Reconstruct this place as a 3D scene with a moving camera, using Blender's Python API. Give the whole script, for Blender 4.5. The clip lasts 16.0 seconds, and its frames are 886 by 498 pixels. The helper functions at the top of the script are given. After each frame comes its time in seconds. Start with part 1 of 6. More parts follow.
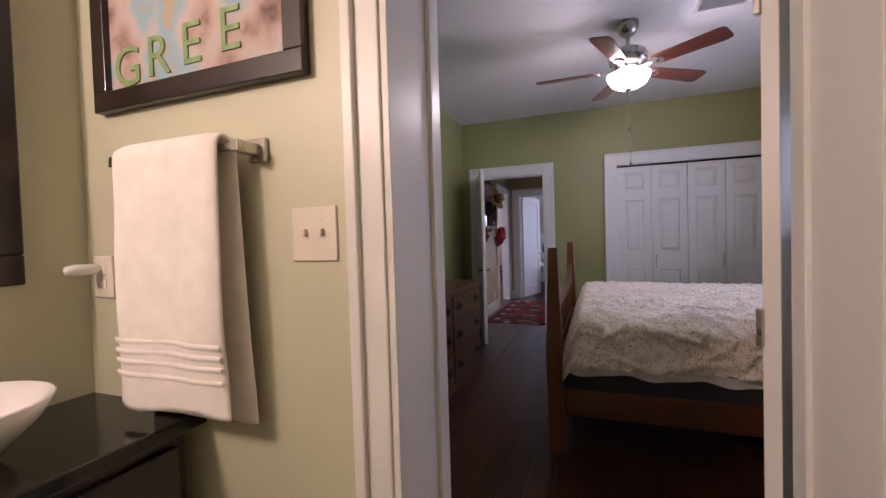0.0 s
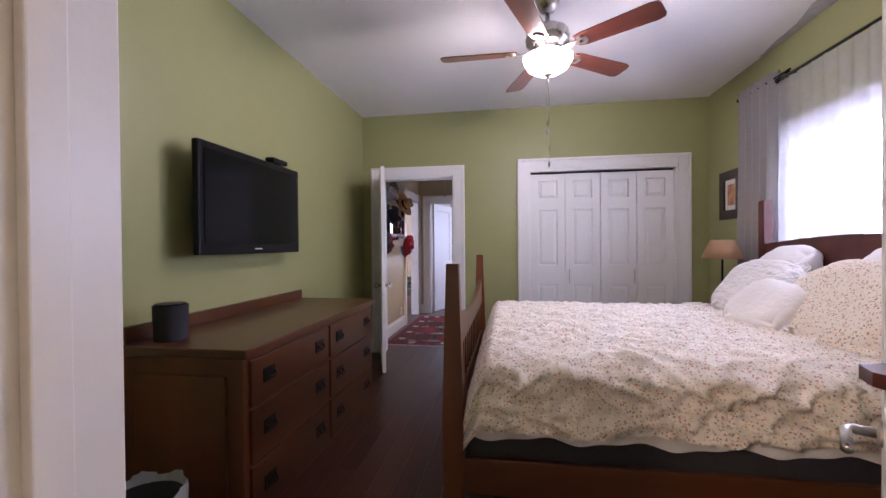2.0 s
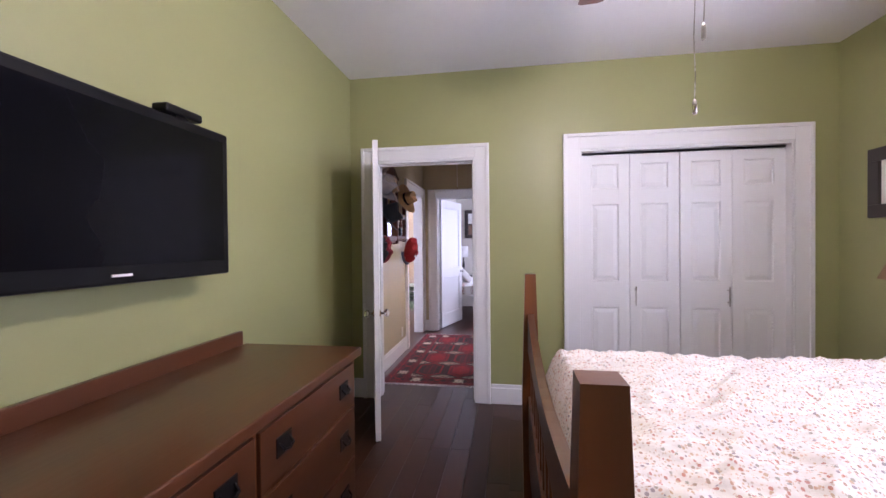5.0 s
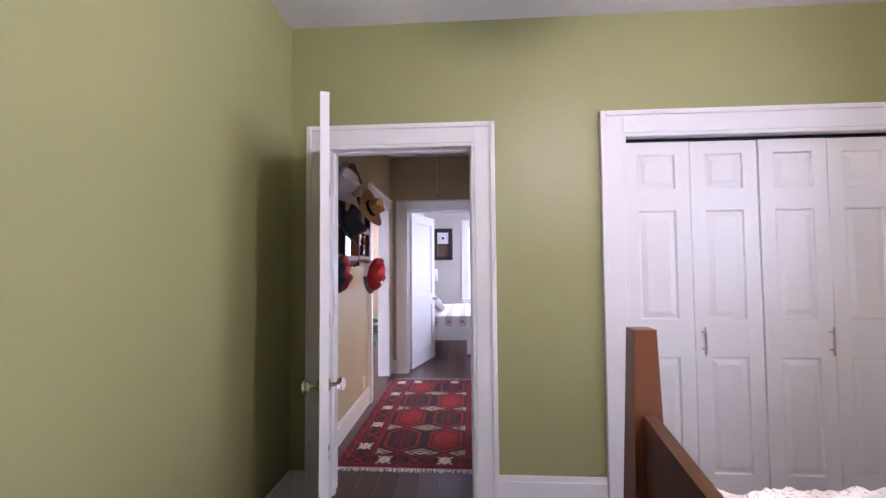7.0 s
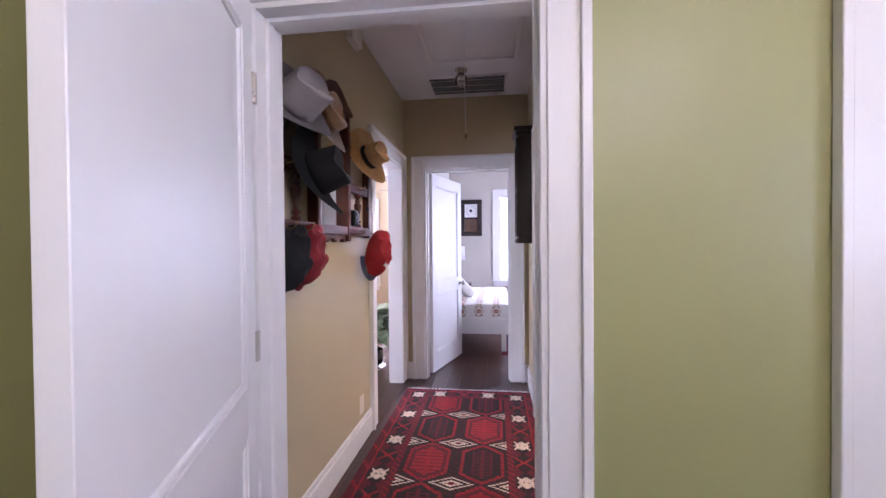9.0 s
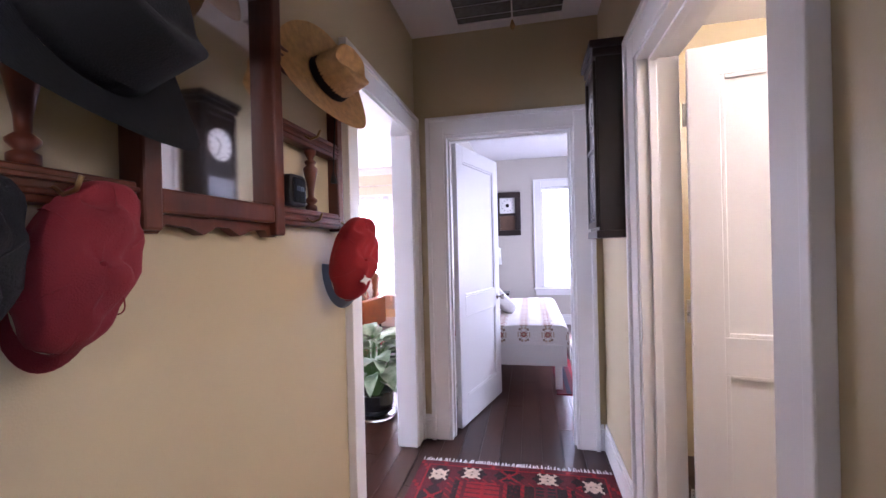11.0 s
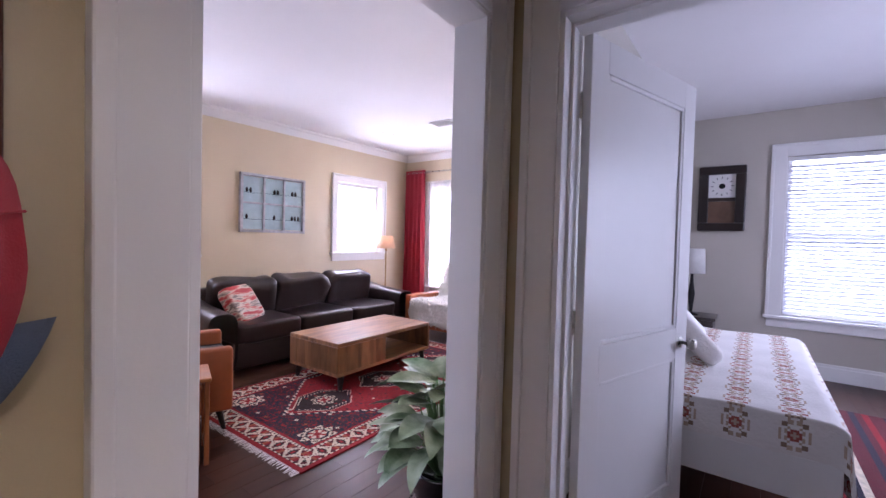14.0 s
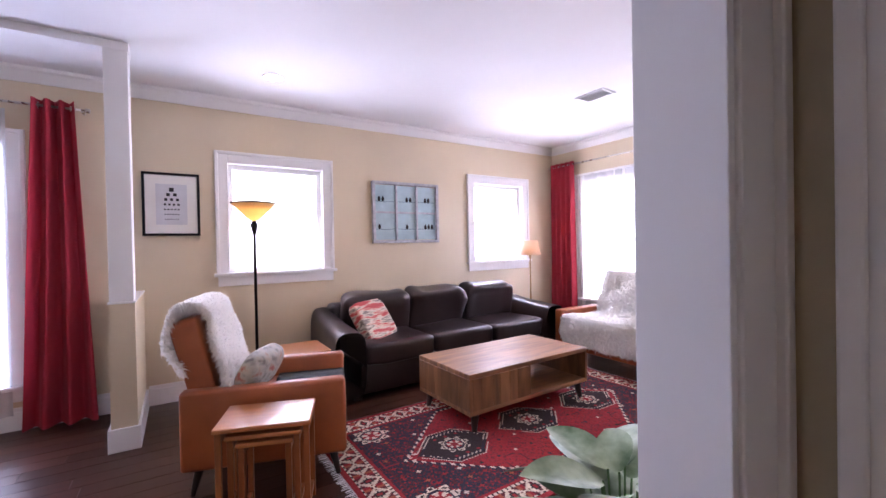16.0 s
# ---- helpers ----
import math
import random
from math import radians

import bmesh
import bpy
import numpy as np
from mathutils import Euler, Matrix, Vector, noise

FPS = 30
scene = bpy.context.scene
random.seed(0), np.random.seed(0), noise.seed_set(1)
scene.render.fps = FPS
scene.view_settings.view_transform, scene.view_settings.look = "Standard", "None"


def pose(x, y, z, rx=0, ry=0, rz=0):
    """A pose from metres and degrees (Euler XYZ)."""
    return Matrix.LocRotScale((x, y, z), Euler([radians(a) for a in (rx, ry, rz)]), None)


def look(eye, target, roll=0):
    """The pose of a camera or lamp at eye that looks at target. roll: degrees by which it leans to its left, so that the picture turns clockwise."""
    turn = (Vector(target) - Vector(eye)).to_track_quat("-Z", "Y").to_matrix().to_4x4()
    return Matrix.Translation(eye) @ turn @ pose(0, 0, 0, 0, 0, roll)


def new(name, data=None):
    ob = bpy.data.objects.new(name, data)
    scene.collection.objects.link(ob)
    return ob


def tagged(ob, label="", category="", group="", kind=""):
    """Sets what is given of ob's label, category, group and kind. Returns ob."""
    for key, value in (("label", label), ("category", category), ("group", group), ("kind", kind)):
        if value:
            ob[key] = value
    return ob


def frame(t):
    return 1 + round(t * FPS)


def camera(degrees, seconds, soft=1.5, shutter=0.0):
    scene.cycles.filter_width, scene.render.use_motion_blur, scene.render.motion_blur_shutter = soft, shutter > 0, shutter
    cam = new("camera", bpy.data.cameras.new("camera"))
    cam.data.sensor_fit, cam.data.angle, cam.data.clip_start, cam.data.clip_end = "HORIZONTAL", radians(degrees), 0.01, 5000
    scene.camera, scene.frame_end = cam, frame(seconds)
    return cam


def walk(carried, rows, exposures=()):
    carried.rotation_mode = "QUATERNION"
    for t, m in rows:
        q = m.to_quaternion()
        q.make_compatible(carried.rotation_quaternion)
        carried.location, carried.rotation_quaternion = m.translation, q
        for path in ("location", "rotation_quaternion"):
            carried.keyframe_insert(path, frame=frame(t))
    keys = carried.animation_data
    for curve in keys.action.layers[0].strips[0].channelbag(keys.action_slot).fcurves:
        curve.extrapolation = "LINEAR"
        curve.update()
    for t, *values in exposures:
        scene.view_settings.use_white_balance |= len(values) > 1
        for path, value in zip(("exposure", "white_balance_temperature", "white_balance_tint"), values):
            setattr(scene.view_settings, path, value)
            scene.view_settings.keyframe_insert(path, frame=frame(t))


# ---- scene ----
cam = camera(93.9, 16.0)
PATH = [
    (0, (0.903, 0.632, 1.262), (0.201, 2.504, 1.209), -1.7),
    (0.5, (0.915, 0.753, 1.249), (0.397, 2.684, 1.205), -2.2),
    (1, (0.89, 0.92, 1.262), (0.513, 2.883, 1.204), -1.5),
    (1.5, (0.864, 1.148, 1.255), (0.567, 3.126, 1.229), -0.6),
    (2, (0.893, 1.36, 1.267), (0.576, 3.335, 1.248), -0.5),
    (2.5, (0.9, 1.528, 1.278), (0.634, 3.51, 1.275), -0.7),
    (3, (0.868, 1.697, 1.285), (0.633, 3.683, 1.271), -1.2),
    (3.5, (0.81, 1.874, 1.302), (0.557, 3.858, 1.294), -0.9),
    (4, (0.736, 2.105, 1.325), (0.375, 4.072, 1.295), -0.2),
    (6.5, (0.291, 3.4, 1.348), (0.13, 5.393, 1.388), -0.8),
    (7, (0.236, 3.689, 1.344), (0.111, 5.683, 1.426), -0.5),
    (7.5, (0.211, 4.012, 1.352), (0.026, 6.002, 1.435), 0.1),
    (8, (0.186, 4.3, 1.341), (-0.039, 6.286, 1.393), -0.2),
    (8.5, (0.141, 4.593, 1.335), (-0.071, 6.581, 1.355), -0.3),
    (9, (0.13, 4.905, 1.332), (-0.123, 6.889, 1.306), -0.5),
    (9.5, (0.114, 5.2, 1.316), (-0.198, 7.175, 1.252), -1.0),
    (12, (-0.065, 6.711, 1.302), (-0.605, 8.636, 1.341), -1.1),
    (12.5, (-0.008, 6.931, 1.307), (-0.676, 8.816, 1.352), -0.8),
    (13, (-0.031, 7.19, 1.296), (-0.859, 9.01, 1.345), 0.1),
    (13.5, (-0.043, 7.403, 1.287), (-1.043, 9.135, 1.308), 1.4),
    (14, (-0.035, 7.604, 1.321), (-1.239, 9.2, 1.268), 1.5),
    (14.5, (-0.097, 7.758, 1.295), (-1.476, 9.205, 1.225), 1.5),
    (15, (-0.241, 7.954, 1.283), (-1.758, 9.256, 1.224), 1.3),
    (15.5, (-0.371, 8.043, 1.286), (-1.967, 9.248, 1.267), 0.7),
    (16, (-0.511, 8.181, 1.297), (-2.197, 9.257, 1.278), -1.1),
]
EXPOSURES = [(t, e, 5720, 32) for t, e in ((0.0, -0.55), (0.8, -0.45), (1.6, 0.05), (2.4, 0.4), (4.0, 0.68), (6.5, 0.86), (9.0, 0.93), (12.0, 0.7), (13.2, 0.15), (14.5, -0.33), (16.0, -0.13))]
walk(cam, [(t, look(eye, target, roll)) for t, eye, target, roll in PATH], EXPOSURES)

# ---- world and lights ----
world = bpy.data.worlds.new("world")
scene.world = world
world.use_nodes = True
wn = world.node_tree
sky = wn.nodes.new("ShaderNodeTexSky")
sky.sky_type = "NISHITA"
sky.sun_disc = False
sky.sun_elevation = radians(50)
sky.sun_rotation = radians(200)
wn.links.new(sky.outputs[0], wn.nodes["Background"].inputs[0])
wn.nodes["Background"].inputs[1].default_value = 0.10
sun = new("sun", bpy.data.lights.new("sun", "SUN"))
sun.data.energy, sun.data.angle, sun.data.color = 1.5, radians(10), (1.0, 0.95, 0.88)
sun.matrix_basis = look((3, -8, 14), (0, 0, 0))


def area(name, eye, target, w, h, watts, colour):
    ob = new(name, bpy.data.lights.new(name, "AREA"))
    ob.data.shape, ob.data.size, ob.data.size_y = "RECTANGLE", w, h
    ob.data.energy, ob.data.color = watts, colour
    ob.matrix_basis = look(eye, target)
    return ob


def bulb(name, place, watts, radius, colour):
    ob = new(name, bpy.data.lights.new(name, "POINT"))
    ob.data.energy, ob.data.shadow_soft_size, ob.data.color = watts, radius, colour
    ob.location = place
    return ob


DAY = (0.80, 0.875, 1.0)
DAY_WEST = (0.895, 0.91, 0.935)
WARM = (1.0, 0.72, 0.42)
area("daylight_bedroom", (3.45, 4.05, 1.7), (0, 4.05, 1.2), 1.7, 1.5, 88, DAY)
area("daylight_living_west", (-5.2, 9.0, 1.65), (0, 9.0, 1.2), 1.3, 1.4, 155, DAY_WEST)
area("daylight_living_corner", (-5.2, 11.78, 1.65), (0, 11.78, 1.2), 1.3, 1.4, 155, DAY_WEST)
area("daylight_living_north", (-3.2, 13.3, 1.45), (-3.2, 9, 1.0), 2.4, 1.9, 290, DAY_WEST)
area("daylight_dining", (-5.2, 6.45, 1.35), (0, 6.45, 1.0), 1.6, 2.2, 200, DAY)
area("daylight_guest", (0.75, 13.75, 1.5), (0.75, 9, 1.0), 1.5, 2.0, 190, DAY)
# added fill from the unseen east side, brightens the guest room and its door
area("fill_guest_east", (2.35, 11.2, 1.5), (-2, 11.2, 1.0), 1.4, 1.8, 70, DAY)
bulb("lamp_bath", (-0.42, -0.05, 2.1), 92, 0.12, (1.0, 0.76, 0.52))
bulb("lamp_fan", (1.135, 4.0, 2.385), 37, 0.05, (1.0, 0.90, 0.76))
bulb("lamp_bedside", (2.62, 5.08, 1.22), 1.5, 0.04, (1.0, 0.62, 0.28))
bulb("lamp_side_room", (1.5, 7.4, 2.3), 44, 0.14, (1.0, 0.94, 0.80))
bulb("lamp_torchiere", (-4.3, 8.72, 1.66), 4, 0.05, (1.0, 0.72, 0.40))
bulb("lamp_reading", (-4.5, 12.09, 1.25), 3, 0.04, (1.0, 0.70, 0.40))

# ---- materials ----


def mat(name, col, rough=0.5, metal=0.0, var=0.08, rvar=0.06, scale=6.0, bump=0.08, bscale=160.0, stretch=(1, 1, 1), col2=None, coat=0.0, dist=0.002, rand=0.0, sheen=0.0):
    """A procedural surface: two-scale colour variation, roughness wear and fine relief."""
    m = bpy.data.materials.new(name)
    m.use_nodes = True
    nt = m.node_tree
    b = nt.nodes["Principled BSDF"]
    tc = nt.nodes.new("ShaderNodeTexCoord")
    mp = nt.nodes.new("ShaderNodeMapping")
    mp.inputs["Scale"].default_value = stretch
    nt.links.new(tc.outputs["Object"], mp.inputs[0])
    n1 = nt.nodes.new("ShaderNodeTexNoise")
    n1.inputs["Scale"].default_value, n1.inputs["Detail"].default_value = scale, 6
    nt.links.new(mp.outputs[0], n1.inputs["Vector"])
    ramp = nt.nodes.new("ShaderNodeValToRGB")
    ramp.color_ramp.elements[0].position, ramp.color_ramp.elements[1].position = 0.3, 0.7
    c2 = col2 or tuple(min(1, c * (1 + var)) for c in col)
    ramp.color_ramp.elements[0].color = (*[c * (1 - var) for c in col], 1)
    ramp.color_ramp.elements[1].color = (*c2, 1)
    nt.links.new(n1.outputs[0], ramp.inputs[0])
    out = ramp.outputs[0]
    if rand:
        oi = nt.nodes.new("ShaderNodeObjectInfo")
        hsv = nt.nodes.new("ShaderNodeHueSaturation")
        mr = nt.nodes.new("ShaderNodeMapRange")
        mr.inputs[3].default_value, mr.inputs[4].default_value = 1 - rand, 1 + rand
        nt.links.new(oi.outputs["Random"], mr.inputs[0])
        nt.links.new(mr.outputs[0], hsv.inputs["Value"])
        nt.links.new(out, hsv.inputs["Color"])
        out = hsv.outputs[0]
    nt.links.new(out, b.inputs["Base Color"])
    n2 = nt.nodes.new("ShaderNodeTexNoise")
    n2.inputs["Scale"].default_value, n2.inputs["Detail"].default_value = bscale, 4
    nt.links.new(mp.outputs[0], n2.inputs["Vector"])
    bp = nt.nodes.new("ShaderNodeBump")
    bp.inputs["Strength"].default_value, bp.inputs["Distance"].default_value = min(1, bump * 4), dist
    nt.links.new(n2.outputs[0], bp.inputs["Height"])
    nt.links.new(bp.outputs[0], b.inputs["Normal"])
    rr = nt.nodes.new("ShaderNodeMapRange")
    rr.inputs[3].default_value, rr.inputs[4].default_value = max(0.02, rough - rvar), min(1, rough + rvar)
    nt.links.new(n1.outputs[0], rr.inputs[0])
    nt.links.new(rr.outputs[0], b.inputs["Roughness"])
    b.inputs["Metallic"].default_value = metal
    b.inputs["Coat Weight"].default_value = coat
    b.inputs["Sheen Weight"].default_value = sheen
    return m


def glow(name, col, strength):
    m = bpy.data.materials.new(name)
    m.use_nodes = True
    b = m.node_tree.nodes["Principled BSDF"]
    b.inputs["Base Color"].default_value = (*col, 1)
    b.inputs["Emission Color"].default_value = (*col, 1)
    b.inputs["Emission Strength"].default_value = strength
    return m


def clear(name, rough=0.0, col=(1, 1, 1)):
    m = bpy.data.materials.new(name)
    m.use_nodes = True
    b = m.node_tree.nodes["Principled BSDF"]
    b.inputs["Base Color"].default_value = (*col, 1)
    b.inputs["Roughness"].default_value = rough
    b.inputs["Transmission Weight"].default_value = 1.0
    b.inputs["IOR"].default_value = 1.45
    return m


def sheer(name, col, through_share, alpha=1.0):
    """Thin cloth that lets light through."""
    m = mat(name, col, 0.9, 0, 0.06, 0.03, 30, 0.06, 500)
    nt = m.node_tree
    b = nt.nodes["Principled BSDF"]
    tr = nt.nodes.new("ShaderNodeBsdfTranslucent")
    tr.inputs[0].default_value = (*col, 1)
    mx = nt.nodes.new("ShaderNodeMixShader")
    mx.inputs[0].default_value = through_share
    nt.links.new(b.outputs[0], mx.inputs[1])
    nt.links.new(tr.outputs[0], mx.inputs[2])
    last = mx
    if alpha < 1:
        tp = nt.nodes.new("ShaderNodeBsdfTransparent")
        m2 = nt.nodes.new("ShaderNodeMixShader")
        m2.inputs[0].default_value = alpha
        nt.links.new(tp.outputs[0], m2.inputs[1])
        nt.links.new(mx.outputs[0], m2.inputs[2])
        last = m2
    nt.links.new(last.outputs[0], nt.nodes["Material Output"].inputs[0])
    return m


GREEN = mat("green_paint", (0.33, 0.335, 0.145), 0.42, var=0.03, scale=1.5, bump=0.05, bscale=260)
BEIGE = mat("tan_paint", (0.48, 0.40, 0.245), 0.40, var=0.03, scale=1.5, bump=0.05, bscale=260)
CREAM = mat("cream_paint", (0.62, 0.52, 0.36), 0.42, var=0.03, scale=1.5, bump=0.05, bscale=260)
GREY_WALL = mat("warm_grey_paint", (0.50, 0.465, 0.41), 0.45, var=0.03, scale=1.5, bump=0.05, bscale=260)
SAGE = mat("pale_sage_paint", (0.56, 0.56, 0.41), 0.40, var=0.03, scale=1.5, bump=0.05, bscale=260)
WHITE = mat("white_gloss_paint", (0.78, 0.77, 0.76), 0.36, var=0.012, rvar=0.015, scale=3, bump=0.03, bscale=120)
CEIL = mat("ceiling_paint", (0.78, 0.77, 0.78), 0.7, var=0.02, scale=2, bump=0.08, bscale=220)
FLOOR = mat("dark_floorboard", (0.046, 0.017, 0.010), 0.30, var=0.16, rvar=0.02, scale=5, bump=0.0, bscale=20, stretch=(6, 0.6, 1), rand=0.28, dist=0.0005)
FLOOR.node_tree.nodes["Principled BSDF"].inputs["Specular IOR Level"].default_value = 0.28
OAK = mat("reddish_oak", (0.135, 0.043, 0.013), 0.36, var=0.30, scale=7, bump=0.06, bscale=60, stretch=(1, 1, 0.12), coat=0.15)
OAK_Y = mat("reddish_oak_lengthwise", (0.082, 0.026, 0.009), 0.32, var=0.30, scale=7, bump=0.06, bscale=60, stretch=(1, 0.10, 1), coat=0.2)
OAK_X = mat("reddish_oak_crosswise", (0.10, 0.034, 0.012), 0.32, var=0.30, scale=7, bump=0.06, bscale=60, stretch=(0.10, 1, 1), coat=0.15)
MAHOG = mat("mahogany", (0.075, 0.018, 0.011), 0.45, var=0.35, scale=8, bump=0.05, bscale=60, stretch=(0.2, 1, 1))
DARKWOOD = mat("dark_brown_wood", (0.020, 0.011, 0.009), 0.3, var=0.3, scale=8, bump=0.05, bscale=60, stretch=(1, 1, 0.2), coat=0.2)
BLACK = mat("black_plastic", (0.008, 0.008, 0.009), 0.35, var=0.1, bump=0.03)
SCREEN = mat("dark_screen", (0.004, 0.004, 0.006), 0.12, var=0.05, bump=0.0)
STEEL = mat("brushed_nickel", (0.52, 0.49, 0.45), 0.28, 1.0, var=0.06, scale=20, bump=0.03, bscale=300)
BRASS = mat("aged_brass", (0.32, 0.21, 0.09), 0.38, 1.0, var=0.2, scale=20, bump=0.05)
IRON = mat("black_iron", (0.012, 0.011, 0.011), 0.4, 0.6, var=0.1, bump=0.05)
BLANK = mat("grey_box_spring_cloth", (0.035, 0.035, 0.04), 0.85, var=0.15, scale=60, bump=0.2, bscale=500)
for m_ in (BLACK, SCREEN):
    m_.node_tree.nodes["Principled BSDF"].inputs["Specular IOR Level"].default_value = 0.13
GLASS = clear("window_glass")
GLOBE = glow("lit_glass_bowl", (1.0, 0.90, 0.78), 14.0)
MIRROR = mat("mirror", (0.9, 0.9, 0.9), 0.03, 1.0, var=0.01, bump=0.0)
MIRROR.node_tree.nodes["Principled BSDF"].inputs["Roughness"].default_value = 0.0

# ---- mesh helpers ----


def box(bm, x0, x1, y0, y1, z0, z1, bevel=0.0, segs=2):
    vs = [bm.verts.new(p) for p in ((x0, y0, z0), (x1, y0, z0), (x1, y1, z0), (x0, y1, z0), (x0, y0, z1), (x1, y0, z1), (x1, y1, z1), (x0, y1, z1))]
    fs = [bm.faces.new([vs[i] for i in f]) for f in ((3, 2, 1, 0), (4, 5, 6, 7), (0, 1, 5, 4), (1, 2, 6, 5), (2, 3, 7, 6), (3, 0, 4, 7))]
    if bevel:
        es = list({e for f in fs for e in f.edges})
        bmesh.ops.bevel(bm, geom=es, offset=bevel, segments=segs, affect="EDGES", profile=0.5)
    return vs


def boxes(*rows, bevel=0.0, segs=2):
    bm = bmesh.new()
    for r in rows:
        box(bm, *r, bevel=bevel, segs=segs)
    return bm


def lathe(profile, seg=24, centre=(0, 0, 0), axis="z", bm=None):
    bm = bm or bmesh.new()
    rings = []
    for r, h in profile:
        ring = []
        for i in range(seg):
            a = 2 * math.pi * i / seg
            p = {"z": (r * math.cos(a), r * math.sin(a), h), "x": (h, r * math.cos(a), r * math.sin(a)), "y": (r * math.sin(a), h, r * math.cos(a))}[axis]
            ring.append(bm.verts.new((centre[0] + p[0], centre[1] + p[1], centre[2] + p[2])))
        rings.append(ring)
    for a, b in zip(rings, rings[1:]):
        for i in range(seg):
            bm.faces.new((a[i], a[(i + 1) % seg], b[(i + 1) % seg], b[i]))
    for ring, rev in ((rings[0], True), (rings[-1], False)):
        if (Vector(ring[0].co) - Vector(ring[seg // 2].co)).length > 1e-4:
            bm.faces.new(ring[::-1] if rev else ring)
    return bm


def tube(points, r, seg=8, bm=None, r_end=None):
    bm = bm or bmesh.new()
    pts = [Vector(p) for p in points]
    rings = []
    for i, p in enumerate(pts):
        d = (pts[min(i + 1, len(pts) - 1)] - pts[max(i - 1, 0)]).normalized()
        side = d.cross(Vector((0, 0, 1)) if abs(d.z) < 0.9 else Vector((1, 0, 0))).normalized()
        up = side.cross(d)
        rr = r if r_end is None else r + (r_end - r) * i / (len(pts) - 1)
        rings.append([bm.verts.new(p + side * rr * math.cos(2 * math.pi * k / seg) + up * rr * math.sin(2 * math.pi * k / seg)) for k in range(seg)])
    for a, b in zip(rings, rings[1:]):
        for k in range(seg):
            bm.faces.new((a[k], a[(k + 1) % seg], b[(k + 1) % seg], b[k]))
    bm.faces.new(rings[0][::-1]), bm.faces.new(rings[-1])
    return bm


def prism(outline, y0, y1, bm=None, axis="y"):
    """A flat outline of (u, v), given thickness along an axis."""
    bm = bm or bmesh.new()
    put = {"y": lambda u, v, w: (u, w, v), "x": lambda u, v, w: (w, u, v), "z": lambda u, v, w: (u, v, w)}[axis]
    a = [bm.verts.new(put(u, v, y0)) for u, v in outline]
    b = [bm.verts.new(put(u, v, y1)) for u, v in outline]
    n = len(a)
    bm.faces.new(a), bm.faces.new(b[::-1])
    for i in range(n):
        bm.faces.new((a[i], b[i], b[(i + 1) % n], a[(i + 1) % n]))
    bmesh.ops.recalc_face_normals(bm, faces=bm.faces)
    return bm


def cushion(sx, sy, sz, centre=(0, 0, 0), power=0.45, n=14, lump=0.0, seed=0.0, bm=None, pinch=0.0):
    """A soft block: a rounded box, fuller in the middle, with lumps."""
    bm = bm or bmesh.new()
    tmp = bmesh.new()
    bmesh.ops.create_cube(tmp, size=2)
    bmesh.ops.subdivide_edges(tmp, edges=tmp.edges, cuts=n, use_grid_fill=True)
    for v in tmp.verts:
        u, w, h = v.co
        sph = v.co.normalized()
        p = Vector([math.copysign(abs(c) ** power, c) for c in sph])
        k = 1.0 - pinch * (abs(u) * abs(w)) ** 2
        q = Vector((p.x * sx / 2, p.y * sy / 2, p.z * sz / 2 * k))
        if lump:
            q += sph * lump * noise.noise(Vector((q.x * 6 + seed, q.y * 6, q.z * 6)))
        v.co = q + Vector(centre)
    me = bpy.data.meshes.new("tmp")
    tmp.to_mesh(me)
    tmp.free()
    bm.from_mesh(me)
    bpy.data.meshes.remove(me)
    return bm


def sheet(nu, nv, place, thick=0.0, bm=None):
    """A grid surface placed by a function of (u, v) in 0..1."""
    bm = bm or bmesh.new()
    g = [[bm.verts.new(place(i / nu, j / nv)) for j in range(nv + 1)] for i in range(nu + 1)]
    fs = [bm.faces.new((g[i][j], g[i + 1][j], g[i + 1][j + 1], g[i][j + 1])) for i in range(nu) for j in range(nv)]
    if thick:
        bmesh.ops.solidify(bm, geom=fs, thickness=thick)
    return bm


def thing(name, loc=(0, 0, 0), rz=0.0, label="", category="", group="", kind=""):
    ob = new(name)
    ob.matrix_basis = pose(*loc, 0, 0, rz)
    return tagged(ob, label, category, group, kind)


def part(name, bm, material, parent=None, label="", smooth=False, loc=None):
    """Links a bmesh as one mesh object under a thing or a part."""
    me = bpy.data.meshes.new(name)
    bm.to_mesh(me)
    bm.free()
    for m in material if isinstance(material, (list, tuple)) else (material,):
        me.materials.append(m)
    if smooth:
        for p in me.polygons:
            p.use_smooth = True
    ob = new(name, me)
    if loc:
        ob.matrix_basis = loc
    if parent:
        ob.parent = parent
    return tagged(ob, label)


def flat(name, bm, material, label, category, kind="structure", smooth=False):
    return tagged(part(name, bm, material, None, label, smooth), label, category, "", kind)


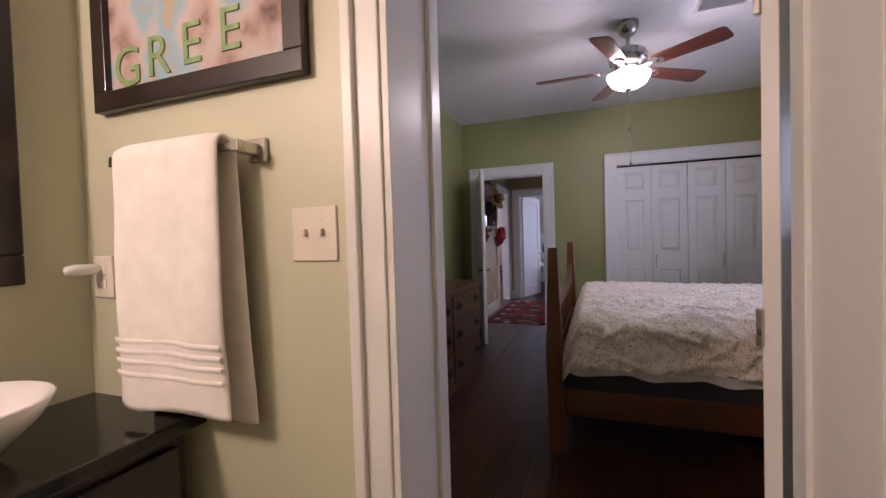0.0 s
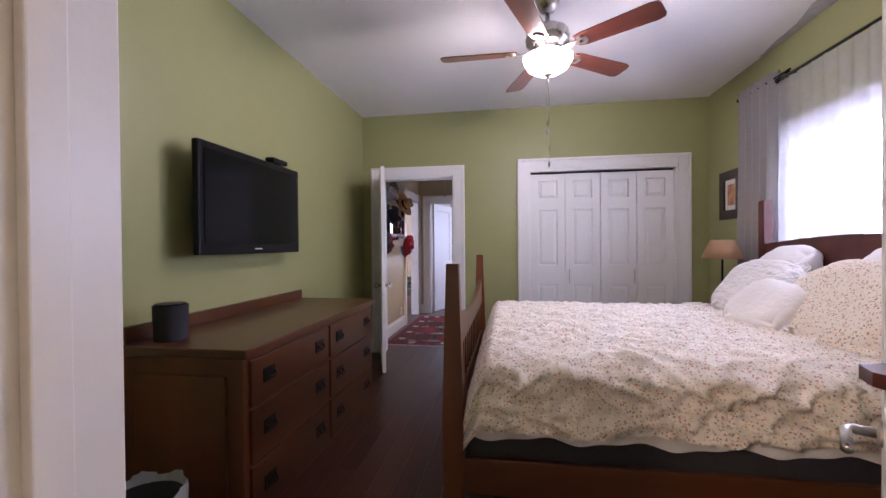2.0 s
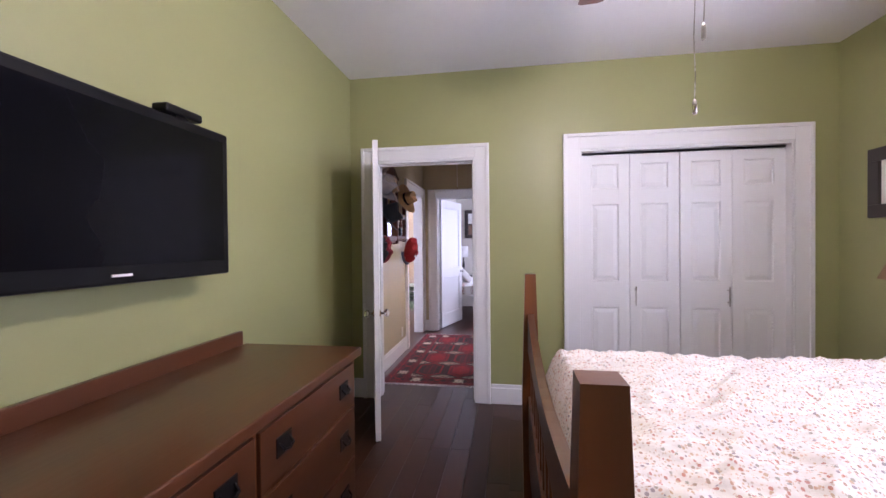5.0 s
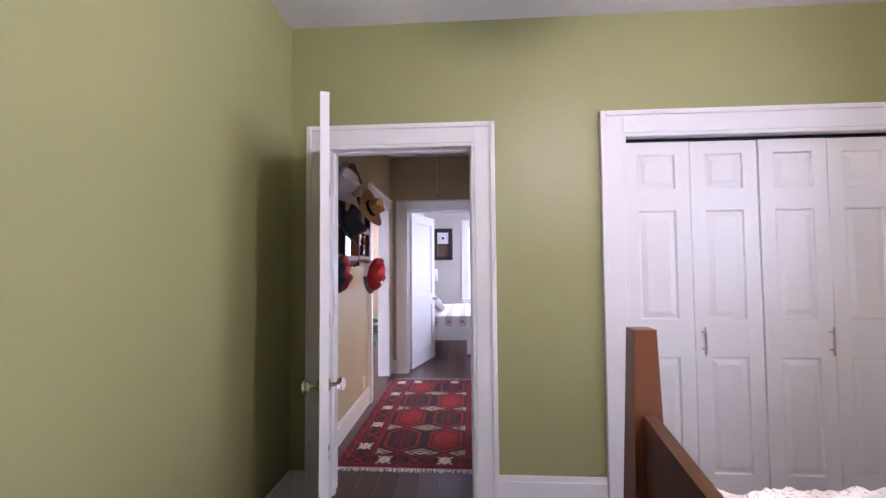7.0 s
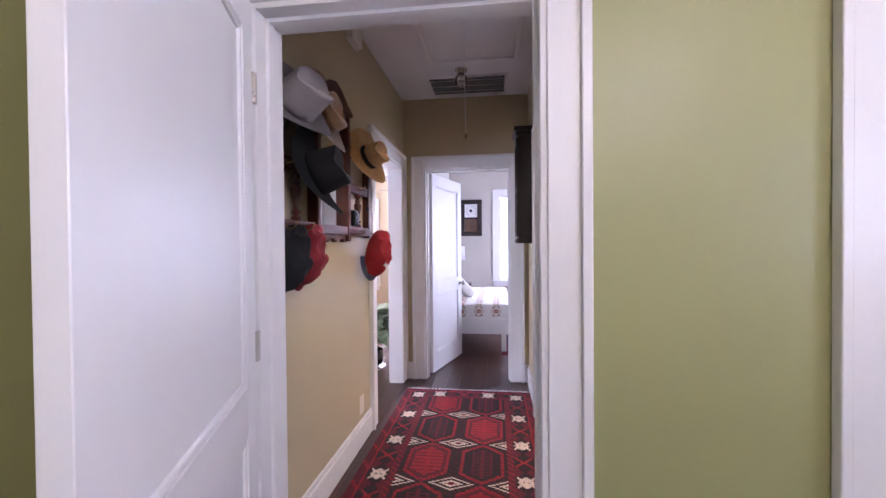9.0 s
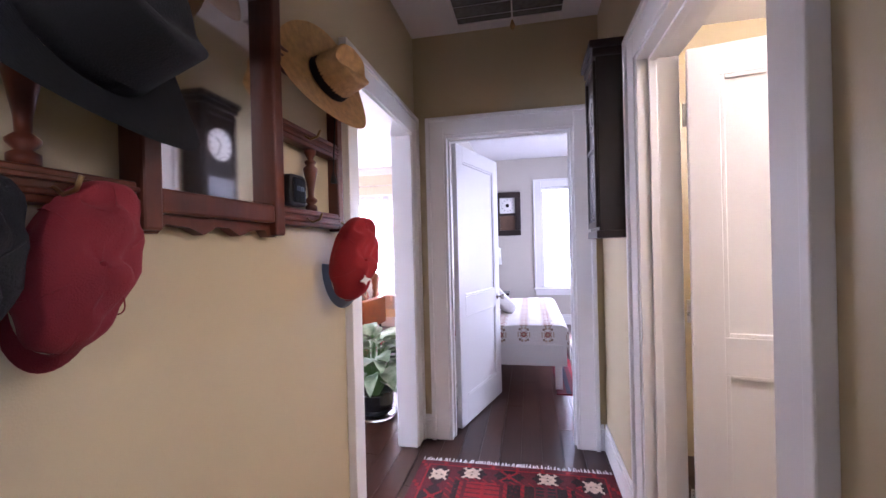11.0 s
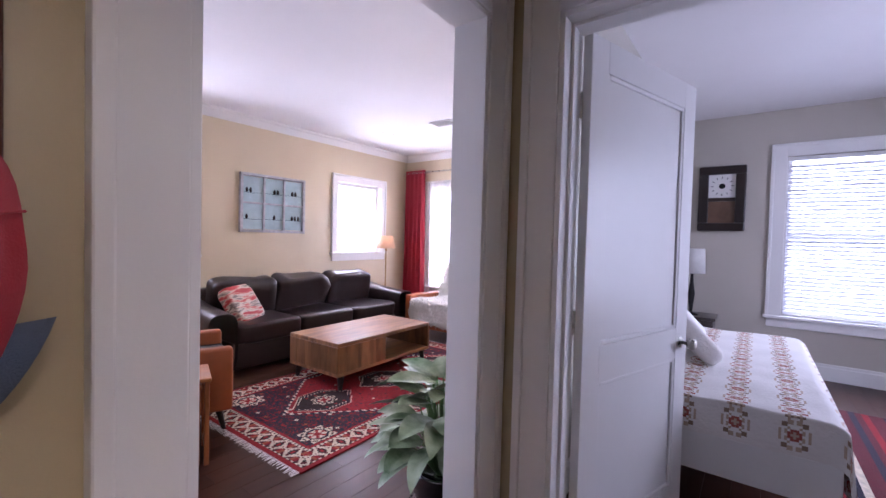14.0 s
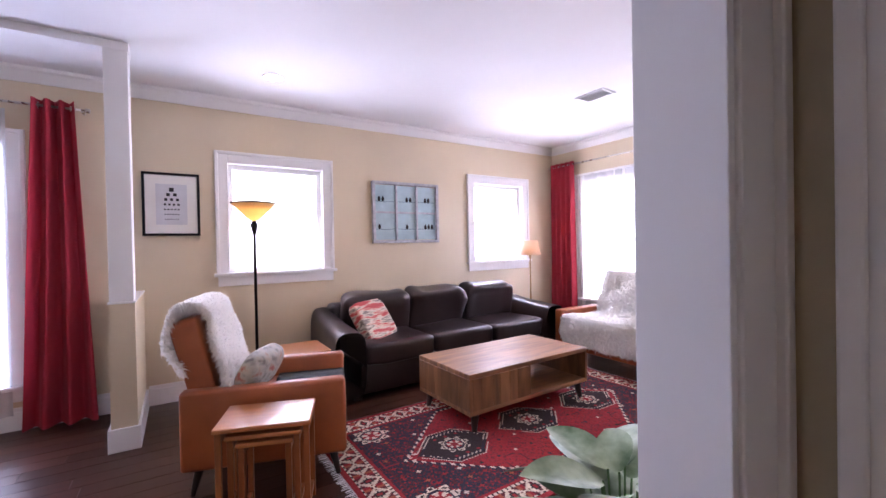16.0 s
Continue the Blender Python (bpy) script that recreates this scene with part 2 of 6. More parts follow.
def wall(name, axis, c0, c1, u0, u1, z0, z1, holes, m_low, m_high, label):
    """A wall between planes c0 and c1 across axis, from u0 to u1 along the other, with openings (ua, ub, za, zb)."""
    us = sorted({u0, u1, *[h for o in holes for h in o[:2]]})
    zs = sorted({z0, z1, *[h for o in holes for h in o[2:]]})
    solid = {}
    for i in range(len(us) - 1):
        for j in range(len(zs) - 1):
            cu, cz = (us[i] + us[i + 1]) / 2, (zs[j] + zs[j + 1]) / 2
            solid[i, j] = not any(a < cu < b and c < cz < d for a, b, c, d in holes)
    bm = bmesh.new()

    def quad(pts, mi):
        vs = [bm.verts.new((c, u, z) if axis == "x" else (u, c, z)) for c, u, z in pts]
        bm.faces.new(vs).material_index = mi
    for (i, j), s in solid.items():
        if not s:
            continue
        a, b, c, d = us[i], us[i + 1], zs[j], zs[j + 1]
        quad(((c0, a, c), (c0, b, c), (c0, b, d), (c0, a, d)), 0)
        quad(((c1, a, c), (c1, b, c), (c1, b, d), (c1, a, d)), 1)
        if not solid.get((i - 1, j)):
            quad(((c0, a, c), (c1, a, c), (c1, a, d), (c0, a, d)), 0)
        if not solid.get((i + 1, j)):
            quad(((c0, b, c), (c1, b, c), (c1, b, d), (c0, b, d)), 0)
        if not solid.get((i, j - 1)):
            quad(((c0, a, c), (c1, a, c), (c1, b, c), (c0, b, c)), 0)
        if not solid.get((i, j + 1)):
            quad(((c0, a, d), (c1, a, d), (c1, b, d), (c0, b, d)), 0)
    bmesh.ops.remove_doubles(bm, verts=bm.verts, dist=1e-5)
    bmesh.ops.recalc_face_normals(bm, faces=bm.faces)
    return flat(name, bm, (m_low, m_high), label, "wall")


# ---- structure ----
BX0, BX1, BY0, BY1, BZ = -0.823, 2.96, 1.72, 6.09, 2.795
HX0, HX1, HY0, HY1, HZ = -0.77, 0.44, 6.22, 8.92, 2.746
LX0, LX1, LY1, LZ = -4.75, -0.92, 12.80, 2.66
GY0, GY1, GX1, GZ = 9.05, 13.20, 1.95, 2.75

flat("floor", boxes((-5.4, 3.6, -1.6, 13.9, -0.12, -0.012)), FLOOR, "dark stained wooden floor running through all rooms", "floor")
wall("wall_1", "y", 1.44, 1.72, -0.823, 2.96, 0, 2.795, [(0.475, 1.312, 0, 2.06)], SAGE, GREEN, "painted wall with the bathroom doorway, sage and green")
wall("wall_2", "x", BX0 - 0.13, BX0, 1.44, 6.22, 0, 2.85, [], BEIGE, GREEN, "olive green painted bedroom wall behind the dresser")
wall("wall_3", "y", BY1, 6.22, -0.95, 3.09, 0, 2.85, [(-0.60, 0.272, 0, 2.06), (1.115, 2.655, 0, 2.09)], GREEN, BEIGE, "olive green bedroom wall with doorway and closet")
wall("wall_4", "x", BX1, BX1 + 0.14, 1.44, 6.22, 0, 2.85, [(3.30, 4.78, 0.95, 2.03)], GREEN, WHITE, "olive green bedroom wall with the window")
flat("ceiling_1", boxes((-0.95, 3.1, 1.57, 6.15, BZ, BZ + 0.1)), CEIL, "plain white bedroom ceiling", "ceiling")
wall("wall_5", "x", -0.70, -0.565, -1.2, 1.44, 0, 2.6, [], SAGE, SAGE, "pale sage bathroom wall behind the vanity")
wall("wall_6", "x", 2.4, 2.53, -1.2, 1.44, 0, 2.6, [], SAGE, SAGE, "plain pale sage bathroom wall")
wall("wall_7", "y", -1.33, -1.2, -0.75, 2.53, 0, 2.6, [], SAGE, SAGE, "plain pale sage bathroom end wall")
flat("ceiling_2", boxes((-0.75, 2.53, -1.33, 1.5, 2.6, 2.7)), CEIL, "plain white bathroom ceiling", "ceiling")
wall("wall_8", "x", -0.875, HX0, 6.22, 8.92, 0, 2.8, [(7.887, 8.783, 0, 2.06)], CREAM, BEIGE, "tan hall wall with the cased opening to the living room")
wall("wall_9", "x", HX1, HX1 + 0.13, 6.22, 8.92, 0, 2.8, [(7.02, 7.985, 0, 2.06)], BEIGE, CREAM, "tan hall wall with a side doorway")
wall("wall_10", "y", HY1, GY0, -0.92, 2.08, 0, 2.8, [(-0.565, 0.275, 0, 2.06)], BEIGE, GREY_WALL, "tan hall end wall with the guest room doorway")
flat("ceiling_3", boxes((-0.9, 0.57, 6.15, 8.98, HZ, HZ + 0.1)), CEIL, "white hall ceiling", "ceiling")
wall("wall_11", "y", 6.22, 6.25, 0.57, 2.6, 0, 2.7, [], CREAM, CREAM, "plain cream wall of the side room")
wall("wall_12", "x", 2.4, 2.5, 6.22, 8.92, 0, 2.7, [], CREAM, CREAM, "plain cream end wall of the side room")
flat("ceiling_4", boxes((0.57, 2.6, 6.2, 8.95, 2.6, 2.7)), CEIL, "white side room ceiling", "ceiling")
wall("wall_13", "x", LX0 - 0.14, LX0, 3.4, 12.94, 0, 2.75, [(5.75, 7.12, 0.33, 2.08), (8.57, 9.43, 1.08, 2.08), (11.36, 12.19, 1.08, 2.08)], WHITE, CREAM, "cream living room wall with small windows")
wall("wall_14", "y", LY1, LY1 + 0.14, LX0, -0.8, 0, 2.75, [(-4.20, -2.25, 0.55, 2.10)], CREAM, WHITE, "cream living room wall with a wide window")
wall("wall_15", "y", 3.27, 3.4, LX0, LX1, 0, 2.75, [], CREAM, CREAM, "plain cream dining room end wall")
wall("wall_16", "x", LX1, -0.79, 9.05, 13.34, 0, 2.8, [], CREAM, GREY_WALL, "wall between living room and guest room")
wall("wall_17", "y", GY1, GY1 + 0.14, -0.79, 2.08, 0, 2.8, [(0.20, 1.20, 0.60, 2.26)], GREY_WALL, WHITE, "warm grey guest room wall with a window")
wall("wall_18", "x", GX1, GX1 + 0.13, 9.05, 13.2, 0, 2.8, [(10.6, 11.8, 0.6, 2.2)], GREY_WALL, WHITE, "warm grey guest room side wall")
flat("ceiling_5", boxes((LX0 - 0.1, -0.85, 3.3, 12.9, LZ, LZ + 0.1)), CEIL, "smooth white living room ceiling", "ceiling")
flat("ceiling_6", boxes((-0.85, 2.08, 8.98, 13.34, GZ, GZ + 0.1)), CEIL, "white guest room ceiling", "ceiling")


def casing(name, axis, face, sign, u0, u1, top, w=0.115, label="white painted door casing", bottom=0.0, sill=False):
    """Mitred trim round an opening: two legs and a head, proud of the wall, with a back band."""
    bm = bmesh.new()
    t = 0.022
    rows = [(u0 - w, u0, bottom, top + w), (u1, u1 + w, bottom, top + w), (u0, u1, top, top + w)]
    bands = [(u0 - w - 0.012, u0 - w + 0.016, bottom, top + w + 0.012), (u1 + w - 0.016, u1 + w + 0.012, bottom, top + w + 0.012), (u0 - w + 0.016, u1 + w - 0.016, top + w - 0.016, top + w + 0.012)]
    for k, rs in enumerate((rows, bands)):
        for a, b, c, d in rs:
            c0, c1 = sorted((face, face + sign * (t + 0.014 * k)))
            if axis == "x":
                box(bm, c0, c1, a, b, c, d, 0.004)
            else:
                box(bm, a, b, c0, c1, c, d, 0.004)
    if sill:
        c0, c1 = sorted((face, face + sign * 0.06))
        d0, d1 = sorted((face, face + sign * 0.022))
        for a, b, c, d, e, f in ((u0 - w - 0.03, u1 + w + 0.03, c0, c1, bottom - 0.03, bottom), (u0 - w, u1 + w, d0, d1, bottom - 0.12, bottom - 0.03)):
            if axis == "x":
                box(bm, c, d, a, b, e, f, 0.005)
            else:
                box(bm, a, b, c, d, e, f, 0.005)
    return flat(name, bm, WHITE, label, "trim")


def jamb(name, axis, c0, c1, u0, u1, top, stop, t=0.018, bottom=None):
    bm = bmesh.new()
    rows = [(u0, u0 + t, 0 if bottom is None else bottom, top), (u1 - t, u1, 0 if bottom is None else bottom, top), (u0 + t, u1 - t, top - t, top)]
    if bottom is not None:
        rows.append((u0 + t, u1 - t, bottom, bottom + t))
    for a, b, z0, z1 in rows:
        if axis == "x":
            box(bm, c0, c1, a, b, z0, z1, 0.002)
        else:
            box(bm, a, b, c0, c1, z0, z1, 0.002)
    if stop is not None:
        s0, s1 = stop
        for a, b, z0, z1 in ((u0 + t, u0 + t + 0.012, 0, top - t), (u1 - t - 0.012, u1 - t, 0, top - t), (u0 + t + 0.012, u1 - t - 0.012, top - t - 0.012, top - t)):
            if axis == "x":
                box(bm, s0, s1, a, b, z0, z1, 0.002)
            else:
                box(bm, a, b, s0, s1, z0, z1, 0.002)
    return flat(name, bm, WHITE, "white painted door lining with stops", "trim")


casing("trim_1", "y", 1.44, -1, 0.475, 1.312, 2.06, 0.075)
casing("trim_2", "y", 1.72, 1, 0.475, 1.312, 2.06, 0.10)
jamb("trim_3", "y", 1.425, 1.735, 0.475, 1.312, 2.06, (1.64, 1.675))
casing("trim_4", "y", BY1, -1, -0.60, 0.272, 2.06, 0.106)
casing("trim_5", "y", 6.22, 1, -0.60, 0.272, 2.06, 0.106)
jamb("trim_6", "y", 6.075, 6.235, -0.60, 0.272, 2.06, (6.13, 6.165))
casing("trim_7", "y", BY1, -1, 1.115, 2.655, 2.09, 0.115)
jamb("trim_8", "y", 6.075, 6.21, 1.115, 2.655, 2.09, None)
casing("trim_9", "x", HX0, 1, 7.887, 8.783, 2.06, 0.115)
casing("trim_10", "x", -0.875, -1, 7.887, 8.783, 2.06, 0.115)
jamb("trim_11", "x", -0.885, -0.755, 7.887, 8.783, 2.06, None)
casing("trim_12", "x", HX1, -1, 7.02, 7.985, 2.06, 0.115)
jamb("trim_13", "x", 0.425, 0.585, 7.02, 7.985, 2.06, (0.47, 0.50))
casing("trim_14", "y", HY1, -1, -0.565, 0.275, 2.06, 0.110)
casing("trim_15", "y", GY0, 1, -0.565, 0.275, 2.06, 0.110)
jamb("trim_16", "y", 8.905, 9.065, -0.565, 0.275, 2.06, (8.96, 8.995))
casing("trim_17", "x", BX1, -1, 3.30, 4.78, 2.03, 0.11, "white window casing", 0.95, True)
casing("trim_18", "x", LX0, 1, 8.57, 9.43, 2.08, 0.095, "white window casing with sill", 1.08, True)
casing("trim_19", "x", LX0, 1, 11.36, 12.19, 2.08, 0.095, "white window casing with sill", 1.08, True)
casing("trim_20", "x", LX0, 1, 5.75, 7.12, 2.08, 0.11, "white window casing", 0.33, True)
casing("trim_21", "y", LY1, -1, -4.20, -2.25, 2.10, 0.11, "white window casing", 0.55, True)
casing("trim_22", "y", GY1, -1, 0.20, 1.20, 2.26, 0.12, "white window casing with sill", 0.60, True)


def baseboard(name, axis, face, sign, spans, h=0.165, t=0.018):
    bm = bmesh.new()
    for a, b in spans:
        for z0, z1, tt in ((0, h - 0.03, t), (h - 0.03, h, t * 0.6)):
            c0, c1 = sorted((face, face + sign * tt))
            if axis == "x":
                box(bm, c0, c1, a, b, z0, z1, 0.003)
            else:
                box(bm, a, b, c0, c1, z0, z1, 0.003)
    return flat(name, bm, WHITE, "white painted baseboard", "baseboard")


baseboard("baseboard_1", "x", BX0, 1, [(1.75, 6.09)])
baseboard("baseboard_2", "y", BY1, -1, [(-0.805, -0.72), (0.392, 0.988), (2.782, 2.94)])
baseboard("baseboard_3", "x", BX1, -1, [(1.75, 6.07)])
baseboard("baseboard_4", "x", HX0, 1, [(6.24, 7.773)])
baseboard("baseboard_5", "x", HX1, -1, [(6.24, 6.892), (8.113, 8.92)])
baseboard("baseboard_6", "y", HY1, -1, [(-0.752, -0.69), (0.40, 0.422)])
baseboard("baseboard_7", "x", LX0, 1, [(3.4, 7.772), (7.948, 12.8)])
baseboard("baseboard_8", "y", LY1, -1, [(-4.73, -0.94)])
baseboard("baseboard_9", "y", GY1, -1, [(-0.77, 1.93)])
baseboard("baseboard_10", "x", -0.79, 1, [(9.1, 13.18)])
baseboard("baseboard_11", "y", 1.44, -1, [(-0.6, 0.385), (1.40, 2.4)])

# ---- doors ----


def panel_door(name, width, height, label, knob_mat, lever=False):
    """A two-panel door: hinge at the origin, leaf along +x, thickness along y."""
    d = thing(name, label=label, category="door")
    t = 0.036
    bm = bmesh.new()
    st = 0.105
    lock0, lock1 = 0.80, 0.94
    for r in ((0, st, -t, 0, 0.012, height), (width - st, width, -t, 0, 0.012, height), (st, width - st, -t, 0, 0.012, 0.21), (st, width - st, -t, 0, lock0, lock1), (st, width - st, -t, 0, height - 0.115, height)):
        box(bm, *r, bevel=0.0015, segs=1)
    part("frame", bm, WHITE, d)
    for z0, z1 in ((0.21, lock0), (lock1, height - 0.115)):
        bm = bmesh.new()
        box(bm, st, width - st, -t + 0.012, -0.012, z0, z1)
        for y0, y1 in ((-0.013, -0.003), (-t + 0.003, -t + 0.013)):
            for r in ((st, st + 0.016, z0, z1), (width - st - 0.016, width - st, z0, z1), (st + 0.016, width - st - 0.016, z0, z0 + 0.016), (st + 0.016, width - st - 0.016, z1 - 0.016, z1)):
                box(bm, r[0], r[1], y0, y1, r[2], r[3], 0.003)
        part("panel", bm, WHITE, d)
    for s in (1, -1):
        y0 = 0 if s > 0 else -t
        if lever:
            part("lever", tube([(width - 0.06, y0, 0.87), (width - 0.06, y0 + s * 0.045, 0.87), (width - 0.075, y0 + s * 0.055, 0.87), (width - 0.17, y0 + s * 0.052, 0.862)], 0.010, 10), knob_mat, d, "nickel door lever", True)
        else:
            part("knob", lathe([(0.008, 0), (0.008, s * 0.03), (0.022, s * 0.036), (0.027, s * 0.05), (0.024, s * 0.062), (0.010, s * 0.068), (0.0001, s * 0.069)], 12, (width - 0.06, y0, 0.87), "y"), knob_mat, d, "clear glass door knob" if knob_mat is GLASS else "nickel door knob", True)
        part("rose", lathe([(0.026, 0), (0.026, s * 0.004), (0.014, s * 0.009)], 16, (width - 0.06, y0, 0.87), "y"), BRASS if knob_mat is GLASS else STEEL, d, "metal knob rose")
    for z in (0.28, 1.03, 1.80):
        part("hinge", boxes((-0.012, 0.012, -0.003, 0.010, z - 0.045, z + 0.045), bevel=0.002), STEEL, d, "steel hinge")
    return d


def swing(x, y, ex, ey):
    return pose(x, y, 0, 0, 0, math.degrees(math.atan2(ey - y, ex - x)))


bed_door = panel_door("bedroom_door", 0.82, 2.045, "white two-panel door standing open with glass knobs", GLASS)
bed_door.matrix_basis = swing(-0.585, 6.062, -0.312, 5.28)
guest_door = panel_door("guest_room_door", 0.815, 2.045, "white two-panel door standing open into guest room", STEEL)
guest_door.matrix_basis = swing(-0.543, 9.072, -0.315, 9.85)
side_door = panel_door("side_room_door", 0.80, 2.04, "cream-white door standing open into the side room", STEEL)
side_door.matrix_basis = swing(0.60, 7.945, 1.38, 7.80)
bath_door = panel_door("bathroom_door", 0.72, 2.045, "white bathroom door standing open into the bedroom", STEEL, True)
bath_door.matrix_basis = swing(1.262, 1.80, 1.262 + 0.43, 1.80 + 0.60)


# ---- closet ----
closet = thing("closet_doors", (1.133, 6.155, 0), label="white six-panel bifold closet doors, shut", category="closet door")
LEAF = (2.655 - 1.115 - 0.036) / 4


def raised_panel(bm, a, b, z0, z1, yf):
    """A sunk panel with a sloped raised field, facing -y."""
    rings = []
    for inset, depth in ((0.0, 0.0), (0.005, 0.010), (0.014, 0.010), (0.042, 0.002)):
        rings.append([bm.verts.new((x, yf + depth, z)) for x, z in ((a + inset, z0 + inset), (b - inset, z0 + inset), (b - inset, z1 - inset), (a + inset, z1 - inset))])
    for p, q in zip(rings, rings[1:]):
        for k in range(4):
            bm.faces.new((p[k], p[(k + 1) % 4], q[(k + 1) % 4], q[k]))
    bm.faces.new(rings[-1])


PANELS = ((0.17, 0.815), (1.03, 1.65), (1.775, 1.975))
for i in range(4):
    bm = bmesh.new()
    x0, x1 = i * LEAF + 0.003, (i + 1) * LEAF - 0.003
    yf = -0.022 + 0.006 * (i % 2)
    a, b = x0 + 0.082, x1 - 0.082
    box(bm, x0, a, yf, 0.012, 0.012, 2.05, 0.0015, 1)
    box(bm, b, x1, yf, 0.012, 0.012, 2.05, 0.0015, 1)
    for z0, z1 in zip((0.012, 0.815, 1.65, 1.975), (0.17, 1.03, 1.775, 2.05)):
        box(bm, a - 0.001, b + 0.001, yf + 0.0002, 0.012, z0, z1)
    for z0, z1 in PANELS:
        raised_panel(bm, a, b, z0, z1, yf)
    leaf = part("leaf", bm, WHITE, closet)
    if i in (1, 2):
        hx = x0 + 0.035 if i == 1 else x1 - 0.03
        hb = boxes((hx - 0.005, hx + 0.005, -0.058, -0.050, 0.835, 0.99), bevel=0.002)
        for z in (0.865, 0.96):
            box(hb, hx - 0.004, hx + 0.004, -0.052, yf, z - 0.004, z + 0.004)
        part("handle", hb, STEEL, leaf, "brushed steel bar handle")
part("track", boxes((0.002, 4 * LEAF, -0.015, 0.015, 2.056, 2.071)), BLACK, closet, "dark head track")
wall("wall_19", "y", 6.75, 6.8, 0.9, 3.0, 0, 2.7, [], CREAM, CREAM, "plain back wall of the closet")

# ---- bedroom ----
COVER = mat("floral_cotton", (0.80, 0.745, 0.67), 0.85, var=0.04, scale=3, bump=0.2, bscale=22, dist=0.006)


def dotted(m, cols, scale, size, metric="EUCLIDEAN"):
    """Small printed sprigs over a cloth."""
    nt = m.node_tree
    b = nt.nodes["Principled BSDF"]
    base = b.inputs["Base Color"].links[0].from_socket
    tc = nt.nodes["Texture Coordinate"]
    vor = nt.nodes.new("ShaderNodeTexVoronoi")
    vor.inputs["Scale"].default_value = scale
    vor.distance = metric
    nt.links.new(tc.outputs["Object"], vor.inputs["Vector"])
    lt = nt.nodes.new("ShaderNodeMath")
    lt.operation = "LESS_THAN"
    lt.inputs[1].default_value = size
    nt.links.new(vor.outputs["Distance"], lt.inputs[0])
    sep = nt.nodes.new("ShaderNodeSeparateColor")
    nt.links.new(vor.outputs["Color"], sep.inputs[0])
    ramp = nt.nodes.new("ShaderNodeValToRGB")
    ramp.color_ramp.interpolation = "CONSTANT"
    while len(ramp.color_ramp.elements) < len(cols):
        ramp.color_ramp.elements.new(0.5)
    for i, c in enumerate(cols):
        ramp.color_ramp.elements[i].position = i / len(cols)
        ramp.color_ramp.elements[i].color = (*c, 1)
    nt.links.new(sep.outputs[0], ramp.inputs[0])
    mx = nt.nodes.new("ShaderNodeMix")
    mx.data_type = "RGBA"
    nt.links.new(lt.outputs[0], mx.inputs["Factor"])
    nt.links.new(base, mx.inputs["A"])
    nt.links.new(ramp.outputs[0], mx.inputs["B"])
    nt.links.new(mx.outputs["Result"], b.inputs["Base Color"])


dotted(COVER, [(0.66, 0.50, 0.34), (0.62, 0.52, 0.40), (0.80, 0.745, 0.67), (0.70, 0.50, 0.36)], 105, 0.46, "MANHATTAN")
dotted(COVER, [(0.58, 0.28, 0.20), (0.42, 0.39, 0.31), (0.80, 0.745, 0.67), (0.47, 0.31, 0.22), (0.64, 0.42, 0.29), (0.40, 0.34, 0.33), (0.58, 0.30, 0.24), (0.62, 0.46, 0.30), (0.48, 0.36, 0.26)], 70, 0.32)
LINEN = mat("white_linen", (0.82, 0.80, 0.80), 0.85, var=0.03, scale=6, bump=0.3, bscale=40, dist=0.004, sheen=0.2)

bed = thing("bed", (0, 0, 0), label="wooden bed frame with tapered posts and slatted footboard", category="bed")
for y in (3.105, 4.74):
    bm = bmesh.new()
    for (z0, w0), (z1, w1) in (((0, 0.040), (0.55, 0.045)), ((0.55, 0.045), (1.187, 0.026))):
        vs = []
        for z, w in ((z0, w0), (z1, w1)):
            vs.append([bm.verts.new((0.655 + sx * w, y + sy * w, z)) for sx, sy in ((-1, -1), (1, -1), (1, 1), (-1, 1))])
        for k in range(4):
            bm.faces.new((vs[0][k], vs[0][(k + 1) % 4], vs[1][(k + 1) % 4], vs[1][k]))
        if z1 > 1:
            bm.faces.new(vs[1])
    bmesh.ops.remove_doubles(bm, verts=bm.verts, dist=1e-4)
    bmesh.ops.recalc_face_normals(bm, faces=bm.faces)
    part("foot_post", bm, OAK, bed)
for y in (3.06, 4.86):
    part("head_post", boxes((2.785, 2.855, y - 0.035, y + 0.035, 0, 1.585), bevel=0.006), MAHOG, bed)
rail = [(3.145, 0.80), (3.145, 0.99)] + [(3.145 + 1.555 * k / 16, 0.99 - 0.10 * math.sin(math.pi * k / 16)) for k in range(1, 17)] + [(4.70, 0.80)]
part("top_rail", prism(rail, 0.64, 0.67, axis="x"), OAK_Y, bed)
part("bottom_rail", boxes((0.64, 0.67, 3.145, 4.70, 0.24, 0.58), bevel=0.004), OAK_Y, bed)
for k in range(13):
    y = 3.24 + k * 0.114
    part("slat", boxes((0.648, 0.662, y - 0.02, y + 0.02, 0.578, 0.81), bevel=0.002), OAK, bed)
for y in (3.085, 4.735):
    part("side_rail", boxes((0.70, 2.785, y, y + 0.03, 0.22, 0.37), bevel=0.004), OAK_X, bed)
head = [(3.095, 0.4), (3.095, 1.255)] + [(3.095 + 1.73 * k / 16, 1.255 + 0.055 * math.sin(math.pi * k / 16)) for k in range(1, 17)] + [(4.825, 0.4)]
part("headboard", prism(head, 2.80, 2.84, axis="x"), MAHOG, bed, "dark red wooden headboard with arched top")
bs = tagged(part("box_spring", boxes((0.70, 2.78, 3.125, 4.73, 0.30, 0.52), bevel=0.02), BLANK), "dark grey box spring in the bed frame", "box spring")
mt = tagged(part("mattress", cushion(1.97, 1.60, 0.24, (1.79, 3.93, 0.635), 0.12, 10), LINEN, None, "", True), "white mattress under the floral cover", "mattress")


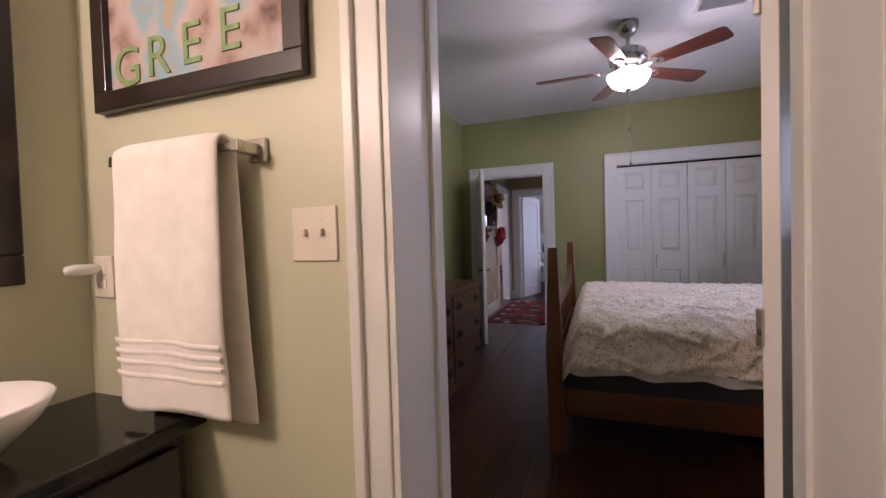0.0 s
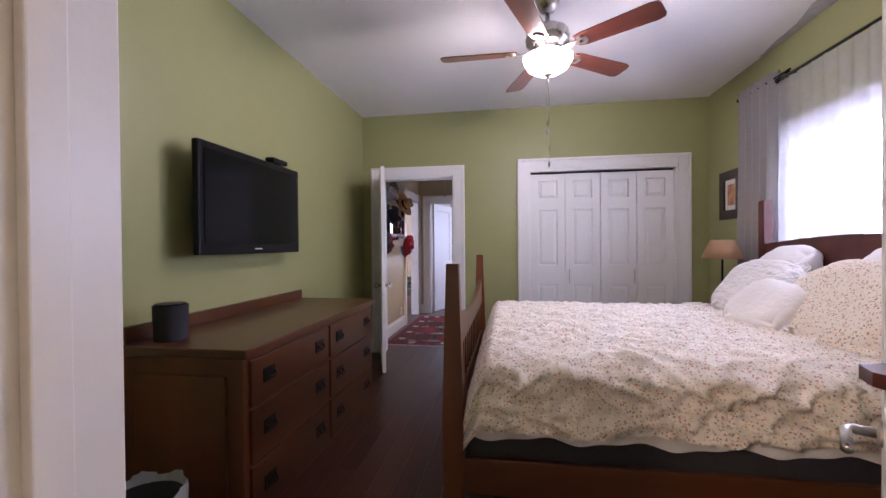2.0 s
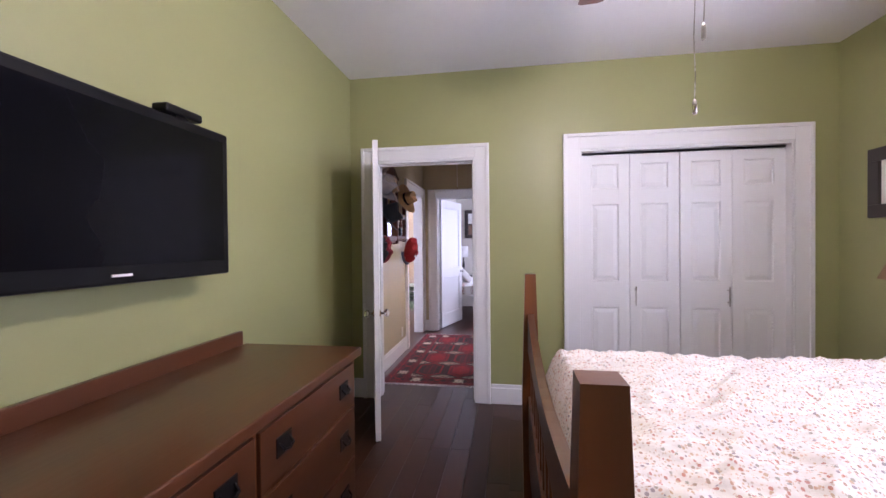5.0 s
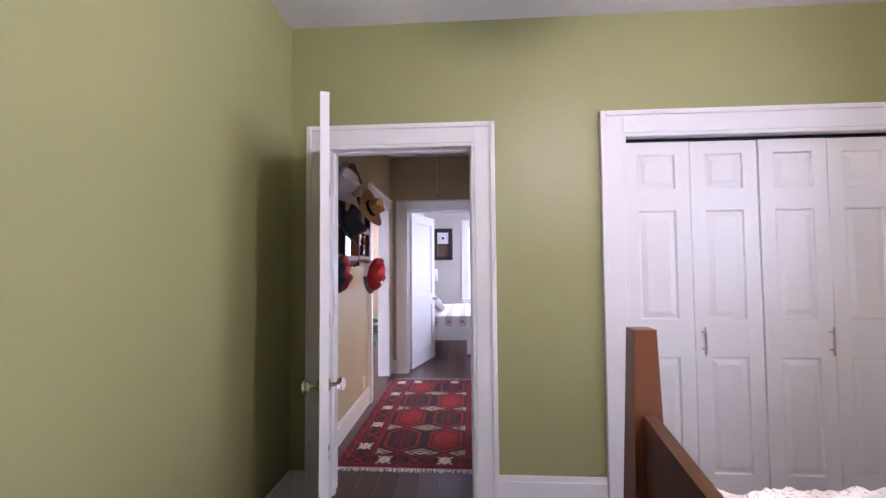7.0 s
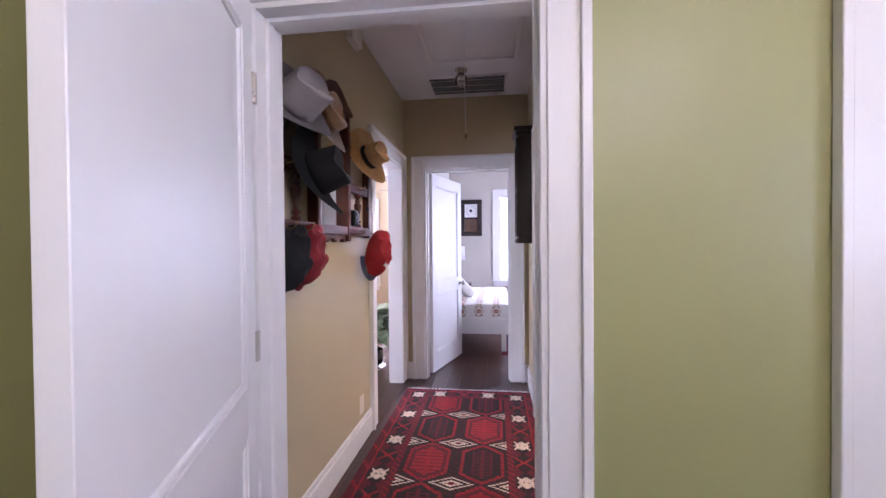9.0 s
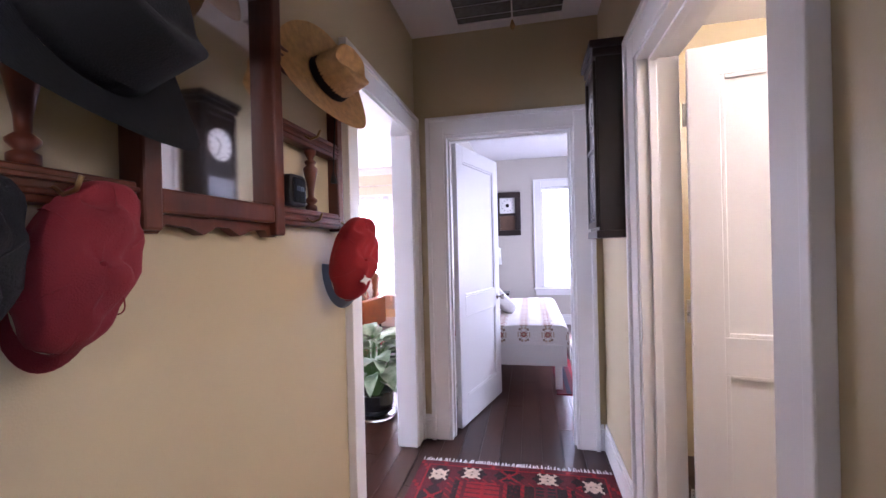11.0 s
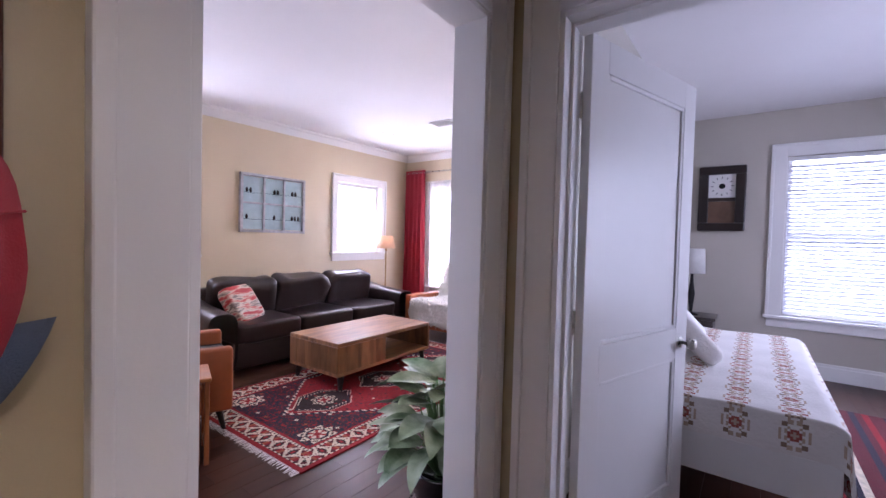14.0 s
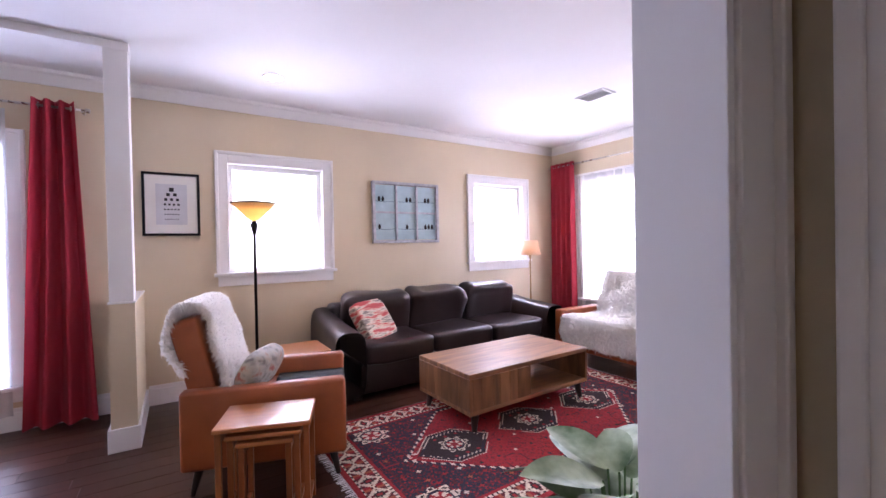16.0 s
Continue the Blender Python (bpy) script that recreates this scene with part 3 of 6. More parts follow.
def cover_place(u, v):
    # u runs along the bed, v across it from the aisle's hem over the top to the far hem
    x = 0.705 + 2.06 * u
    drop, top = 0.225, 0.80
    s = v * (1.72 + 2 * drop)
    fold = 0.016 * math.sin(x * 19 + 2.3 * math.sin(x * 5) + v * 30) + 0.030 * noise.noise(Vector((x * 7 + v * 22, v * 7, 2))) + 0.016 * noise.noise(Vector((x * 19 - v * 30, v * 12, 6)))
    if s < drop:
        k = 1 - s / drop
        y, z = 3.075 - 0.035 * k - fold * k, top - 0.045 - drop * k * (1 + 0.10 * noise.noise(Vector((x * 2.2, 0, 7))))
    elif s > drop + 1.72:
        k = (s - drop - 1.72) / drop
        y, z = 4.795 + 0.03 * k + fold * k, top - 0.045 - drop * k
    else:
        w = (s - drop) / 1.72
        y, z = 3.075 + 1.72 * w, top - 0.045 * (1 - min(1, min(w, 1 - w) * 14)) ** 2
        z += 0.018 * noise.noise(Vector((x * 1.6, y * 1.6, 3))) + 0.026 * (0.5 - abs(noise.noise(Vector((x * 2.2 + y * 3.4, (y * 2.4 - x * 1.5) * 2.2, 1))))) + 0.018 * (0.4 - abs(noise.noise(Vector((x * 6 + y * 3, y * 8, 5)))))
    for f1, f2, a, seed, amp in ((3.0, 10.0, 0.5, 11, 0.016), (2.6, 13.0, -0.35, 23, 0.012), (4.0, 17.0, 1.1, 31, 0.008)):
        ca, sa = math.cos(a), math.sin(a)
        n = noise.noise(Vector(((x * ca + s * sa) * f1, (s * ca - x * sa) * f2, seed)))
        z += amp * (max(0.0, 1 - abs(n) * 3.2) ** 2 - 0.3) * (1 if drop < s < drop + 1.72 else 0.2)
        if s < drop:
            y -= amp * 2.8 * max(0.0, 1 - abs(n) * 2.6) ** 2
    foot = max(0, (0.05 - u) / 0.05)
    z -= 0.20 * foot ** 1.6 * min(1.0, s / drop, (2 * drop + 1.72 - s) / drop)
    if u < 0.03 and s < drop:
        z -= 0.08 * (1 - s / drop) * (1 - u / 0.03)
    return (x, y, z)


bm = sheet(170, 190, cover_place)
c = tagged(part("bed_cover", bm, COVER, None, "", True), "cream cotton bed cover with small floral print", "bedspread")
bm = sheet(80, 6, lambda u, v: (0.74 + 2.02 * u, 3.083 - 0.012 * math.sin(u * 70) * v, 0.52 - 0.055 * v - 0.012 * math.sin(u * 35)))
tagged(part("bed_sheet", bm, LINEN, None, "", True), "cream sheet hem below the floral cover", "sheet")


def pillow(name, place, size, rot, material, label, frill=0.0, seed=0.0):
    p = thing(name, label=label, category="pillow", group="pillows on the bed")
    p.matrix_basis = pose(*place, *rot)
    part("body", cushion(size[0], size[1], size[2], (0, 0, 0), 0.55, 16, 0.018, seed, pinch=0.55), material, p, "", True)
    if frill:
        a, b = size[0] / 2 * 0.93, size[1] / 2 * 0.93
        n = 160

        def edge(u, v):
            th = 2 * math.pi * u
            ex, ey = math.copysign(abs(math.cos(th)) ** 0.35, math.cos(th)), math.copysign(abs(math.sin(th)) ** 0.35, math.sin(th))
            return (ex * (a + frill * v), ey * (b + frill * v), 0.012 * v * math.sin(th * 38 + seed) + 0.006 * math.sin(th * 9))
        part("frill", sheet(n, 3, edge), material, p, "ruffled white edge", True)
    return p


GATHER = mat("gathered_white_cotton", (0.82, 0.80, 0.80), 0.85, var=0.03, scale=6, bump=0.25, bscale=34, dist=0.030, stretch=(1, 0.45, 1), sheen=0.2)
PRINT = COVER.copy()
PRINT.name = "floral_pillow_cotton"
pillow("bed_pillow", (2.62, 4.40, 0.96), (0.62, 0.46, 0.20), (0, -60, 0), LINEN, "white ruffled pillow leaning on the headboard", 0.0, 1)
pillow("bed_pillow", (2.62, 3.62, 0.96), (0.62, 0.46, 0.20), (0, -60, 0), LINEN, "white pillow leaning on the headboard", 0.0, 2)
pillow("bed_pillow", (2.48, 4.36, 0.95), (0.46, 0.66, 0.20), (0, -52, 0), GATHER, "white gathered pillow with ruffled edge", 0.035, 3)
pillow("bed_pillow", (2.46, 3.56, 0.95), (0.48, 0.68, 0.20), (0, -56, 4), PRINT, "floral printed pillow leaning on white pillows", 0.0, 4)
pillow("bed_pillow", (2.30, 3.90, 0.91), (0.34, 0.44, 0.15), (0, -42, 10), LINEN, "small white pillow with ruffled edge", 0.035, 5)

# dresser
dresser = thing("dresser", (0, 0, 0), label="long mission-style oak dresser with six drawers", category="dresser")
part("carcass", boxes((-0.77, -0.195, 2.91, 4.51, 0.07, 0.805), bevel=0.003), OAK, dresser)
part("base", boxes((-0.76, -0.21, 2.93, 4.49, 0, 0.075)), OAK_Y, dresser)
part("top", boxes((-0.785, -0.165, 2.885, 4.535, 0.805, 0.845), bevel=0.006), OAK_Y, dresser, "polished dark top")
part("backboard", boxes((-0.80, -0.775, 2.93, 4.50, 0.845, 0.915), bevel=0.004), OAK_Y, dresser)
part("side_panel", boxes((-0.70, -0.27, 2.895, 2.909, 0.14, 0.73), bevel=0.004), OAK, dresser)
rows = ((0.59, 0.785), (0.345, 0.575), (0.09, 0.33))
for y0, y1 in ((2.945, 3.70), (3.725, 4.475)):
    for z0, z1 in rows:
        dr = part("drawer", boxes((-0.20, -0.182, y0, y1, z0, z1), bevel=0.003), OAK_Y, dresser)
        for fr in (0.17, 0.83):
            hy, hz = y0 + (y1 - y0) * fr, (z0 + z1) / 2 + 0.01
            bm = boxes((-0.183, -0.177, hy - 0.045, hy + 0.045, hz - 0.032, hz + 0.032), bevel=0.002)
            tube([(-0.178, hy - 0.03, hz + 0.012), (-0.162, hy - 0.028, hz - 0.008), (-0.158, hy, hz - 0.014), (-0.162, hy + 0.028, hz - 0.008), (-0.178, hy + 0.03, hz + 0.012)], 0.005, 6, bm)
            part("handle", bm, IRON, dr, "black iron plate pull")

tv = thing("television", (0, 0, 0), label="black flat television mounted on the green wall", category="television")
part("casing", boxes((-0.70, -0.66, 3.235, 4.25, 1.225, 1.825), bevel=0.010), BLACK, tv)
part("back", boxes((-0.74, -0.70, 3.34, 4.15, 1.30, 1.76), bevel=0.012), BLACK, tv)
part("screen", boxes((-0.662, -0.655, 3.275, 4.21, 1.285, 1.785)), SCREEN, tv, "dark glossy screen")
part("mount", boxes((-0.823, -0.735, 3.55, 3.95, 1.38, 1.62), bevel=0.004), IRON, tv)
part("badge", boxes((-0.657, -0.6535, 3.70, 3.77, 1.250, 1.258)), LINEN, tv, "small pale maker's mark")
sb = thing("sensor_bar", (-0.70, 4.02, 1.825), label="small black sensor bar on top of the television", category="sensor bar")
part("body", boxes((-0.03, 0.035, -0.09, 0.09, 0.012, 0.045), bevel=0.008), BLACK, sb)
part("clip", boxes((-0.02, 0.02, -0.03, 0.03, 0.0, 0.013)), BLACK, sb)
sp = thing("speaker", (-0.64, 3.03, 0.845), label="dark rounded wireless speaker on the dresser", category="speaker")
part("body", sheet(48, 16, lambda u, v: ((0.062 + 0.004 * v) * math.copysign(abs(math.cos(2 * math.pi * u)) ** 0.75, math.cos(2 * math.pi * u)), (0.062 + 0.004 * v) * math.copysign(abs(math.sin(2 * math.pi * u)) ** 0.75, math.sin(2 * math.pi * u)), 0.160 * v)), mat("speaker_mesh", (0.012, 0.013, 0.020), 0.6, var=0.1, bump=0.3, bscale=600), sp, "", True)
part("top", lathe([(0.064, 0.157), (0.066, 0.162), (0.062, 0.167), (0.0001, 0.168)], 28), BLACK, sp, "black touch top")

bn = thing("waste_bin", (-0.47, 2.70, 0), label="small bin with a white plastic bag liner", category="bin")
part("body", lathe([(0.11, 0), (0.135, 0.32), (0.125, 0.32), (0.10, 0.02), (0.0001, 0.02)], 24), BLANK, bn, "", True)
BAG = sheer("bag_film", (0.75, 0.76, 0.80), 0.4)
part("liner", sheet(64, 6, lambda u, v: ((0.143 + 0.008 * math.sin(u * 60 * math.pi) * v) * math.cos(2 * math.pi * u), (0.143 + 0.008 * math.sin(u * 44 * math.pi) * v) * math.sin(2 * math.pi * u), 0.20 + 0.155 * v + 0.012 * v * math.sin(u * 12 * math.pi))), BAG, bn, "crumpled translucent bag", True)

fr = thing("framed_mirror", (BX0, 2.53, 1.72), label="black framed mirror on the green wall", category="mirror")
for r in ((-0.28, 0.28, 0.33, 0.38), (-0.28, 0.28, -0.38, -0.33), (-0.28, -0.23, -0.33, 0.33), (0.23, 0.28, -0.33, 0.33)):
    part("frame", boxes((0.0, 0.03, *r), bevel=0.004), DARKWOOD, fr)
part("glass", boxes((0.006, 0.012, -0.235, 0.235, -0.335, 0.335)), SCREEN, fr)

st = thing("wooden_stand", (1.60, 2.20, 0), label="tall narrow reddish wooden stand beside the bed", category="stand")
part("top", prism([(-0.075, 0.0), (-0.06, -0.05), (0.22, -0.12), (0.22, 0.12), (-0.06, 0.05)], 1.010, 1.036, axis="z"), MAHOG, st)
part("rail", boxes((-0.03, 0.20, -0.03, 0.03, 0.955, 1.010), bevel=0.004), MAHOG, st)
for x in (0.0, 0.18):
    part("post", boxes((x - 0.02, x + 0.025, -0.018, 0.018, 0.02, 0.957), bevel=0.003), MAHOG, st)
part("foot", boxes((-0.06, 0.23, -0.06, 0.06, 0, 0.022), bevel=0.003), MAHOG, st)

# ceiling fan
fan = thing("ceiling_fan", (1.135, 4.0, 0), label="nickel ceiling fan with five reddish blades and lit bowl", category="ceiling fan")
part("canopy", lathe([(0.075, 2.795), (0.075, 2.775), (0.066, 2.735), (0.045, 2.705), (0.018, 2.69)], 28), STEEL, fan, "", True)
part("rod", lathe([(0.013, 2.70), (0.013, 2.60)], 12), STEEL, fan, "", True)
part("motor", lathe([(0.03, 2.61), (0.09, 2.60), (0.125, 2.575), (0.135, 2.54), (0.13, 2.505), (0.10, 2.485), (0.085, 2.465), (0.085, 2.44), (0.05, 2.435)], 32), STEEL, fan, "brushed nickel motor housing", True)
bowl = part("bowl", lathe([(0.118, 2.432), (0.150, 2.418), (0.146, 2.395), (0.120, 2.352), (0.075, 2.325), (0.025, 2.318), (0.0001, 2.318)], 32), GLOBE, fan, "lit frosted glass bowl", True)
part("finial", lathe([(0.028, 2.318), (0.024, 2.308), (0.010, 2.300), (0.008, 2.288), (0.0001, 2.285)], 16), STEEL, fan, "", True)
BLADE_F = mat("cherry_blade", (0.12, 0.032, 0.020), 0.3, var=0.35, scale=9, bump=0.04, bscale=50, stretch=(0.12, 1, 1), coat=0.3)
for k in range(5):
    out = [(0.19, -0.045), (0.24, -0.058), (0.62, -0.072), (0.655, -0.062), (0.665, -0.04), (0.665, 0.04), (0.655, 0.062), (0.62, 0.072), (0.24, 0.058), (0.19, 0.045)]
    m = pose(0, 0, 2.455, 0, 0, 180 + 72 * k) @ pose(0, 0, 0, -12, 0, 0)
    bl = part("blade", prism(out, -0.003, 0.003, axis="z"), BLADE_F, fan, "cherry-red fan blade", False, m)
    bm = boxes((0.08, 0.22, -0.018, 0.018, -0.014, -0.004), bevel=0.003)
    lathe([(0.035, -0.012), (0.035, -0.003)], 16, (0.225, 0, 0), "z", bm)
    part("bracket", bm, STEEL, bl, "nickel blade bracket")
for px, py, low in ((-0.012, -0.06, 1.985), (0.010, 0.055, 1.80)):
    ch = [(px + 0.002 * math.sin(k), py, 2.44 - (2.44 - low) * k / 16) for k in range(17)]
    part("pull_chain", tube(ch, 0.0018, 6), STEEL, fan)
    part("pull", lathe([(0.003, low), (0.007, low - 0.008), (0.007, low - 0.045), (0.003, low - 0.05)], 10, (px, py, 0)), STEEL, fan, "", True)
# the bulb shines out of the bowl's open top and through the glass
bowl.visible_shadow = False


def vent(name, place, w, l, n, label, material=None, along_x=True, rz=0):
    v = thing(name, place, rz, label=label, category="vent")
    for r in ((-w / 2, w / 2, -l / 2, -l / 2 + 0.02), (-w / 2, w / 2, l / 2 - 0.02, l / 2), (-w / 2, -w / 2 + 0.02, -l / 2 + 0.02, l / 2 - 0.02), (w / 2 - 0.02, w / 2, -l / 2 + 0.02, l / 2 - 0.02)):
        part("frame", boxes((*r, -0.012, 0), bevel=0.002), WHITE, v)
    part("backing", boxes((-w / 2 + 0.02, w / 2 - 0.02, -l / 2 + 0.02, l / 2 - 0.02, -0.003, -0.001)), material or BLANK, v)
    for i in range(n):
        y = -l / 2 + 0.03 + (l - 0.06) * (i + 0.5) / n
        part("slat", boxes((-w / 2 + 0.02, w / 2 - 0.02, -0.007, 0.007, -0.002, 0.0)), WHITE, v, loc=pose(0, y, -0.006, 40, 0, 0))
    return v


vent("ceiling_vent", (1.72, 3.93, BZ), 0.32, 0.20, 10, "white slatted air vent in the bedroom ceiling")

# jagged darker patch on the ceiling by the window wall
PATCH = mat("grey_ceiling_patch", (0.42, 0.41, 0.42), 0.9, var=0.15, scale=9, bump=0.2, bscale=60)
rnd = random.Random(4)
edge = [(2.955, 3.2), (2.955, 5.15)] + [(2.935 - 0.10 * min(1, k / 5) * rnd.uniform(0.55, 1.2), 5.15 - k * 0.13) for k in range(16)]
flat("trim_23", prism(edge, BZ - 0.004, BZ - 0.0005, axis="z"), PATCH, "jagged grey patch on the ceiling edge", "patch")

# window dressing
SHEER = sheer("white_voile", (0.82, 0.83, 0.90), 0.5, 0.42)
GREYCLOTH = sheer("grey_slub_linen", (0.30, 0.29, 0.29), 0.08)
GREYCLOTH.node_tree.nodes["Mapping"].inputs["Scale"].default_value = (1, 1, 8)


def curtain(name, axis, c, u0, u1, z0, z1, folds, depth, material, label, flare=0.0, n=160, seed=0.0):
    def place(u, v):
        w = u0 + (u1 - u0) * u
        mid = (u0 + u1) / 2
        w += (w - mid) * flare * (1 - v)
        amp = depth * (0.75 + 0.35 * (1 - v))
        off = amp * math.sin(2 * math.pi * folds * u + seed + 0.5 * math.sin(3 * v + seed)) + 0.010 * noise.noise(Vector((u * 14, v * 3, seed)))
        z = z0 + (z1 - z0) * v
        return (c + off, w, z) if axis == "x" else (w, c + off, z)
    t = thing(name, label=label, category="curtain")
    part("cloth", sheet(n, 24, place), material, t, "", True)
    return t


curtain("grey_curtain", "x", 2.885, 4.83, 5.33, 0.06, 2.56, 5, 0.042, GREYCLOTH, "grey linen curtain drawn to one side of window")
curtain("sheer_curtain", "x", 2.87, 3.0, 4.80, 0.5, 2.45, 16, 0.012, SHEER, "white sheer curtain across the bedroom window")
rod = thing("curtain_rod", label="black iron curtain rod with ball finials", category="curtain rod")
part("pole", tube([(2.87, 2.9, 2.465), (2.87, 4.77, 2.465)], 0.011, 12), IRON, rod, "", True)
part("finial", lathe([(0.011, 0), (0.022, 0.008), (0.028, 0.024), (0.022, 0.04), (0.0001, 0.048)], 16, (2.87, 4.765, 2.465), "y"), IRON, rod, "", True)
rod2 = thing("curtain_rod", label="thin black rod carrying the grey curtain", category="curtain rod")
part("pole", tube([(2.89, 4.70, 2.51), (2.89, 5.36, 2.51)], 0.008, 10), IRON, rod2, "", True)
part("finial", lathe([(0.008, 0), (0.016, 0.006), (0.016, 0.02), (0.0001, 0.026)], 14, (2.89, 5.36, 2.51), "y"), IRON, rod2, "", True)
for r_, y in ((rod, 4.70), (rod, 3.0), (rod2, 5.30), (rod2, 4.75)):
    part("bracket", boxes((2.87 if r_ is rod else 2.89, 2.96, y - 0.008, y + 0.008, 2.45 if r_ is rod else 2.495, 2.465 if r_ is rod else 2.51)), IRON, r_)


def sash(name, axis, c, u0, u1, z0, z1, label, rail=True):
    """A double-hung window: frame, meeting rail and two panes."""
    w = thing(name, label=label, category="window", kind="structure")
    f = 0.045
    zm = (z0 + z1) / 2

    def put(nm, a, b, z, zz, d0, d1, m):
        r = (d0, d1, a, b, z, zz) if axis == "x" else (a, b, d0, d1, z, zz)
        return part(nm, boxes(r), m, w)
    for a, b, z, zz in ((u0, u0 + f, z0, z1), (u1 - f, u1, z0, z1), (u0 + f, u1 - f, z0, z0 + f), (u0 + f, u1 - f, z1 - f, z1)):
        put("window_frame", a, b, z, zz, c - 0.02, c + 0.02, WHITE)
    if rail:
        put("meeting_rail", u0 + f, u1 - f, zm - 0.02, zm + 0.02, c - 0.018, c + 0.018, WHITE)
    for z, zz in ((z0 + f, zm - 0.02), (zm + 0.02, z1 - f)):
        pn = put("pane", u0 + f, u1 - f, z, zz, c - 0.002, c + 0.002, GLASS)
        pn.visible_shadow = False
    return w


sash("window_1", "x", 3.04, 3.30, 4.78, 0.95, 2.03, "white sash window behind the sheer curtain")
sash("window_2", "x", -4.83, 8.57, 9.43, 1.08, 2.08, "white sash window with daylight outside")
sash("window_3", "x", -4.83, 11.36, 12.19, 1.08, 2.08, "white sash window with daylight outside")
sash("window_4", "x", -4.83, 5.75, 7.12, 0.33, 2.08, "tall white dining room window")
sash("window_5", "y", 12.88, -4.20, -3.23, 0.55, 2.10, "white living room sash window")
sash("window_6", "y", 12.88, -3.22, -2.25, 0.55, 2.10, "white living room sash window")
sash("window_7", "y", 13.28, 0.20, 1.20, 0.60, 2.26, "white guest room sash window")
# added out of view, in the opening that the east fill shines through
sash("window_8", "x", 2.02, 10.6, 11.8, 0.6, 2.2, "unseen guest room side window, added to let in fill light")


def framed(name, m, w, h, fw, label, frame_m, mount_m, art=None, mount=0.0, group=""):
    """A framed picture: hangs at m, facing -y, centre at the origin."""
    p = thing(name, label=label, category="picture", group=group)
    p.matrix_basis = m
    for r in ((-w / 2, w / 2, h / 2 - fw, h / 2), (-w / 2, w / 2, -h / 2, -h / 2 + fw), (-w / 2, -w / 2 + fw, -h / 2 + fw, h / 2 - fw), (w / 2 - fw, w / 2, -h / 2 + fw, h / 2 - fw)):
        part("frame", boxes((r[0], r[1], -0.03, 0, r[2], r[3]), bevel=0.003), frame_m, p)
    part("mount", boxes((-w / 2 + fw, w / 2 - fw, -0.012, -0.002, -h / 2 + fw, h / 2 - fw)), mount_m, p)
    if art:
        part("print", boxes((-w / 2 + fw + mount, w / 2 - fw - mount, -0.015, -0.0125, -h / 2 + fw + mount, h / 2 - fw - mount)), art, p)
    return p


def art_mat(name, cols, scale, det=4):
    m = mat(name, cols[0], 0.6, var=0, bump=0.05)
    nt = m.node_tree
    ramp = nt.nodes["Color Ramp"]
    nt.nodes["Noise Texture"].inputs["Scale"].default_value = scale
    while len(ramp.color_ramp.elements) < len(cols):
        ramp.color_ramp.elements.new(0.5)
    for i, c in enumerate(cols):
        ramp.color_ramp.elements[i].position = 0.32 + 0.36 * i / (len(cols) - 1)
        ramp.color_ramp.elements[i].color = (*c, 1)
    return m


MOUNT = mat("cream_mount_board", (0.75, 0.73, 0.68), 0.8, var=0.02)
pic = framed("framed_print", pose(BX1, 5.62, 1.715, 0, 0, -90), 0.38, 0.455, 0.085, "small print in a wide dark frame", DARKWOOD, MOUNT, art_mat("small_landscape", [(0.10, 0.12, 0.25), (0.55, 0.22, 0.08), (0.65, 0.40, 0.12)], 14), 0.045)

SHADE = sheer("tan_lampshade", (0.40, 0.28, 0.17), 0.4)
lamp = thing("floor_lamp", (2.62, 5.08, 0), label="slim black lamp with lit tan fabric shade", category="floor lamp")
part("base", lathe([(0.12, 0), (0.12, 0.015), (0.02, 0.03), (0.008, 0.05)], 24), IRON, lamp, "", True)
part("pole", lathe([(0.008, 0.04), (0.008, 1.14), (0.014, 1.15), (0.014, 1.18)], 12), IRON, lamp, "", True)
part("shade", lathe([(0.15, 1.135), (0.085, 1.29), (0.083, 1.29), (0.148, 1.135)], 32), SHADE, lamp, "lit tan fabric shade", True)

# ---- bathroom ----
GRANITE = mat("black_granite", (0.012, 0.011, 0.010), 0.12, var=0.5, scale=90, bump=0.0)
TERRY = mat("cream_terry", (0.86, 0.82, 0.78), 0.95, var=0.05, scale=20, bump=0.06, bscale=260, dist=0.0015)
PORCELAIN = mat("white_porcelain", (0.80, 0.79, 0.77), 0.12, var=0.02, bump=0.0, coat=0.4)
PLATE = mat("ivory_plastic", (0.76, 0.70, 0.62), 0.35, var=0.02, bump=0.02)

van = thing("vanity", label="dark wood vanity with black stone top", category="vanity")
part("top", boxes((-0.565, -0.09, -0.35, 1.438, 0.785, 0.82), bevel=0.006), GRANITE, van, "polished black stone top")
part("body", boxes((-0.565, -0.13, -0.33, 1.40, 0.10, 0.785), bevel=0.004), DARKWOOD, van)
for y0, y1 in ((-0.30, 0.25), (0.27, 0.82), (0.84, 1.37)):
    dv = part("door", boxes((-0.132, -0.112, y0, y1, 0.14, 0.75), bevel=0.004), DARKWOOD, van)
    part("handle", tube([(-0.112, y1 - 0.05, 0.62), (-0.087, y1 - 0.05, 0.62), (-0.087, y1 - 0.05, 0.50), (-0.112, y1 - 0.05, 0.50)], 0.005, 6), STEEL, dv)
sk = thing("vessel_sink", (-0.33, 1.02, 0.82), label="white porcelain bowl sink on the vanity", category="sink")
part("bowl", lathe([(0.06, 0), (0.10, 0.015), (0.17, 0.09), (0.19, 0.13), (0.182, 0.132), (0.16, 0.09), (0.09, 0.025), (0.0001, 0.02)], 36), PORCELAIN, sk, "", True)
mr = thing("vanity_mirror", (-0.565, 0.725, 1.75), label="large dark framed mirror above the vanity", category="mirror")
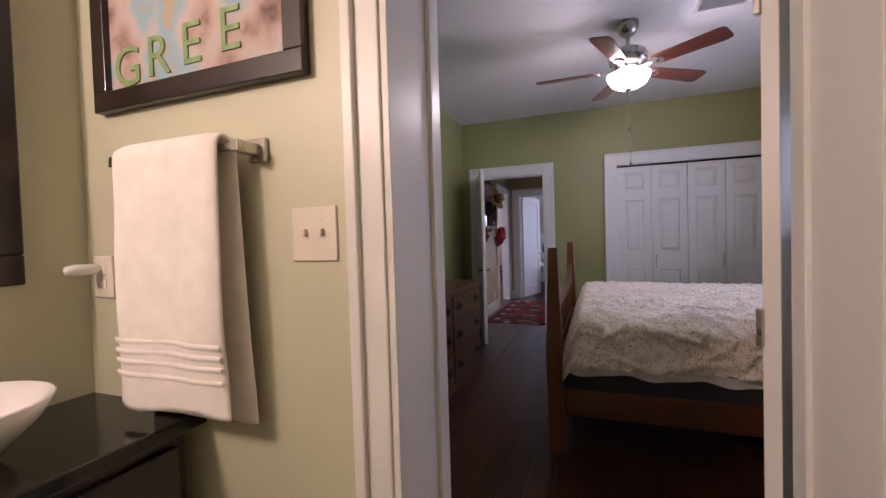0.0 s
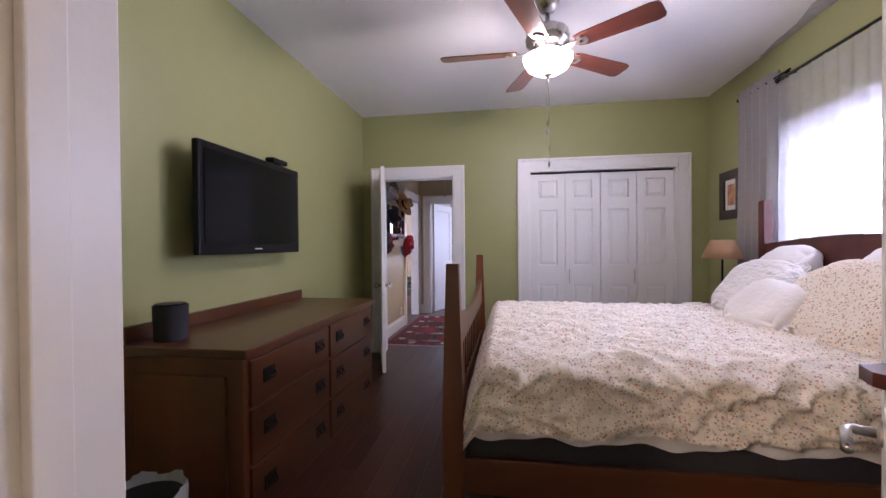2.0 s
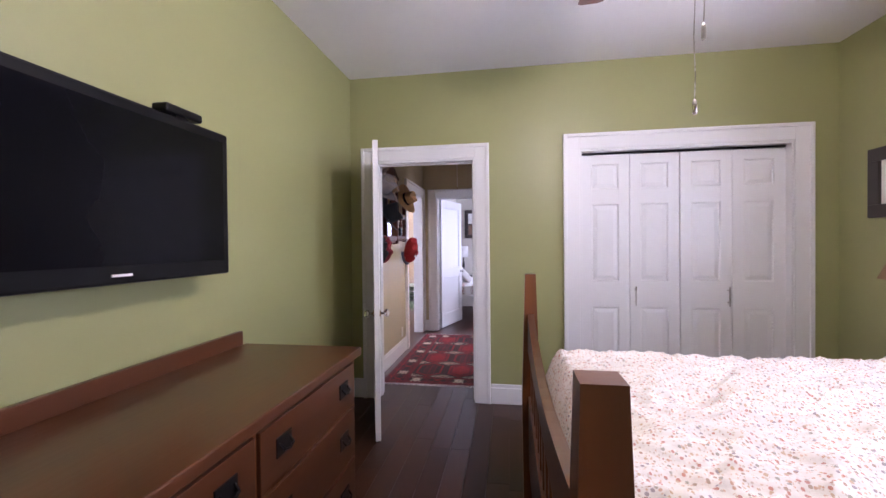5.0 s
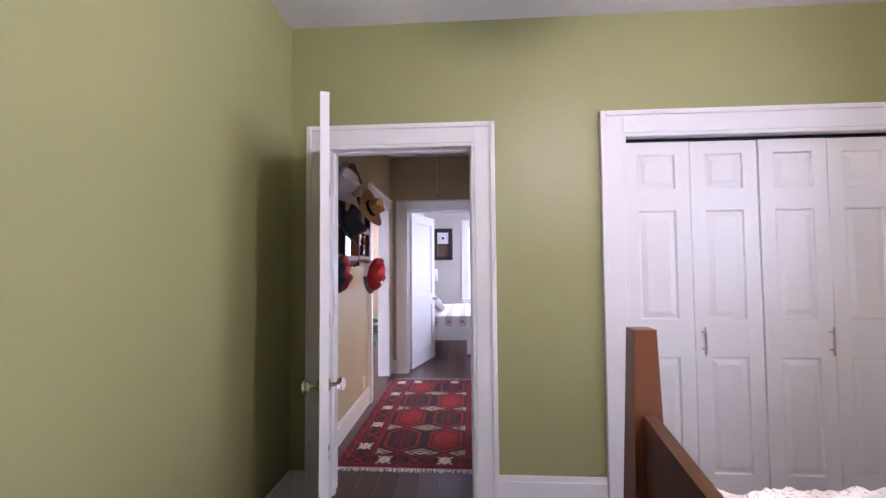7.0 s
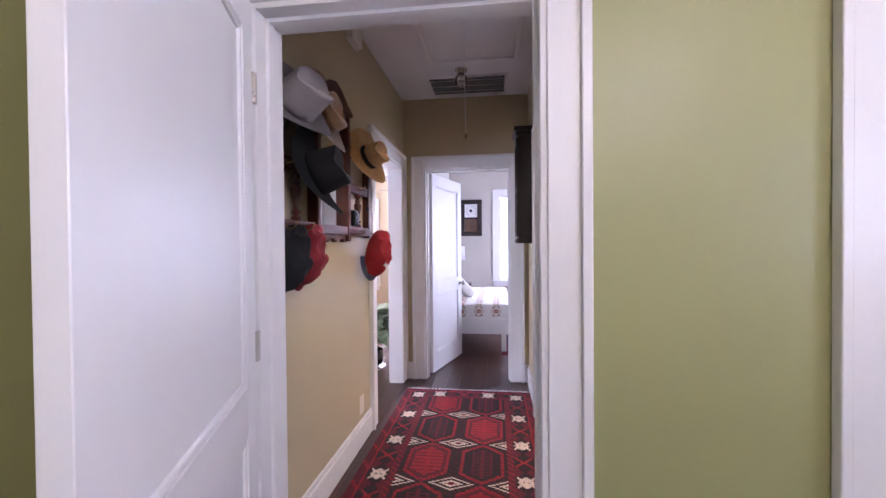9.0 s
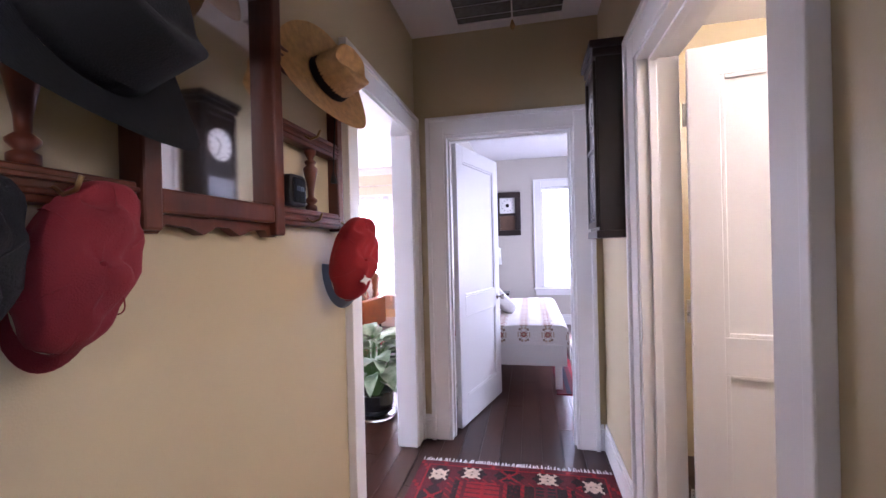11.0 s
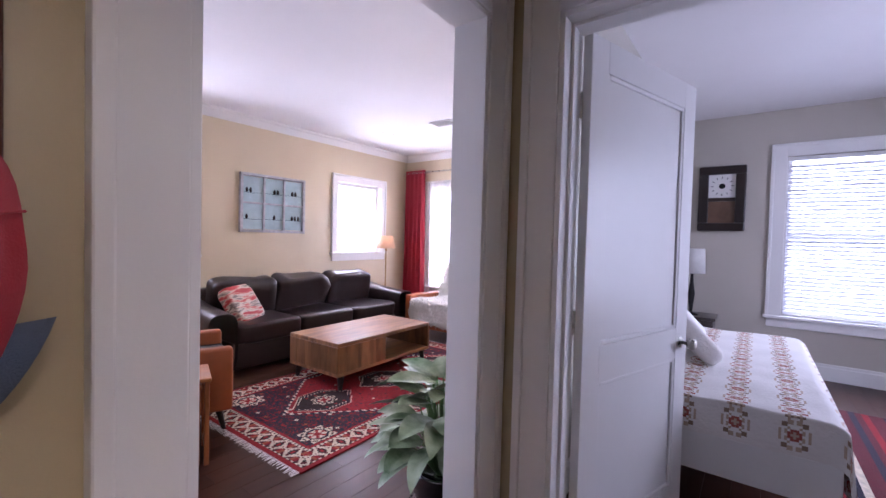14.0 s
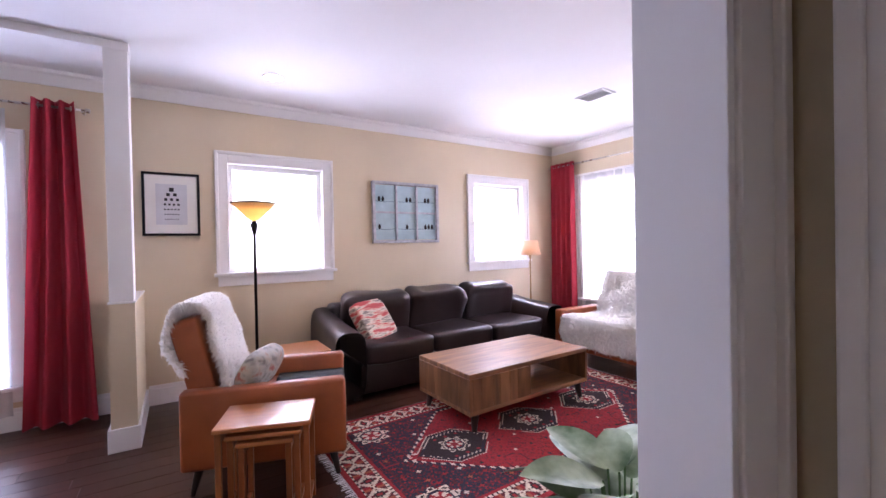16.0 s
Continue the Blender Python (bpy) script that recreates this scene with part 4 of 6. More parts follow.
for r in ((-0.55, 0.55, 0.50, 0.58), (-0.55, 0.55, -0.58, -0.50), (-0.55, -0.47, -0.50, 0.50), (0.47, 0.55, -0.50, 0.50)):
    part("frame", boxes((0.0, 0.035, *r), bevel=0.005), DARKWOOD, mr)
part("glass", boxes((0.004, 0.012, -0.475, 0.475, -0.505, 0.505)), MIRROR, mr)

tb = thing("towel_bar", (0, 1.44, 1.49), label="polished square towel bar on the bathroom wall", category="towel bar")
part("bar", boxes((-0.315, 0.14, -0.075, -0.060, -0.008, 0.008), bevel=0.002), STEEL, tb)
for x in (-0.305, 0.125):
    part("mount", boxes((x - 0.012, x + 0.012, -0.08, -0.012, -0.014, 0.014), bevel=0.003), STEEL, tb)
    part("plate", boxes((x - 0.028, x + 0.028, -0.014, 0.0, -0.03, 0.03), bevel=0.005), STEEL, tb)


def towel_wave(x, k):
    return (0.007 * math.sin(x * 24 + 1) + 0.022 * noise.noise(Vector((x * 9, k * 2.4, 0)))) * k


def towel_place(u, v):
    # u runs round the thick cloth, v from the front hem over the bar to the back hem
    front, back, r = 0.63, 0.66, 0.027
    s = v * (front + back + math.pi * r)
    ca, sa = math.cos(2 * math.pi * u), math.sin(2 * math.pi * u)
    x = 0.18 * math.copysign(abs(ca) ** 0.30, ca)
    h = 0.012 * math.copysign(abs(sa) ** 0.8, sa)
    if s < front:
        k = 1 - s / front
        x = x * (1 + 0.03 * k) + 0.012 * k
        y, z, ny, nz = 1.3725 - r + towel_wave(x, k) - 0.012 * k, 1.49 - front * k, -1, 0
    elif s < front + math.pi * r:
        a = (s - front) / r
        y, z, ny, nz = 1.3725 - r * math.cos(a), 1.49 + r * math.sin(a), -math.cos(a), math.sin(a)
    else:
        k = (s - front - math.pi * r) / back
        x = x + 0.034 * k
        y, z, ny, nz = 1.3725 + r + 0.4 * towel_wave(x, k), 1.49 - back * k, 1, 0
    return (x - 0.092, y + ny * h, z + nz * h + 0.006 * math.sin(x * 20) * (1 if v < 0.02 or v > 0.98 else 0))


tw = thing("bath_towel", label="cream terry towel with ribbed bands on the bar", category="towel")
bm = sheet(64, 110, towel_place)
bmesh.ops.remove_doubles(bm, verts=bm.verts, dist=1e-5)
bmesh.ops.holes_fill(bm, edges=bm.edges, sides=80)
bmesh.ops.recalc_face_normals(bm, faces=bm.faces)
part("cloth", bm, TERRY, tw, "", True)
for z in (1.020, 0.994, 0.968, 0.936):
    k = (1.49 - z) / 0.63
    part("band", sheet(40, 3, lambda u, v: (0.18 * (2 * u - 1) * (1 + 0.03 * k) * 0.98 + 0.012 * k - 0.092, 1.3455 + towel_wave(0.18 * (2 * u - 1) * (1 + 0.03 * k) * 0.98 + 0.012 * k, k) - 0.012 * k - 0.0125 - 0.003 * math.sin(math.pi * v), z + 0.014 * v)), TERRY, tw, "raised woven band", True)


def plate(name, m, w, h, label, toggles=0, outlet=False):
    p = thing(name, label=label, category="switch" if toggles else "outlet")
    p.matrix_basis = m
    part("plate", boxes((-w / 2, w / 2, -0.007, 0, -h / 2, h / 2), bevel=0.003), PLATE, p)
    for i in range(toggles):
        x = (i - (toggles - 1) / 2) * 0.046
        part("toggle", boxes((x - 0.005, x + 0.005, -0.018, -0.006, -0.004, 0.012), bevel=0.002), PLATE, p)
        for z in (-0.03, 0.03):
            part("screw", lathe([(0.003, -0.008), (0.003, -0.006)], 8, (x, 0, z), "y"), PLATE, p)
    if outlet:
        for z in (-0.02, 0.02):
            part("socket", boxes((-0.016, 0.016, -0.009, -0.006, z - 0.013, z + 0.013), bevel=0.003), PLATE, p)
    return p


plate("light_switch", pose(0.281, 1.44, 1.281, 0, 0, 0), 0.125, 0.128, "ivory double light switch plate", 2)
plate("wall_outlet", pose(-0.487, 1.44, 1.176, 0, 0, 0), 0.085, 0.125, "ivory wall outlet with a plugged night light", 0, True)
nl = thing("night_light", (-0.50, 1.431, 1.20), label="small white plug-in night light in the outlet", category="night light")
part("body", lathe([(0.012, 0), (0.016, -0.02), (0.018, -0.06), (0.012, -0.085), (0.0001, -0.09)], 14, (0, 0, 0), "y"), PORCELAIN, nl, "", True)
plate("wall_outlet", pose(-0.77, 7.57, 0.26, 0, 0, 90), 0.075, 0.12, "white outlet plate above the hall baseboard", 0, True)

PAINTING = art_mat("abstract_painting", [(0.10, 0.035, 0.03), (0.42, 0.30, 0.26), (0.50, 0.42, 0.40), (0.25, 0.42, 0.50), (0.55, 0.30, 0.10)], 5)
pt = framed("framed_painting", pose(-0.082, 1.44, 2.05, 0, 0, 0), 0.735, 0.80, 0.055, "large painting with green letters, dark wood frame", DARKWOOD, PAINTING)
LETTER = mat("green_letter_paint", (0.22, 0.33, 0.14), 0.6, var=0.25, scale=30)
for i, chz in enumerate("GREE"):
    cu = bpy.data.curves.new("letter", "FONT")
    cu.body, cu.size, cu.extrude = chz, 0.155, 0.002
    tmp = bpy.data.objects.new("letter_tmp", cu)
    scene.collection.objects.link(tmp)
    me = bpy.data.meshes.new_from_object(tmp.evaluated_get(bpy.context.evaluated_depsgraph_get()))
    bpy.data.objects.remove(tmp)
    ob = new("letter", me)
    me.materials.clear()
    me.materials.append(LETTER)
    ob.parent = pt
    ob.matrix_basis = pose(-0.295 + 0.132 * i, -0.0145, -0.335 + 0.01 * i, 90, 0, 0)

# ---- hall ----
CHERRY = mat("carved_cherry", (0.085, 0.020, 0.008), 0.38, var=0.35, scale=12, bump=0.06, bscale=80, stretch=(1, 1, 0.3), coat=0.05)
rack = thing("hat_rack", label="carved cherry hall rack with mirror, spindles and hooks", category="hat rack")
CHERRY.node_tree.nodes["Principled BSDF"].inputs["Specular IOR Level"].default_value = 0.3
XW, XF = -0.77, -0.725
for y in (6.40, 7.635):
    part("stile", boxes((XW, XF, y, y + 0.045, 1.375, 1.93), bevel=0.006), CHERRY, rack)
for y in (6.80, 7.215):
    part("stile", boxes((XW, XF + 0.012, y, y + 0.045, 1.35, 2.08), bevel=0.006), CHERRY, rack)
for y0, y1 in ((6.445, 6.80), (7.26, 7.635)):
    for z in (1.385, 1.65, 1.87):
        bm = boxes((XW, XF, y0, y1, z, z + 0.055), bevel=0.004)
        rail_ = part("rail", bm, CHERRY, rack)
        for dz in (0.012, 0.034):
            part("bead", boxes((XF, XF + 0.008, y0, y1, z + dz, z + dz + 0.010), bevel=0.003), CHERRY, rail_)
    yc = (y0 + y1) / 2
    part("spindle", lathe([(0.020, 1.44), (0.020, 1.456), (0.011, 1.462), (0.020, 1.472), (0.021, 1.478), (0.010, 1.488), (0.011, 1.51), (0.017, 1.545), (0.023, 1.572), (0.024, 1.585), (0.013, 1.596), (0.019, 1.603), (0.019, 1.609), (0.009, 1.616), (0.016, 1.630), (0.020, 1.638), (0.020, 1.65)], 18, (-0.742, yc + 0.012, 0)), CHERRY, rack, "", True)
for z, h in ((1.385, 0.05), (2.02, 0.06)):
    part("rail", boxes((XW, XF + 0.008, 6.845, 7.215, z, z + h), bevel=0.006), CHERRY, rack)
part("mirror", boxes((XW + 0.01, XW + 0.018, 6.845, 7.215, 1.435, 2.02)), MIRROR, rack, "bevelled mirror glass")
crest = [(6.78, 2.08), (6.78, 2.10), (6.86, 2.13), (6.95, 2.18), (7.03, 2.20), (7.11, 2.18), (7.20, 2.13), (7.28, 2.10), (7.28, 2.08)]
part("crest", prism(crest, XW, XF + 0.02, axis="x"), CHERRY, rack, "carved crest")
apron = [(6.82, 1.385), (7.24, 1.385), (7.24, 1.345), (7.21, 1.345), (7.19, 1.365), (7.13, 1.36), (7.09, 1.345), (7.05, 1.365), (7.01, 1.365), (6.97, 1.345), (6.93, 1.36), (6.87, 1.365), (6.85, 1.345), (6.82, 1.345)]
part("apron", prism(apron[::-1], XW + 0.005, XF - 0.01, axis="x"), CHERRY, rack, "scrolled lower apron")
for y, z in ((6.50, 1.41), (6.66, 1.41), (7.40, 1.41), (7.655, 1.41), (6.50, 1.68), (6.70, 1.68), (7.40, 1.68), (7.60, 1.88), (6.55, 1.89), (7.03, 2.05)):
    part("hook", tube([(XF, y, z), (XF + 0.02, y, z - 0.012), (XF + 0.045, y, z - 0.005), (XF + 0.055, y, z + 0.015)], 0.004, 6), BRASS, rack, "brass coat hook", True)


def dome(rx, ry, h, crease=0.0, seed=0.0, power=0.6):
    """A hat's crown: an oval dome with dented top, rising along +z."""
    prof = 12

    def place(u, v):
        a = 2 * math.pi * u
        k = v
        r = (1 - max(0, (k - 0.72) / 0.28) ** 2.2) * (1 - 0.16 * k)
        z = h * (k / 0.72 if k < 0.72 else 1 + 0.06 * math.sin((k - 0.72) / 0.28 * math.pi))
        z = min(z, h * 1.06)
        x, y = rx * r * math.cos(a), ry * r * math.sin(a)
        if k > 0.6:
            z -= crease * math.exp(-(x / (rx * 0.35)) ** 2) * min(1, (k - 0.6) / 0.25)
        return (x, y, z + 0.003 * noise.noise(Vector((x * 30, y * 30, seed))))
    return sheet(48, 22, place)


def brim(rx, ry, wide, curl, m=56):
    def place(u, v):
        a = 2 * math.pi * u
        r = 1 + v * wide / rx
        return (rx * r * math.cos(a), ry * r * math.sin(a) * 1.0, curl * v * v * (math.cos(a) ** 2) - 0.3 * curl * v * (math.sin(a) ** 2))
    return sheet(m, 8, place, 0.004)


def hat(name, m, rx, ry, h, wide, curl, felt, band, label, crease=0.03):
    t = thing(name, label=label, category="hat", group="hats on the hall rack")
    t.matrix_basis = m
    part("crown", dome(rx, ry, h, crease), felt, t, "", True)
    part("brim", brim(rx * 0.99, ry * 0.99, wide, curl), felt, t, "", True)
    part("band", sheet(40, 3, lambda u, v: (rx * 1.012 * (1 - 0.05 * v) * math.cos(2 * math.pi * u), ry * 1.012 * (1 - 0.05 * v) * math.sin(2 * math.pi * u), 0.004 + 0.032 * v), 0.002), band, t, "hat band", True)
    return t


def hung(x, y, z, front, crown):
    """A cap hung by its strap: front names the way its bill points, crown the way its top faces."""
    f, c = Vector(front).normalized(), Vector(crown)
    c = (c - f * c.dot(f)).normalized()
    a, b = (-f).cross(c), -f
    return Matrix(((a.x, b.x, c.x, x), (a.y, b.y, c.y, y), (a.z, b.z, c.z, z), (0, 0, 0, 1)))


def cap(name, m, cloth, bill, label, patch=False):
    t = thing(name, label=label, category="cap", group="hats on the hall rack")
    t.matrix_basis = m

    def crown_place(u, v):
        a = 2 * math.pi * u
        r = max(0.0, 1 - v ** 2.6) ** 0.5
        x, y, z = 0.074 * r * math.cos(a), 0.140 * r * math.sin(a), 0.108 * v
        k = 0.020 * noise.noise(Vector((x * 24, y * 18, z * 20 + 4))) * (0.3 + v)
        return (x + k, y + k, z + k - 0.02 * v * (1 + math.sin(a)) * 0.5)
    part("crown", sheet(44, 20, crown_place), cloth, t, "", True)

    def bill_place(u, v):
        a = math.pi * (u - 0.5) * 0.86
        r = 0.140 + 0.030 * v * math.cos(a) ** 0.6
        return (0.074 * math.sin(a) * (1 + 0.12 * v), -(r * math.cos(a)), -0.012 * v - 0.03 * v * (math.sin(a) ** 2))
    part("bill", sheet(24, 8, bill_place, 0.004), bill, t, "stiff curved bill", True)
    part("button", lathe([(0.007, 0.090), (0.006, 0.099), (0.0001, 0.101)], 10), cloth, t, "", True)
    for k in range(6):
        a = math.pi * k / 3 + math.pi / 6
        pts = [(0.0755 * max(0.0, 1 - (q / 10) ** 2.6) ** 0.5 * math.cos(a), 0.1415 * max(0.0, 1 - (q / 10) ** 2.6) ** 0.5 * math.sin(a), 0.108 * q / 10 - 0.02 * q / 10 * (1 + math.sin(a)) * 0.5) for q in range(10)]
        part("seam", tube(pts, 0.0014, 4), cloth, t)
    if patch:
        star = [((0.019 if k % 2 == 0 else 0.009) * math.cos(math.pi * k / 4 + 0.4), (0.017 if k % 2 == 0 else 0.008) * math.sin(math.pi * k / 4 + 0.4)) for k in range(8)]
        part("emblem", prism(star, -0.002, 0.002, axis="z"), LINEN, t, "white stitched emblem", False, pose(0.0, -0.062, 0.108, 16, 0, 0))
    return t


FELT_GREY = mat("grey_felt", (0.25, 0.215, 0.205), 0.95, var=0.08, scale=14, bump=0.3, bscale=300, sheen=0.1)
FELT_BLACK = mat("black_felt", (0.010, 0.010, 0.011), 0.95, var=0.1, scale=14, bump=0.3, bscale=300)
SUEDE = mat("tan_suede", (0.33, 0.19, 0.09), 0.95, var=0.2, scale=16, bump=0.4, bscale=140, sheen=0.5)
STRAW = mat("woven_straw", (0.58, 0.36, 0.16), 0.8, var=0.18, scale=40, bump=0.6, bscale=160, dist=0.004)
REDCAP = mat("red_cotton", (0.29, 0.009, 0.013), 0.85, var=0.10, scale=12, bump=0.08, bscale=400)
MAROON = mat("dark_red_cotton", (0.22, 0.015, 0.022), 0.85, var=0.12, scale=12, bump=0.25, bscale=400)
NAVYCLOTH = mat("navy_cotton", (0.014, 0.016, 0.028), 0.85, var=0.12, scale=12, bump=0.25, bscale=400)
SLATE = mat("slate_cotton", (0.16, 0.20, 0.27), 0.85, var=0.1, scale=12, bump=0.25, bscale=400)
hat("felt_hat", pose(-0.665, 6.475, 1.895, 0, 62, -14), 0.084, 0.108, 0.13, 0.085, 0.045, FELT_GREY, FELT_GREY, "grey felt cowboy hat hanging on the rack")
hat("suede_hat", pose(-0.685, 6.83, 1.965, 0, 76, 4), 0.095, 0.115, 0.075, 0.10, 0.035, SUEDE, SUEDE, "tan suede hat with a ragged edge")
hat("black_hat", pose(-0.665, 6.665, 1.645, 0, 70, 10), 0.10, 0.12, 0.13, 0.105, 0.05, FELT_BLACK, FELT_BLACK, "black felt hat hanging below the others")
hat("straw_hat", pose(-0.675, 7.47, 1.885, 0, 74, -10), 0.075, 0.095, 0.115, 0.105, 0.03, STRAW, FELT_BLACK, "straw hat with a dark band on the rack")
cap("baseball_cap", hung(-0.668, 7.615, 1.272, (-0.16, -0.10, -0.98), (0.78, -0.62, -0.10)) @ Matrix.Diagonal((1.15, 1.12, 1.15, 1)), REDCAP, SLATE, "red baseball cap hanging from the rack corner", True)
cap("baseball_cap", hung(-0.72, 6.52, 1.28, (-0.08, -0.25, -0.95), (0.92, -0.25, 0.10)), FELT_BLACK, FELT_BLACK, "black baseball cap on a lower hook")
cap("baseball_cap", hung(-0.725, 6.69, 1.29, (-0.08, -0.25, -0.95), (0.92, -0.25, 0.10)), MAROON, MAROON, "dark red baseball cap on a lower hook")
dk = thing("digital_clock", (-0.715, 7.312, 1.4885), label="small black digital clock standing on the rack rail", category="clock")
part("body", cushion(0.034, 0.092, 0.098, (0, 0, 0), 0.34, 10), BLACK, dk, "", True)
part("face", cushion(0.012, 0.074, 0.078, (0.014, 0, 0), 0.3, 8), SCREEN, dk, "", True)
DIGIT = glow("pale_blue_digits", (0.010, 0.015, 0.030), 0.2)
for y in (-0.014, -0.004, 0.008, 0.018):
    part("digit_bar", boxes((0.0195, 0.0205, y - 0.003, y + 0.003, -0.002, 0.012)), DIGIT, dk, "faint blue lit digit")
part("cord", tube([(-0.70, 7.58, 1.85), (-0.705, 7.575, 1.75), (-0.71, 7.572, 1.66), (-0.712, 7.57, 1.585)], 0.003, 6), FELT_BLACK, rack, "dark braided hat cord")
part("tassel", lathe([(0.004, 1.59), (0.010, 1.565), (0.013, 1.55), (0.0001, 1.549)], 10, (-0.712, 7.57, 0)), FELT_BLACK, rack)

wc = thing("wall_clock", (0.44, 8.315, 1.35), label="dark wooden wall clock case with arched glass door", category="clock")
part("case", boxes((-0.135, 0.0, -0.14, 0.14, 0.0, 0.82), bevel=0.004), DARKWOOD, wc)
part("cornice", boxes((-0.165, 0.0, -0.165, 0.165, 0.85, 0.885), (-0.15, 0.0, -0.152, 0.152, 0.815, 0.852), bevel=0.006), DARKWOOD, wc, "moulded cornice")
part("plinth", boxes((-0.148, 0.0, -0.15, 0.15, -0.02, 0.015), bevel=0.004), DARKWOOD, wc)
for r in ((-0.135, -0.105, 0.03, 0.80), (0.105, 0.135, 0.03, 0.80), (-0.105, 0.105, 0.03, 0.06), (-0.105, 0.105, 0.40, 0.42), (-0.105, 0.105, 0.77, 0.80)):
    part("door_frame", boxes((-0.148, -0.134, *r), bevel=0.003), DARKWOOD, wc)
part("dial", lathe([(0.095, -0.139), (0.095, -0.136)], 36, (0, 0, 0.60), "x"), PORCELAIN, wc, "white round dial")
for ang, ln in ((40, 0.05), (160, 0.075)):
    part("clock_arm", boxes((-0.142, -0.140, -0.003, 0.003, 0, ln)), IRON, wc, "", False, pose(0, 0, 0.60, ang, 0, 0))
for k in range(12):
    part("hour_mark", boxes((-0.1405, -0.1392, -0.003, 0.003, 0.07, 0.085)), IRON, wc, "", False, pose(0, 0, 0.60, 30 * k, 0, 0))
part("lower_glass", boxes((-0.141, -0.1365, -0.105, 0.105, 0.06, 0.40)), mat("grey_clock_glass", (0.24, 0.25, 0.28), 0.1, var=0.1), wc, "reflective lower glass")

hatch = thing("attic_hatch", (-0.035, 7.74, HZ), label="white attic hatch with moulded frame and cord", category="hatch")
for r in ((-0.345, 0.345, -0.38, -0.345), (-0.345, 0.345, 0.345, 0.38), (-0.345, -0.31, -0.345, 0.345), (0.31, 0.345, -0.345, 0.345)):
    part("frame", boxes((*r, -0.022, 0), bevel=0.004), WHITE, hatch)
part("panel", boxes((-0.308, 0.308, -0.343, 0.343, -0.010, 0)), WHITE, hatch)
part("cord", tube([(-0.02, -0.25, -0.01), (-0.02, -0.25, -0.40), (-0.015, -0.25, -0.74)], 0.0025, 6), LINEN, hatch)
part("toggle", lathe([(0.003, -0.73), (0.009, -0.75), (0.0001, -0.765)], 10, (-0.015, -0.25, 0)), BRASS, hatch)
vent("return_vent", (-0.107, 8.615, HZ), 0.685, 0.43, 3, "white return air grille with dark filter behind", mat("dark_filter", (0.13, 0.125, 0.12), 0.9, var=0.3, scale=30, bump=0.4))
hl = thing("ceiling_light", (-0.14, 8.28, HZ), label="bare glass jar ceiling light with nickel collar", category="ceiling light")
part("collar", lathe([(0.05, 0), (0.05, -0.012), (0.03, -0.03), (0.03, -0.045)], 20), STEEL, hl, "", True)
part("jar", lathe([(0.03, -0.04), (0.048, -0.06), (0.052, -0.10), (0.040, -0.135), (0.0001, -0.14)], 20), clear("ribbed_glass", 0.15), hl, "", True)
chm = thing("door_chime", (-0.77, 7.45, 2.66), label="small cream door chime box high on wall", category="chime")
part("cover", boxes((0, 0.045, -0.09, 0.09, -0.06, 0.06), bevel=0.008), PLATE, chm)
part("base", boxes((0, 0.012, -0.1, 0.1, -0.068, 0.068), bevel=0.003), PLATE, chm)


# ---- rugs ----
def rug(name, m, w, l, cell, colours, pattern, label, fringe=0.05):
    """A knotted rug: every knot block is a face of its own dye."""
    t = thing(name, label=label, category="rug")
    t.matrix_basis = m
    nx, ny = round(w / cell), round(l / cell)
    bm = bmesh.new()
    g = [[bm.verts.new((-w / 2 + w * i / nx, -l / 2 + l * j / ny, 0.010 + 0.0012 * noise.noise(Vector((i * 0.05, j * 0.05, 0))))) for j in range(ny + 1)] for i in range(nx + 1)]
    for i in range(nx):
        for j in range(ny):
            f = bm.faces.new((g[i][j], g[i + 1][j], g[i + 1][j + 1], g[i][j + 1]))
            f.material_index = pattern(i, j, nx, ny)
    part("woven_field", bm, colours, t)
    part("backing", boxes((-w / 2, w / 2, -l / 2, l / 2, 0.0, 0.0085)), colours[0], t)
    if fringe:
        rr = random.Random(7)
        bm = bmesh.new()
        for s in (-1, 1):
            for k in range(int(w / 0.012)):
                x = -w / 2 + 0.012 * (k + 0.5)
                dx, ln = rr.uniform(-0.012, 0.012), fringe * rr.uniform(0.7, 1.1)
                y0, y1 = sorted((s * l / 2, s * (l / 2 + ln)))
                vs = [bm.verts.new(p) for p in ((x - 0.004, s * l / 2, 0.007), (x + 0.004, s * l / 2, 0.007), (x + 0.003 + dx, s * (l / 2 + ln), 0.003), (x - 0.003 + dx, s * (l / 2 + ln), 0.003))]
                bm.faces.new(vs)
        tagged(part("fringe", bm, LINEN, t, "cream knotted fringe"), kind="stuff")
    return t


def wool(name, c):
    return mat(name, c, 0.95, var=0.22, scale=45, bump=0.5, bscale=350, dist=0.003)


W_RED, W_DARK, W_IVORY, W_MAROON, W_NAVY, W_ORANGE = wool("red_wool", (0.28, 0.007, 0.012)), wool("dark_wool", (0.020, 0.007, 0.008)), wool("ivory_wool", (0.62, 0.52, 0.40)), wool("maroon_wool", (0.10, 0.005, 0.011)), wool("navy_wool", (0.016, 0.011, 0.028)), wool("rust_wool", (0.32, 0.07, 0.03))


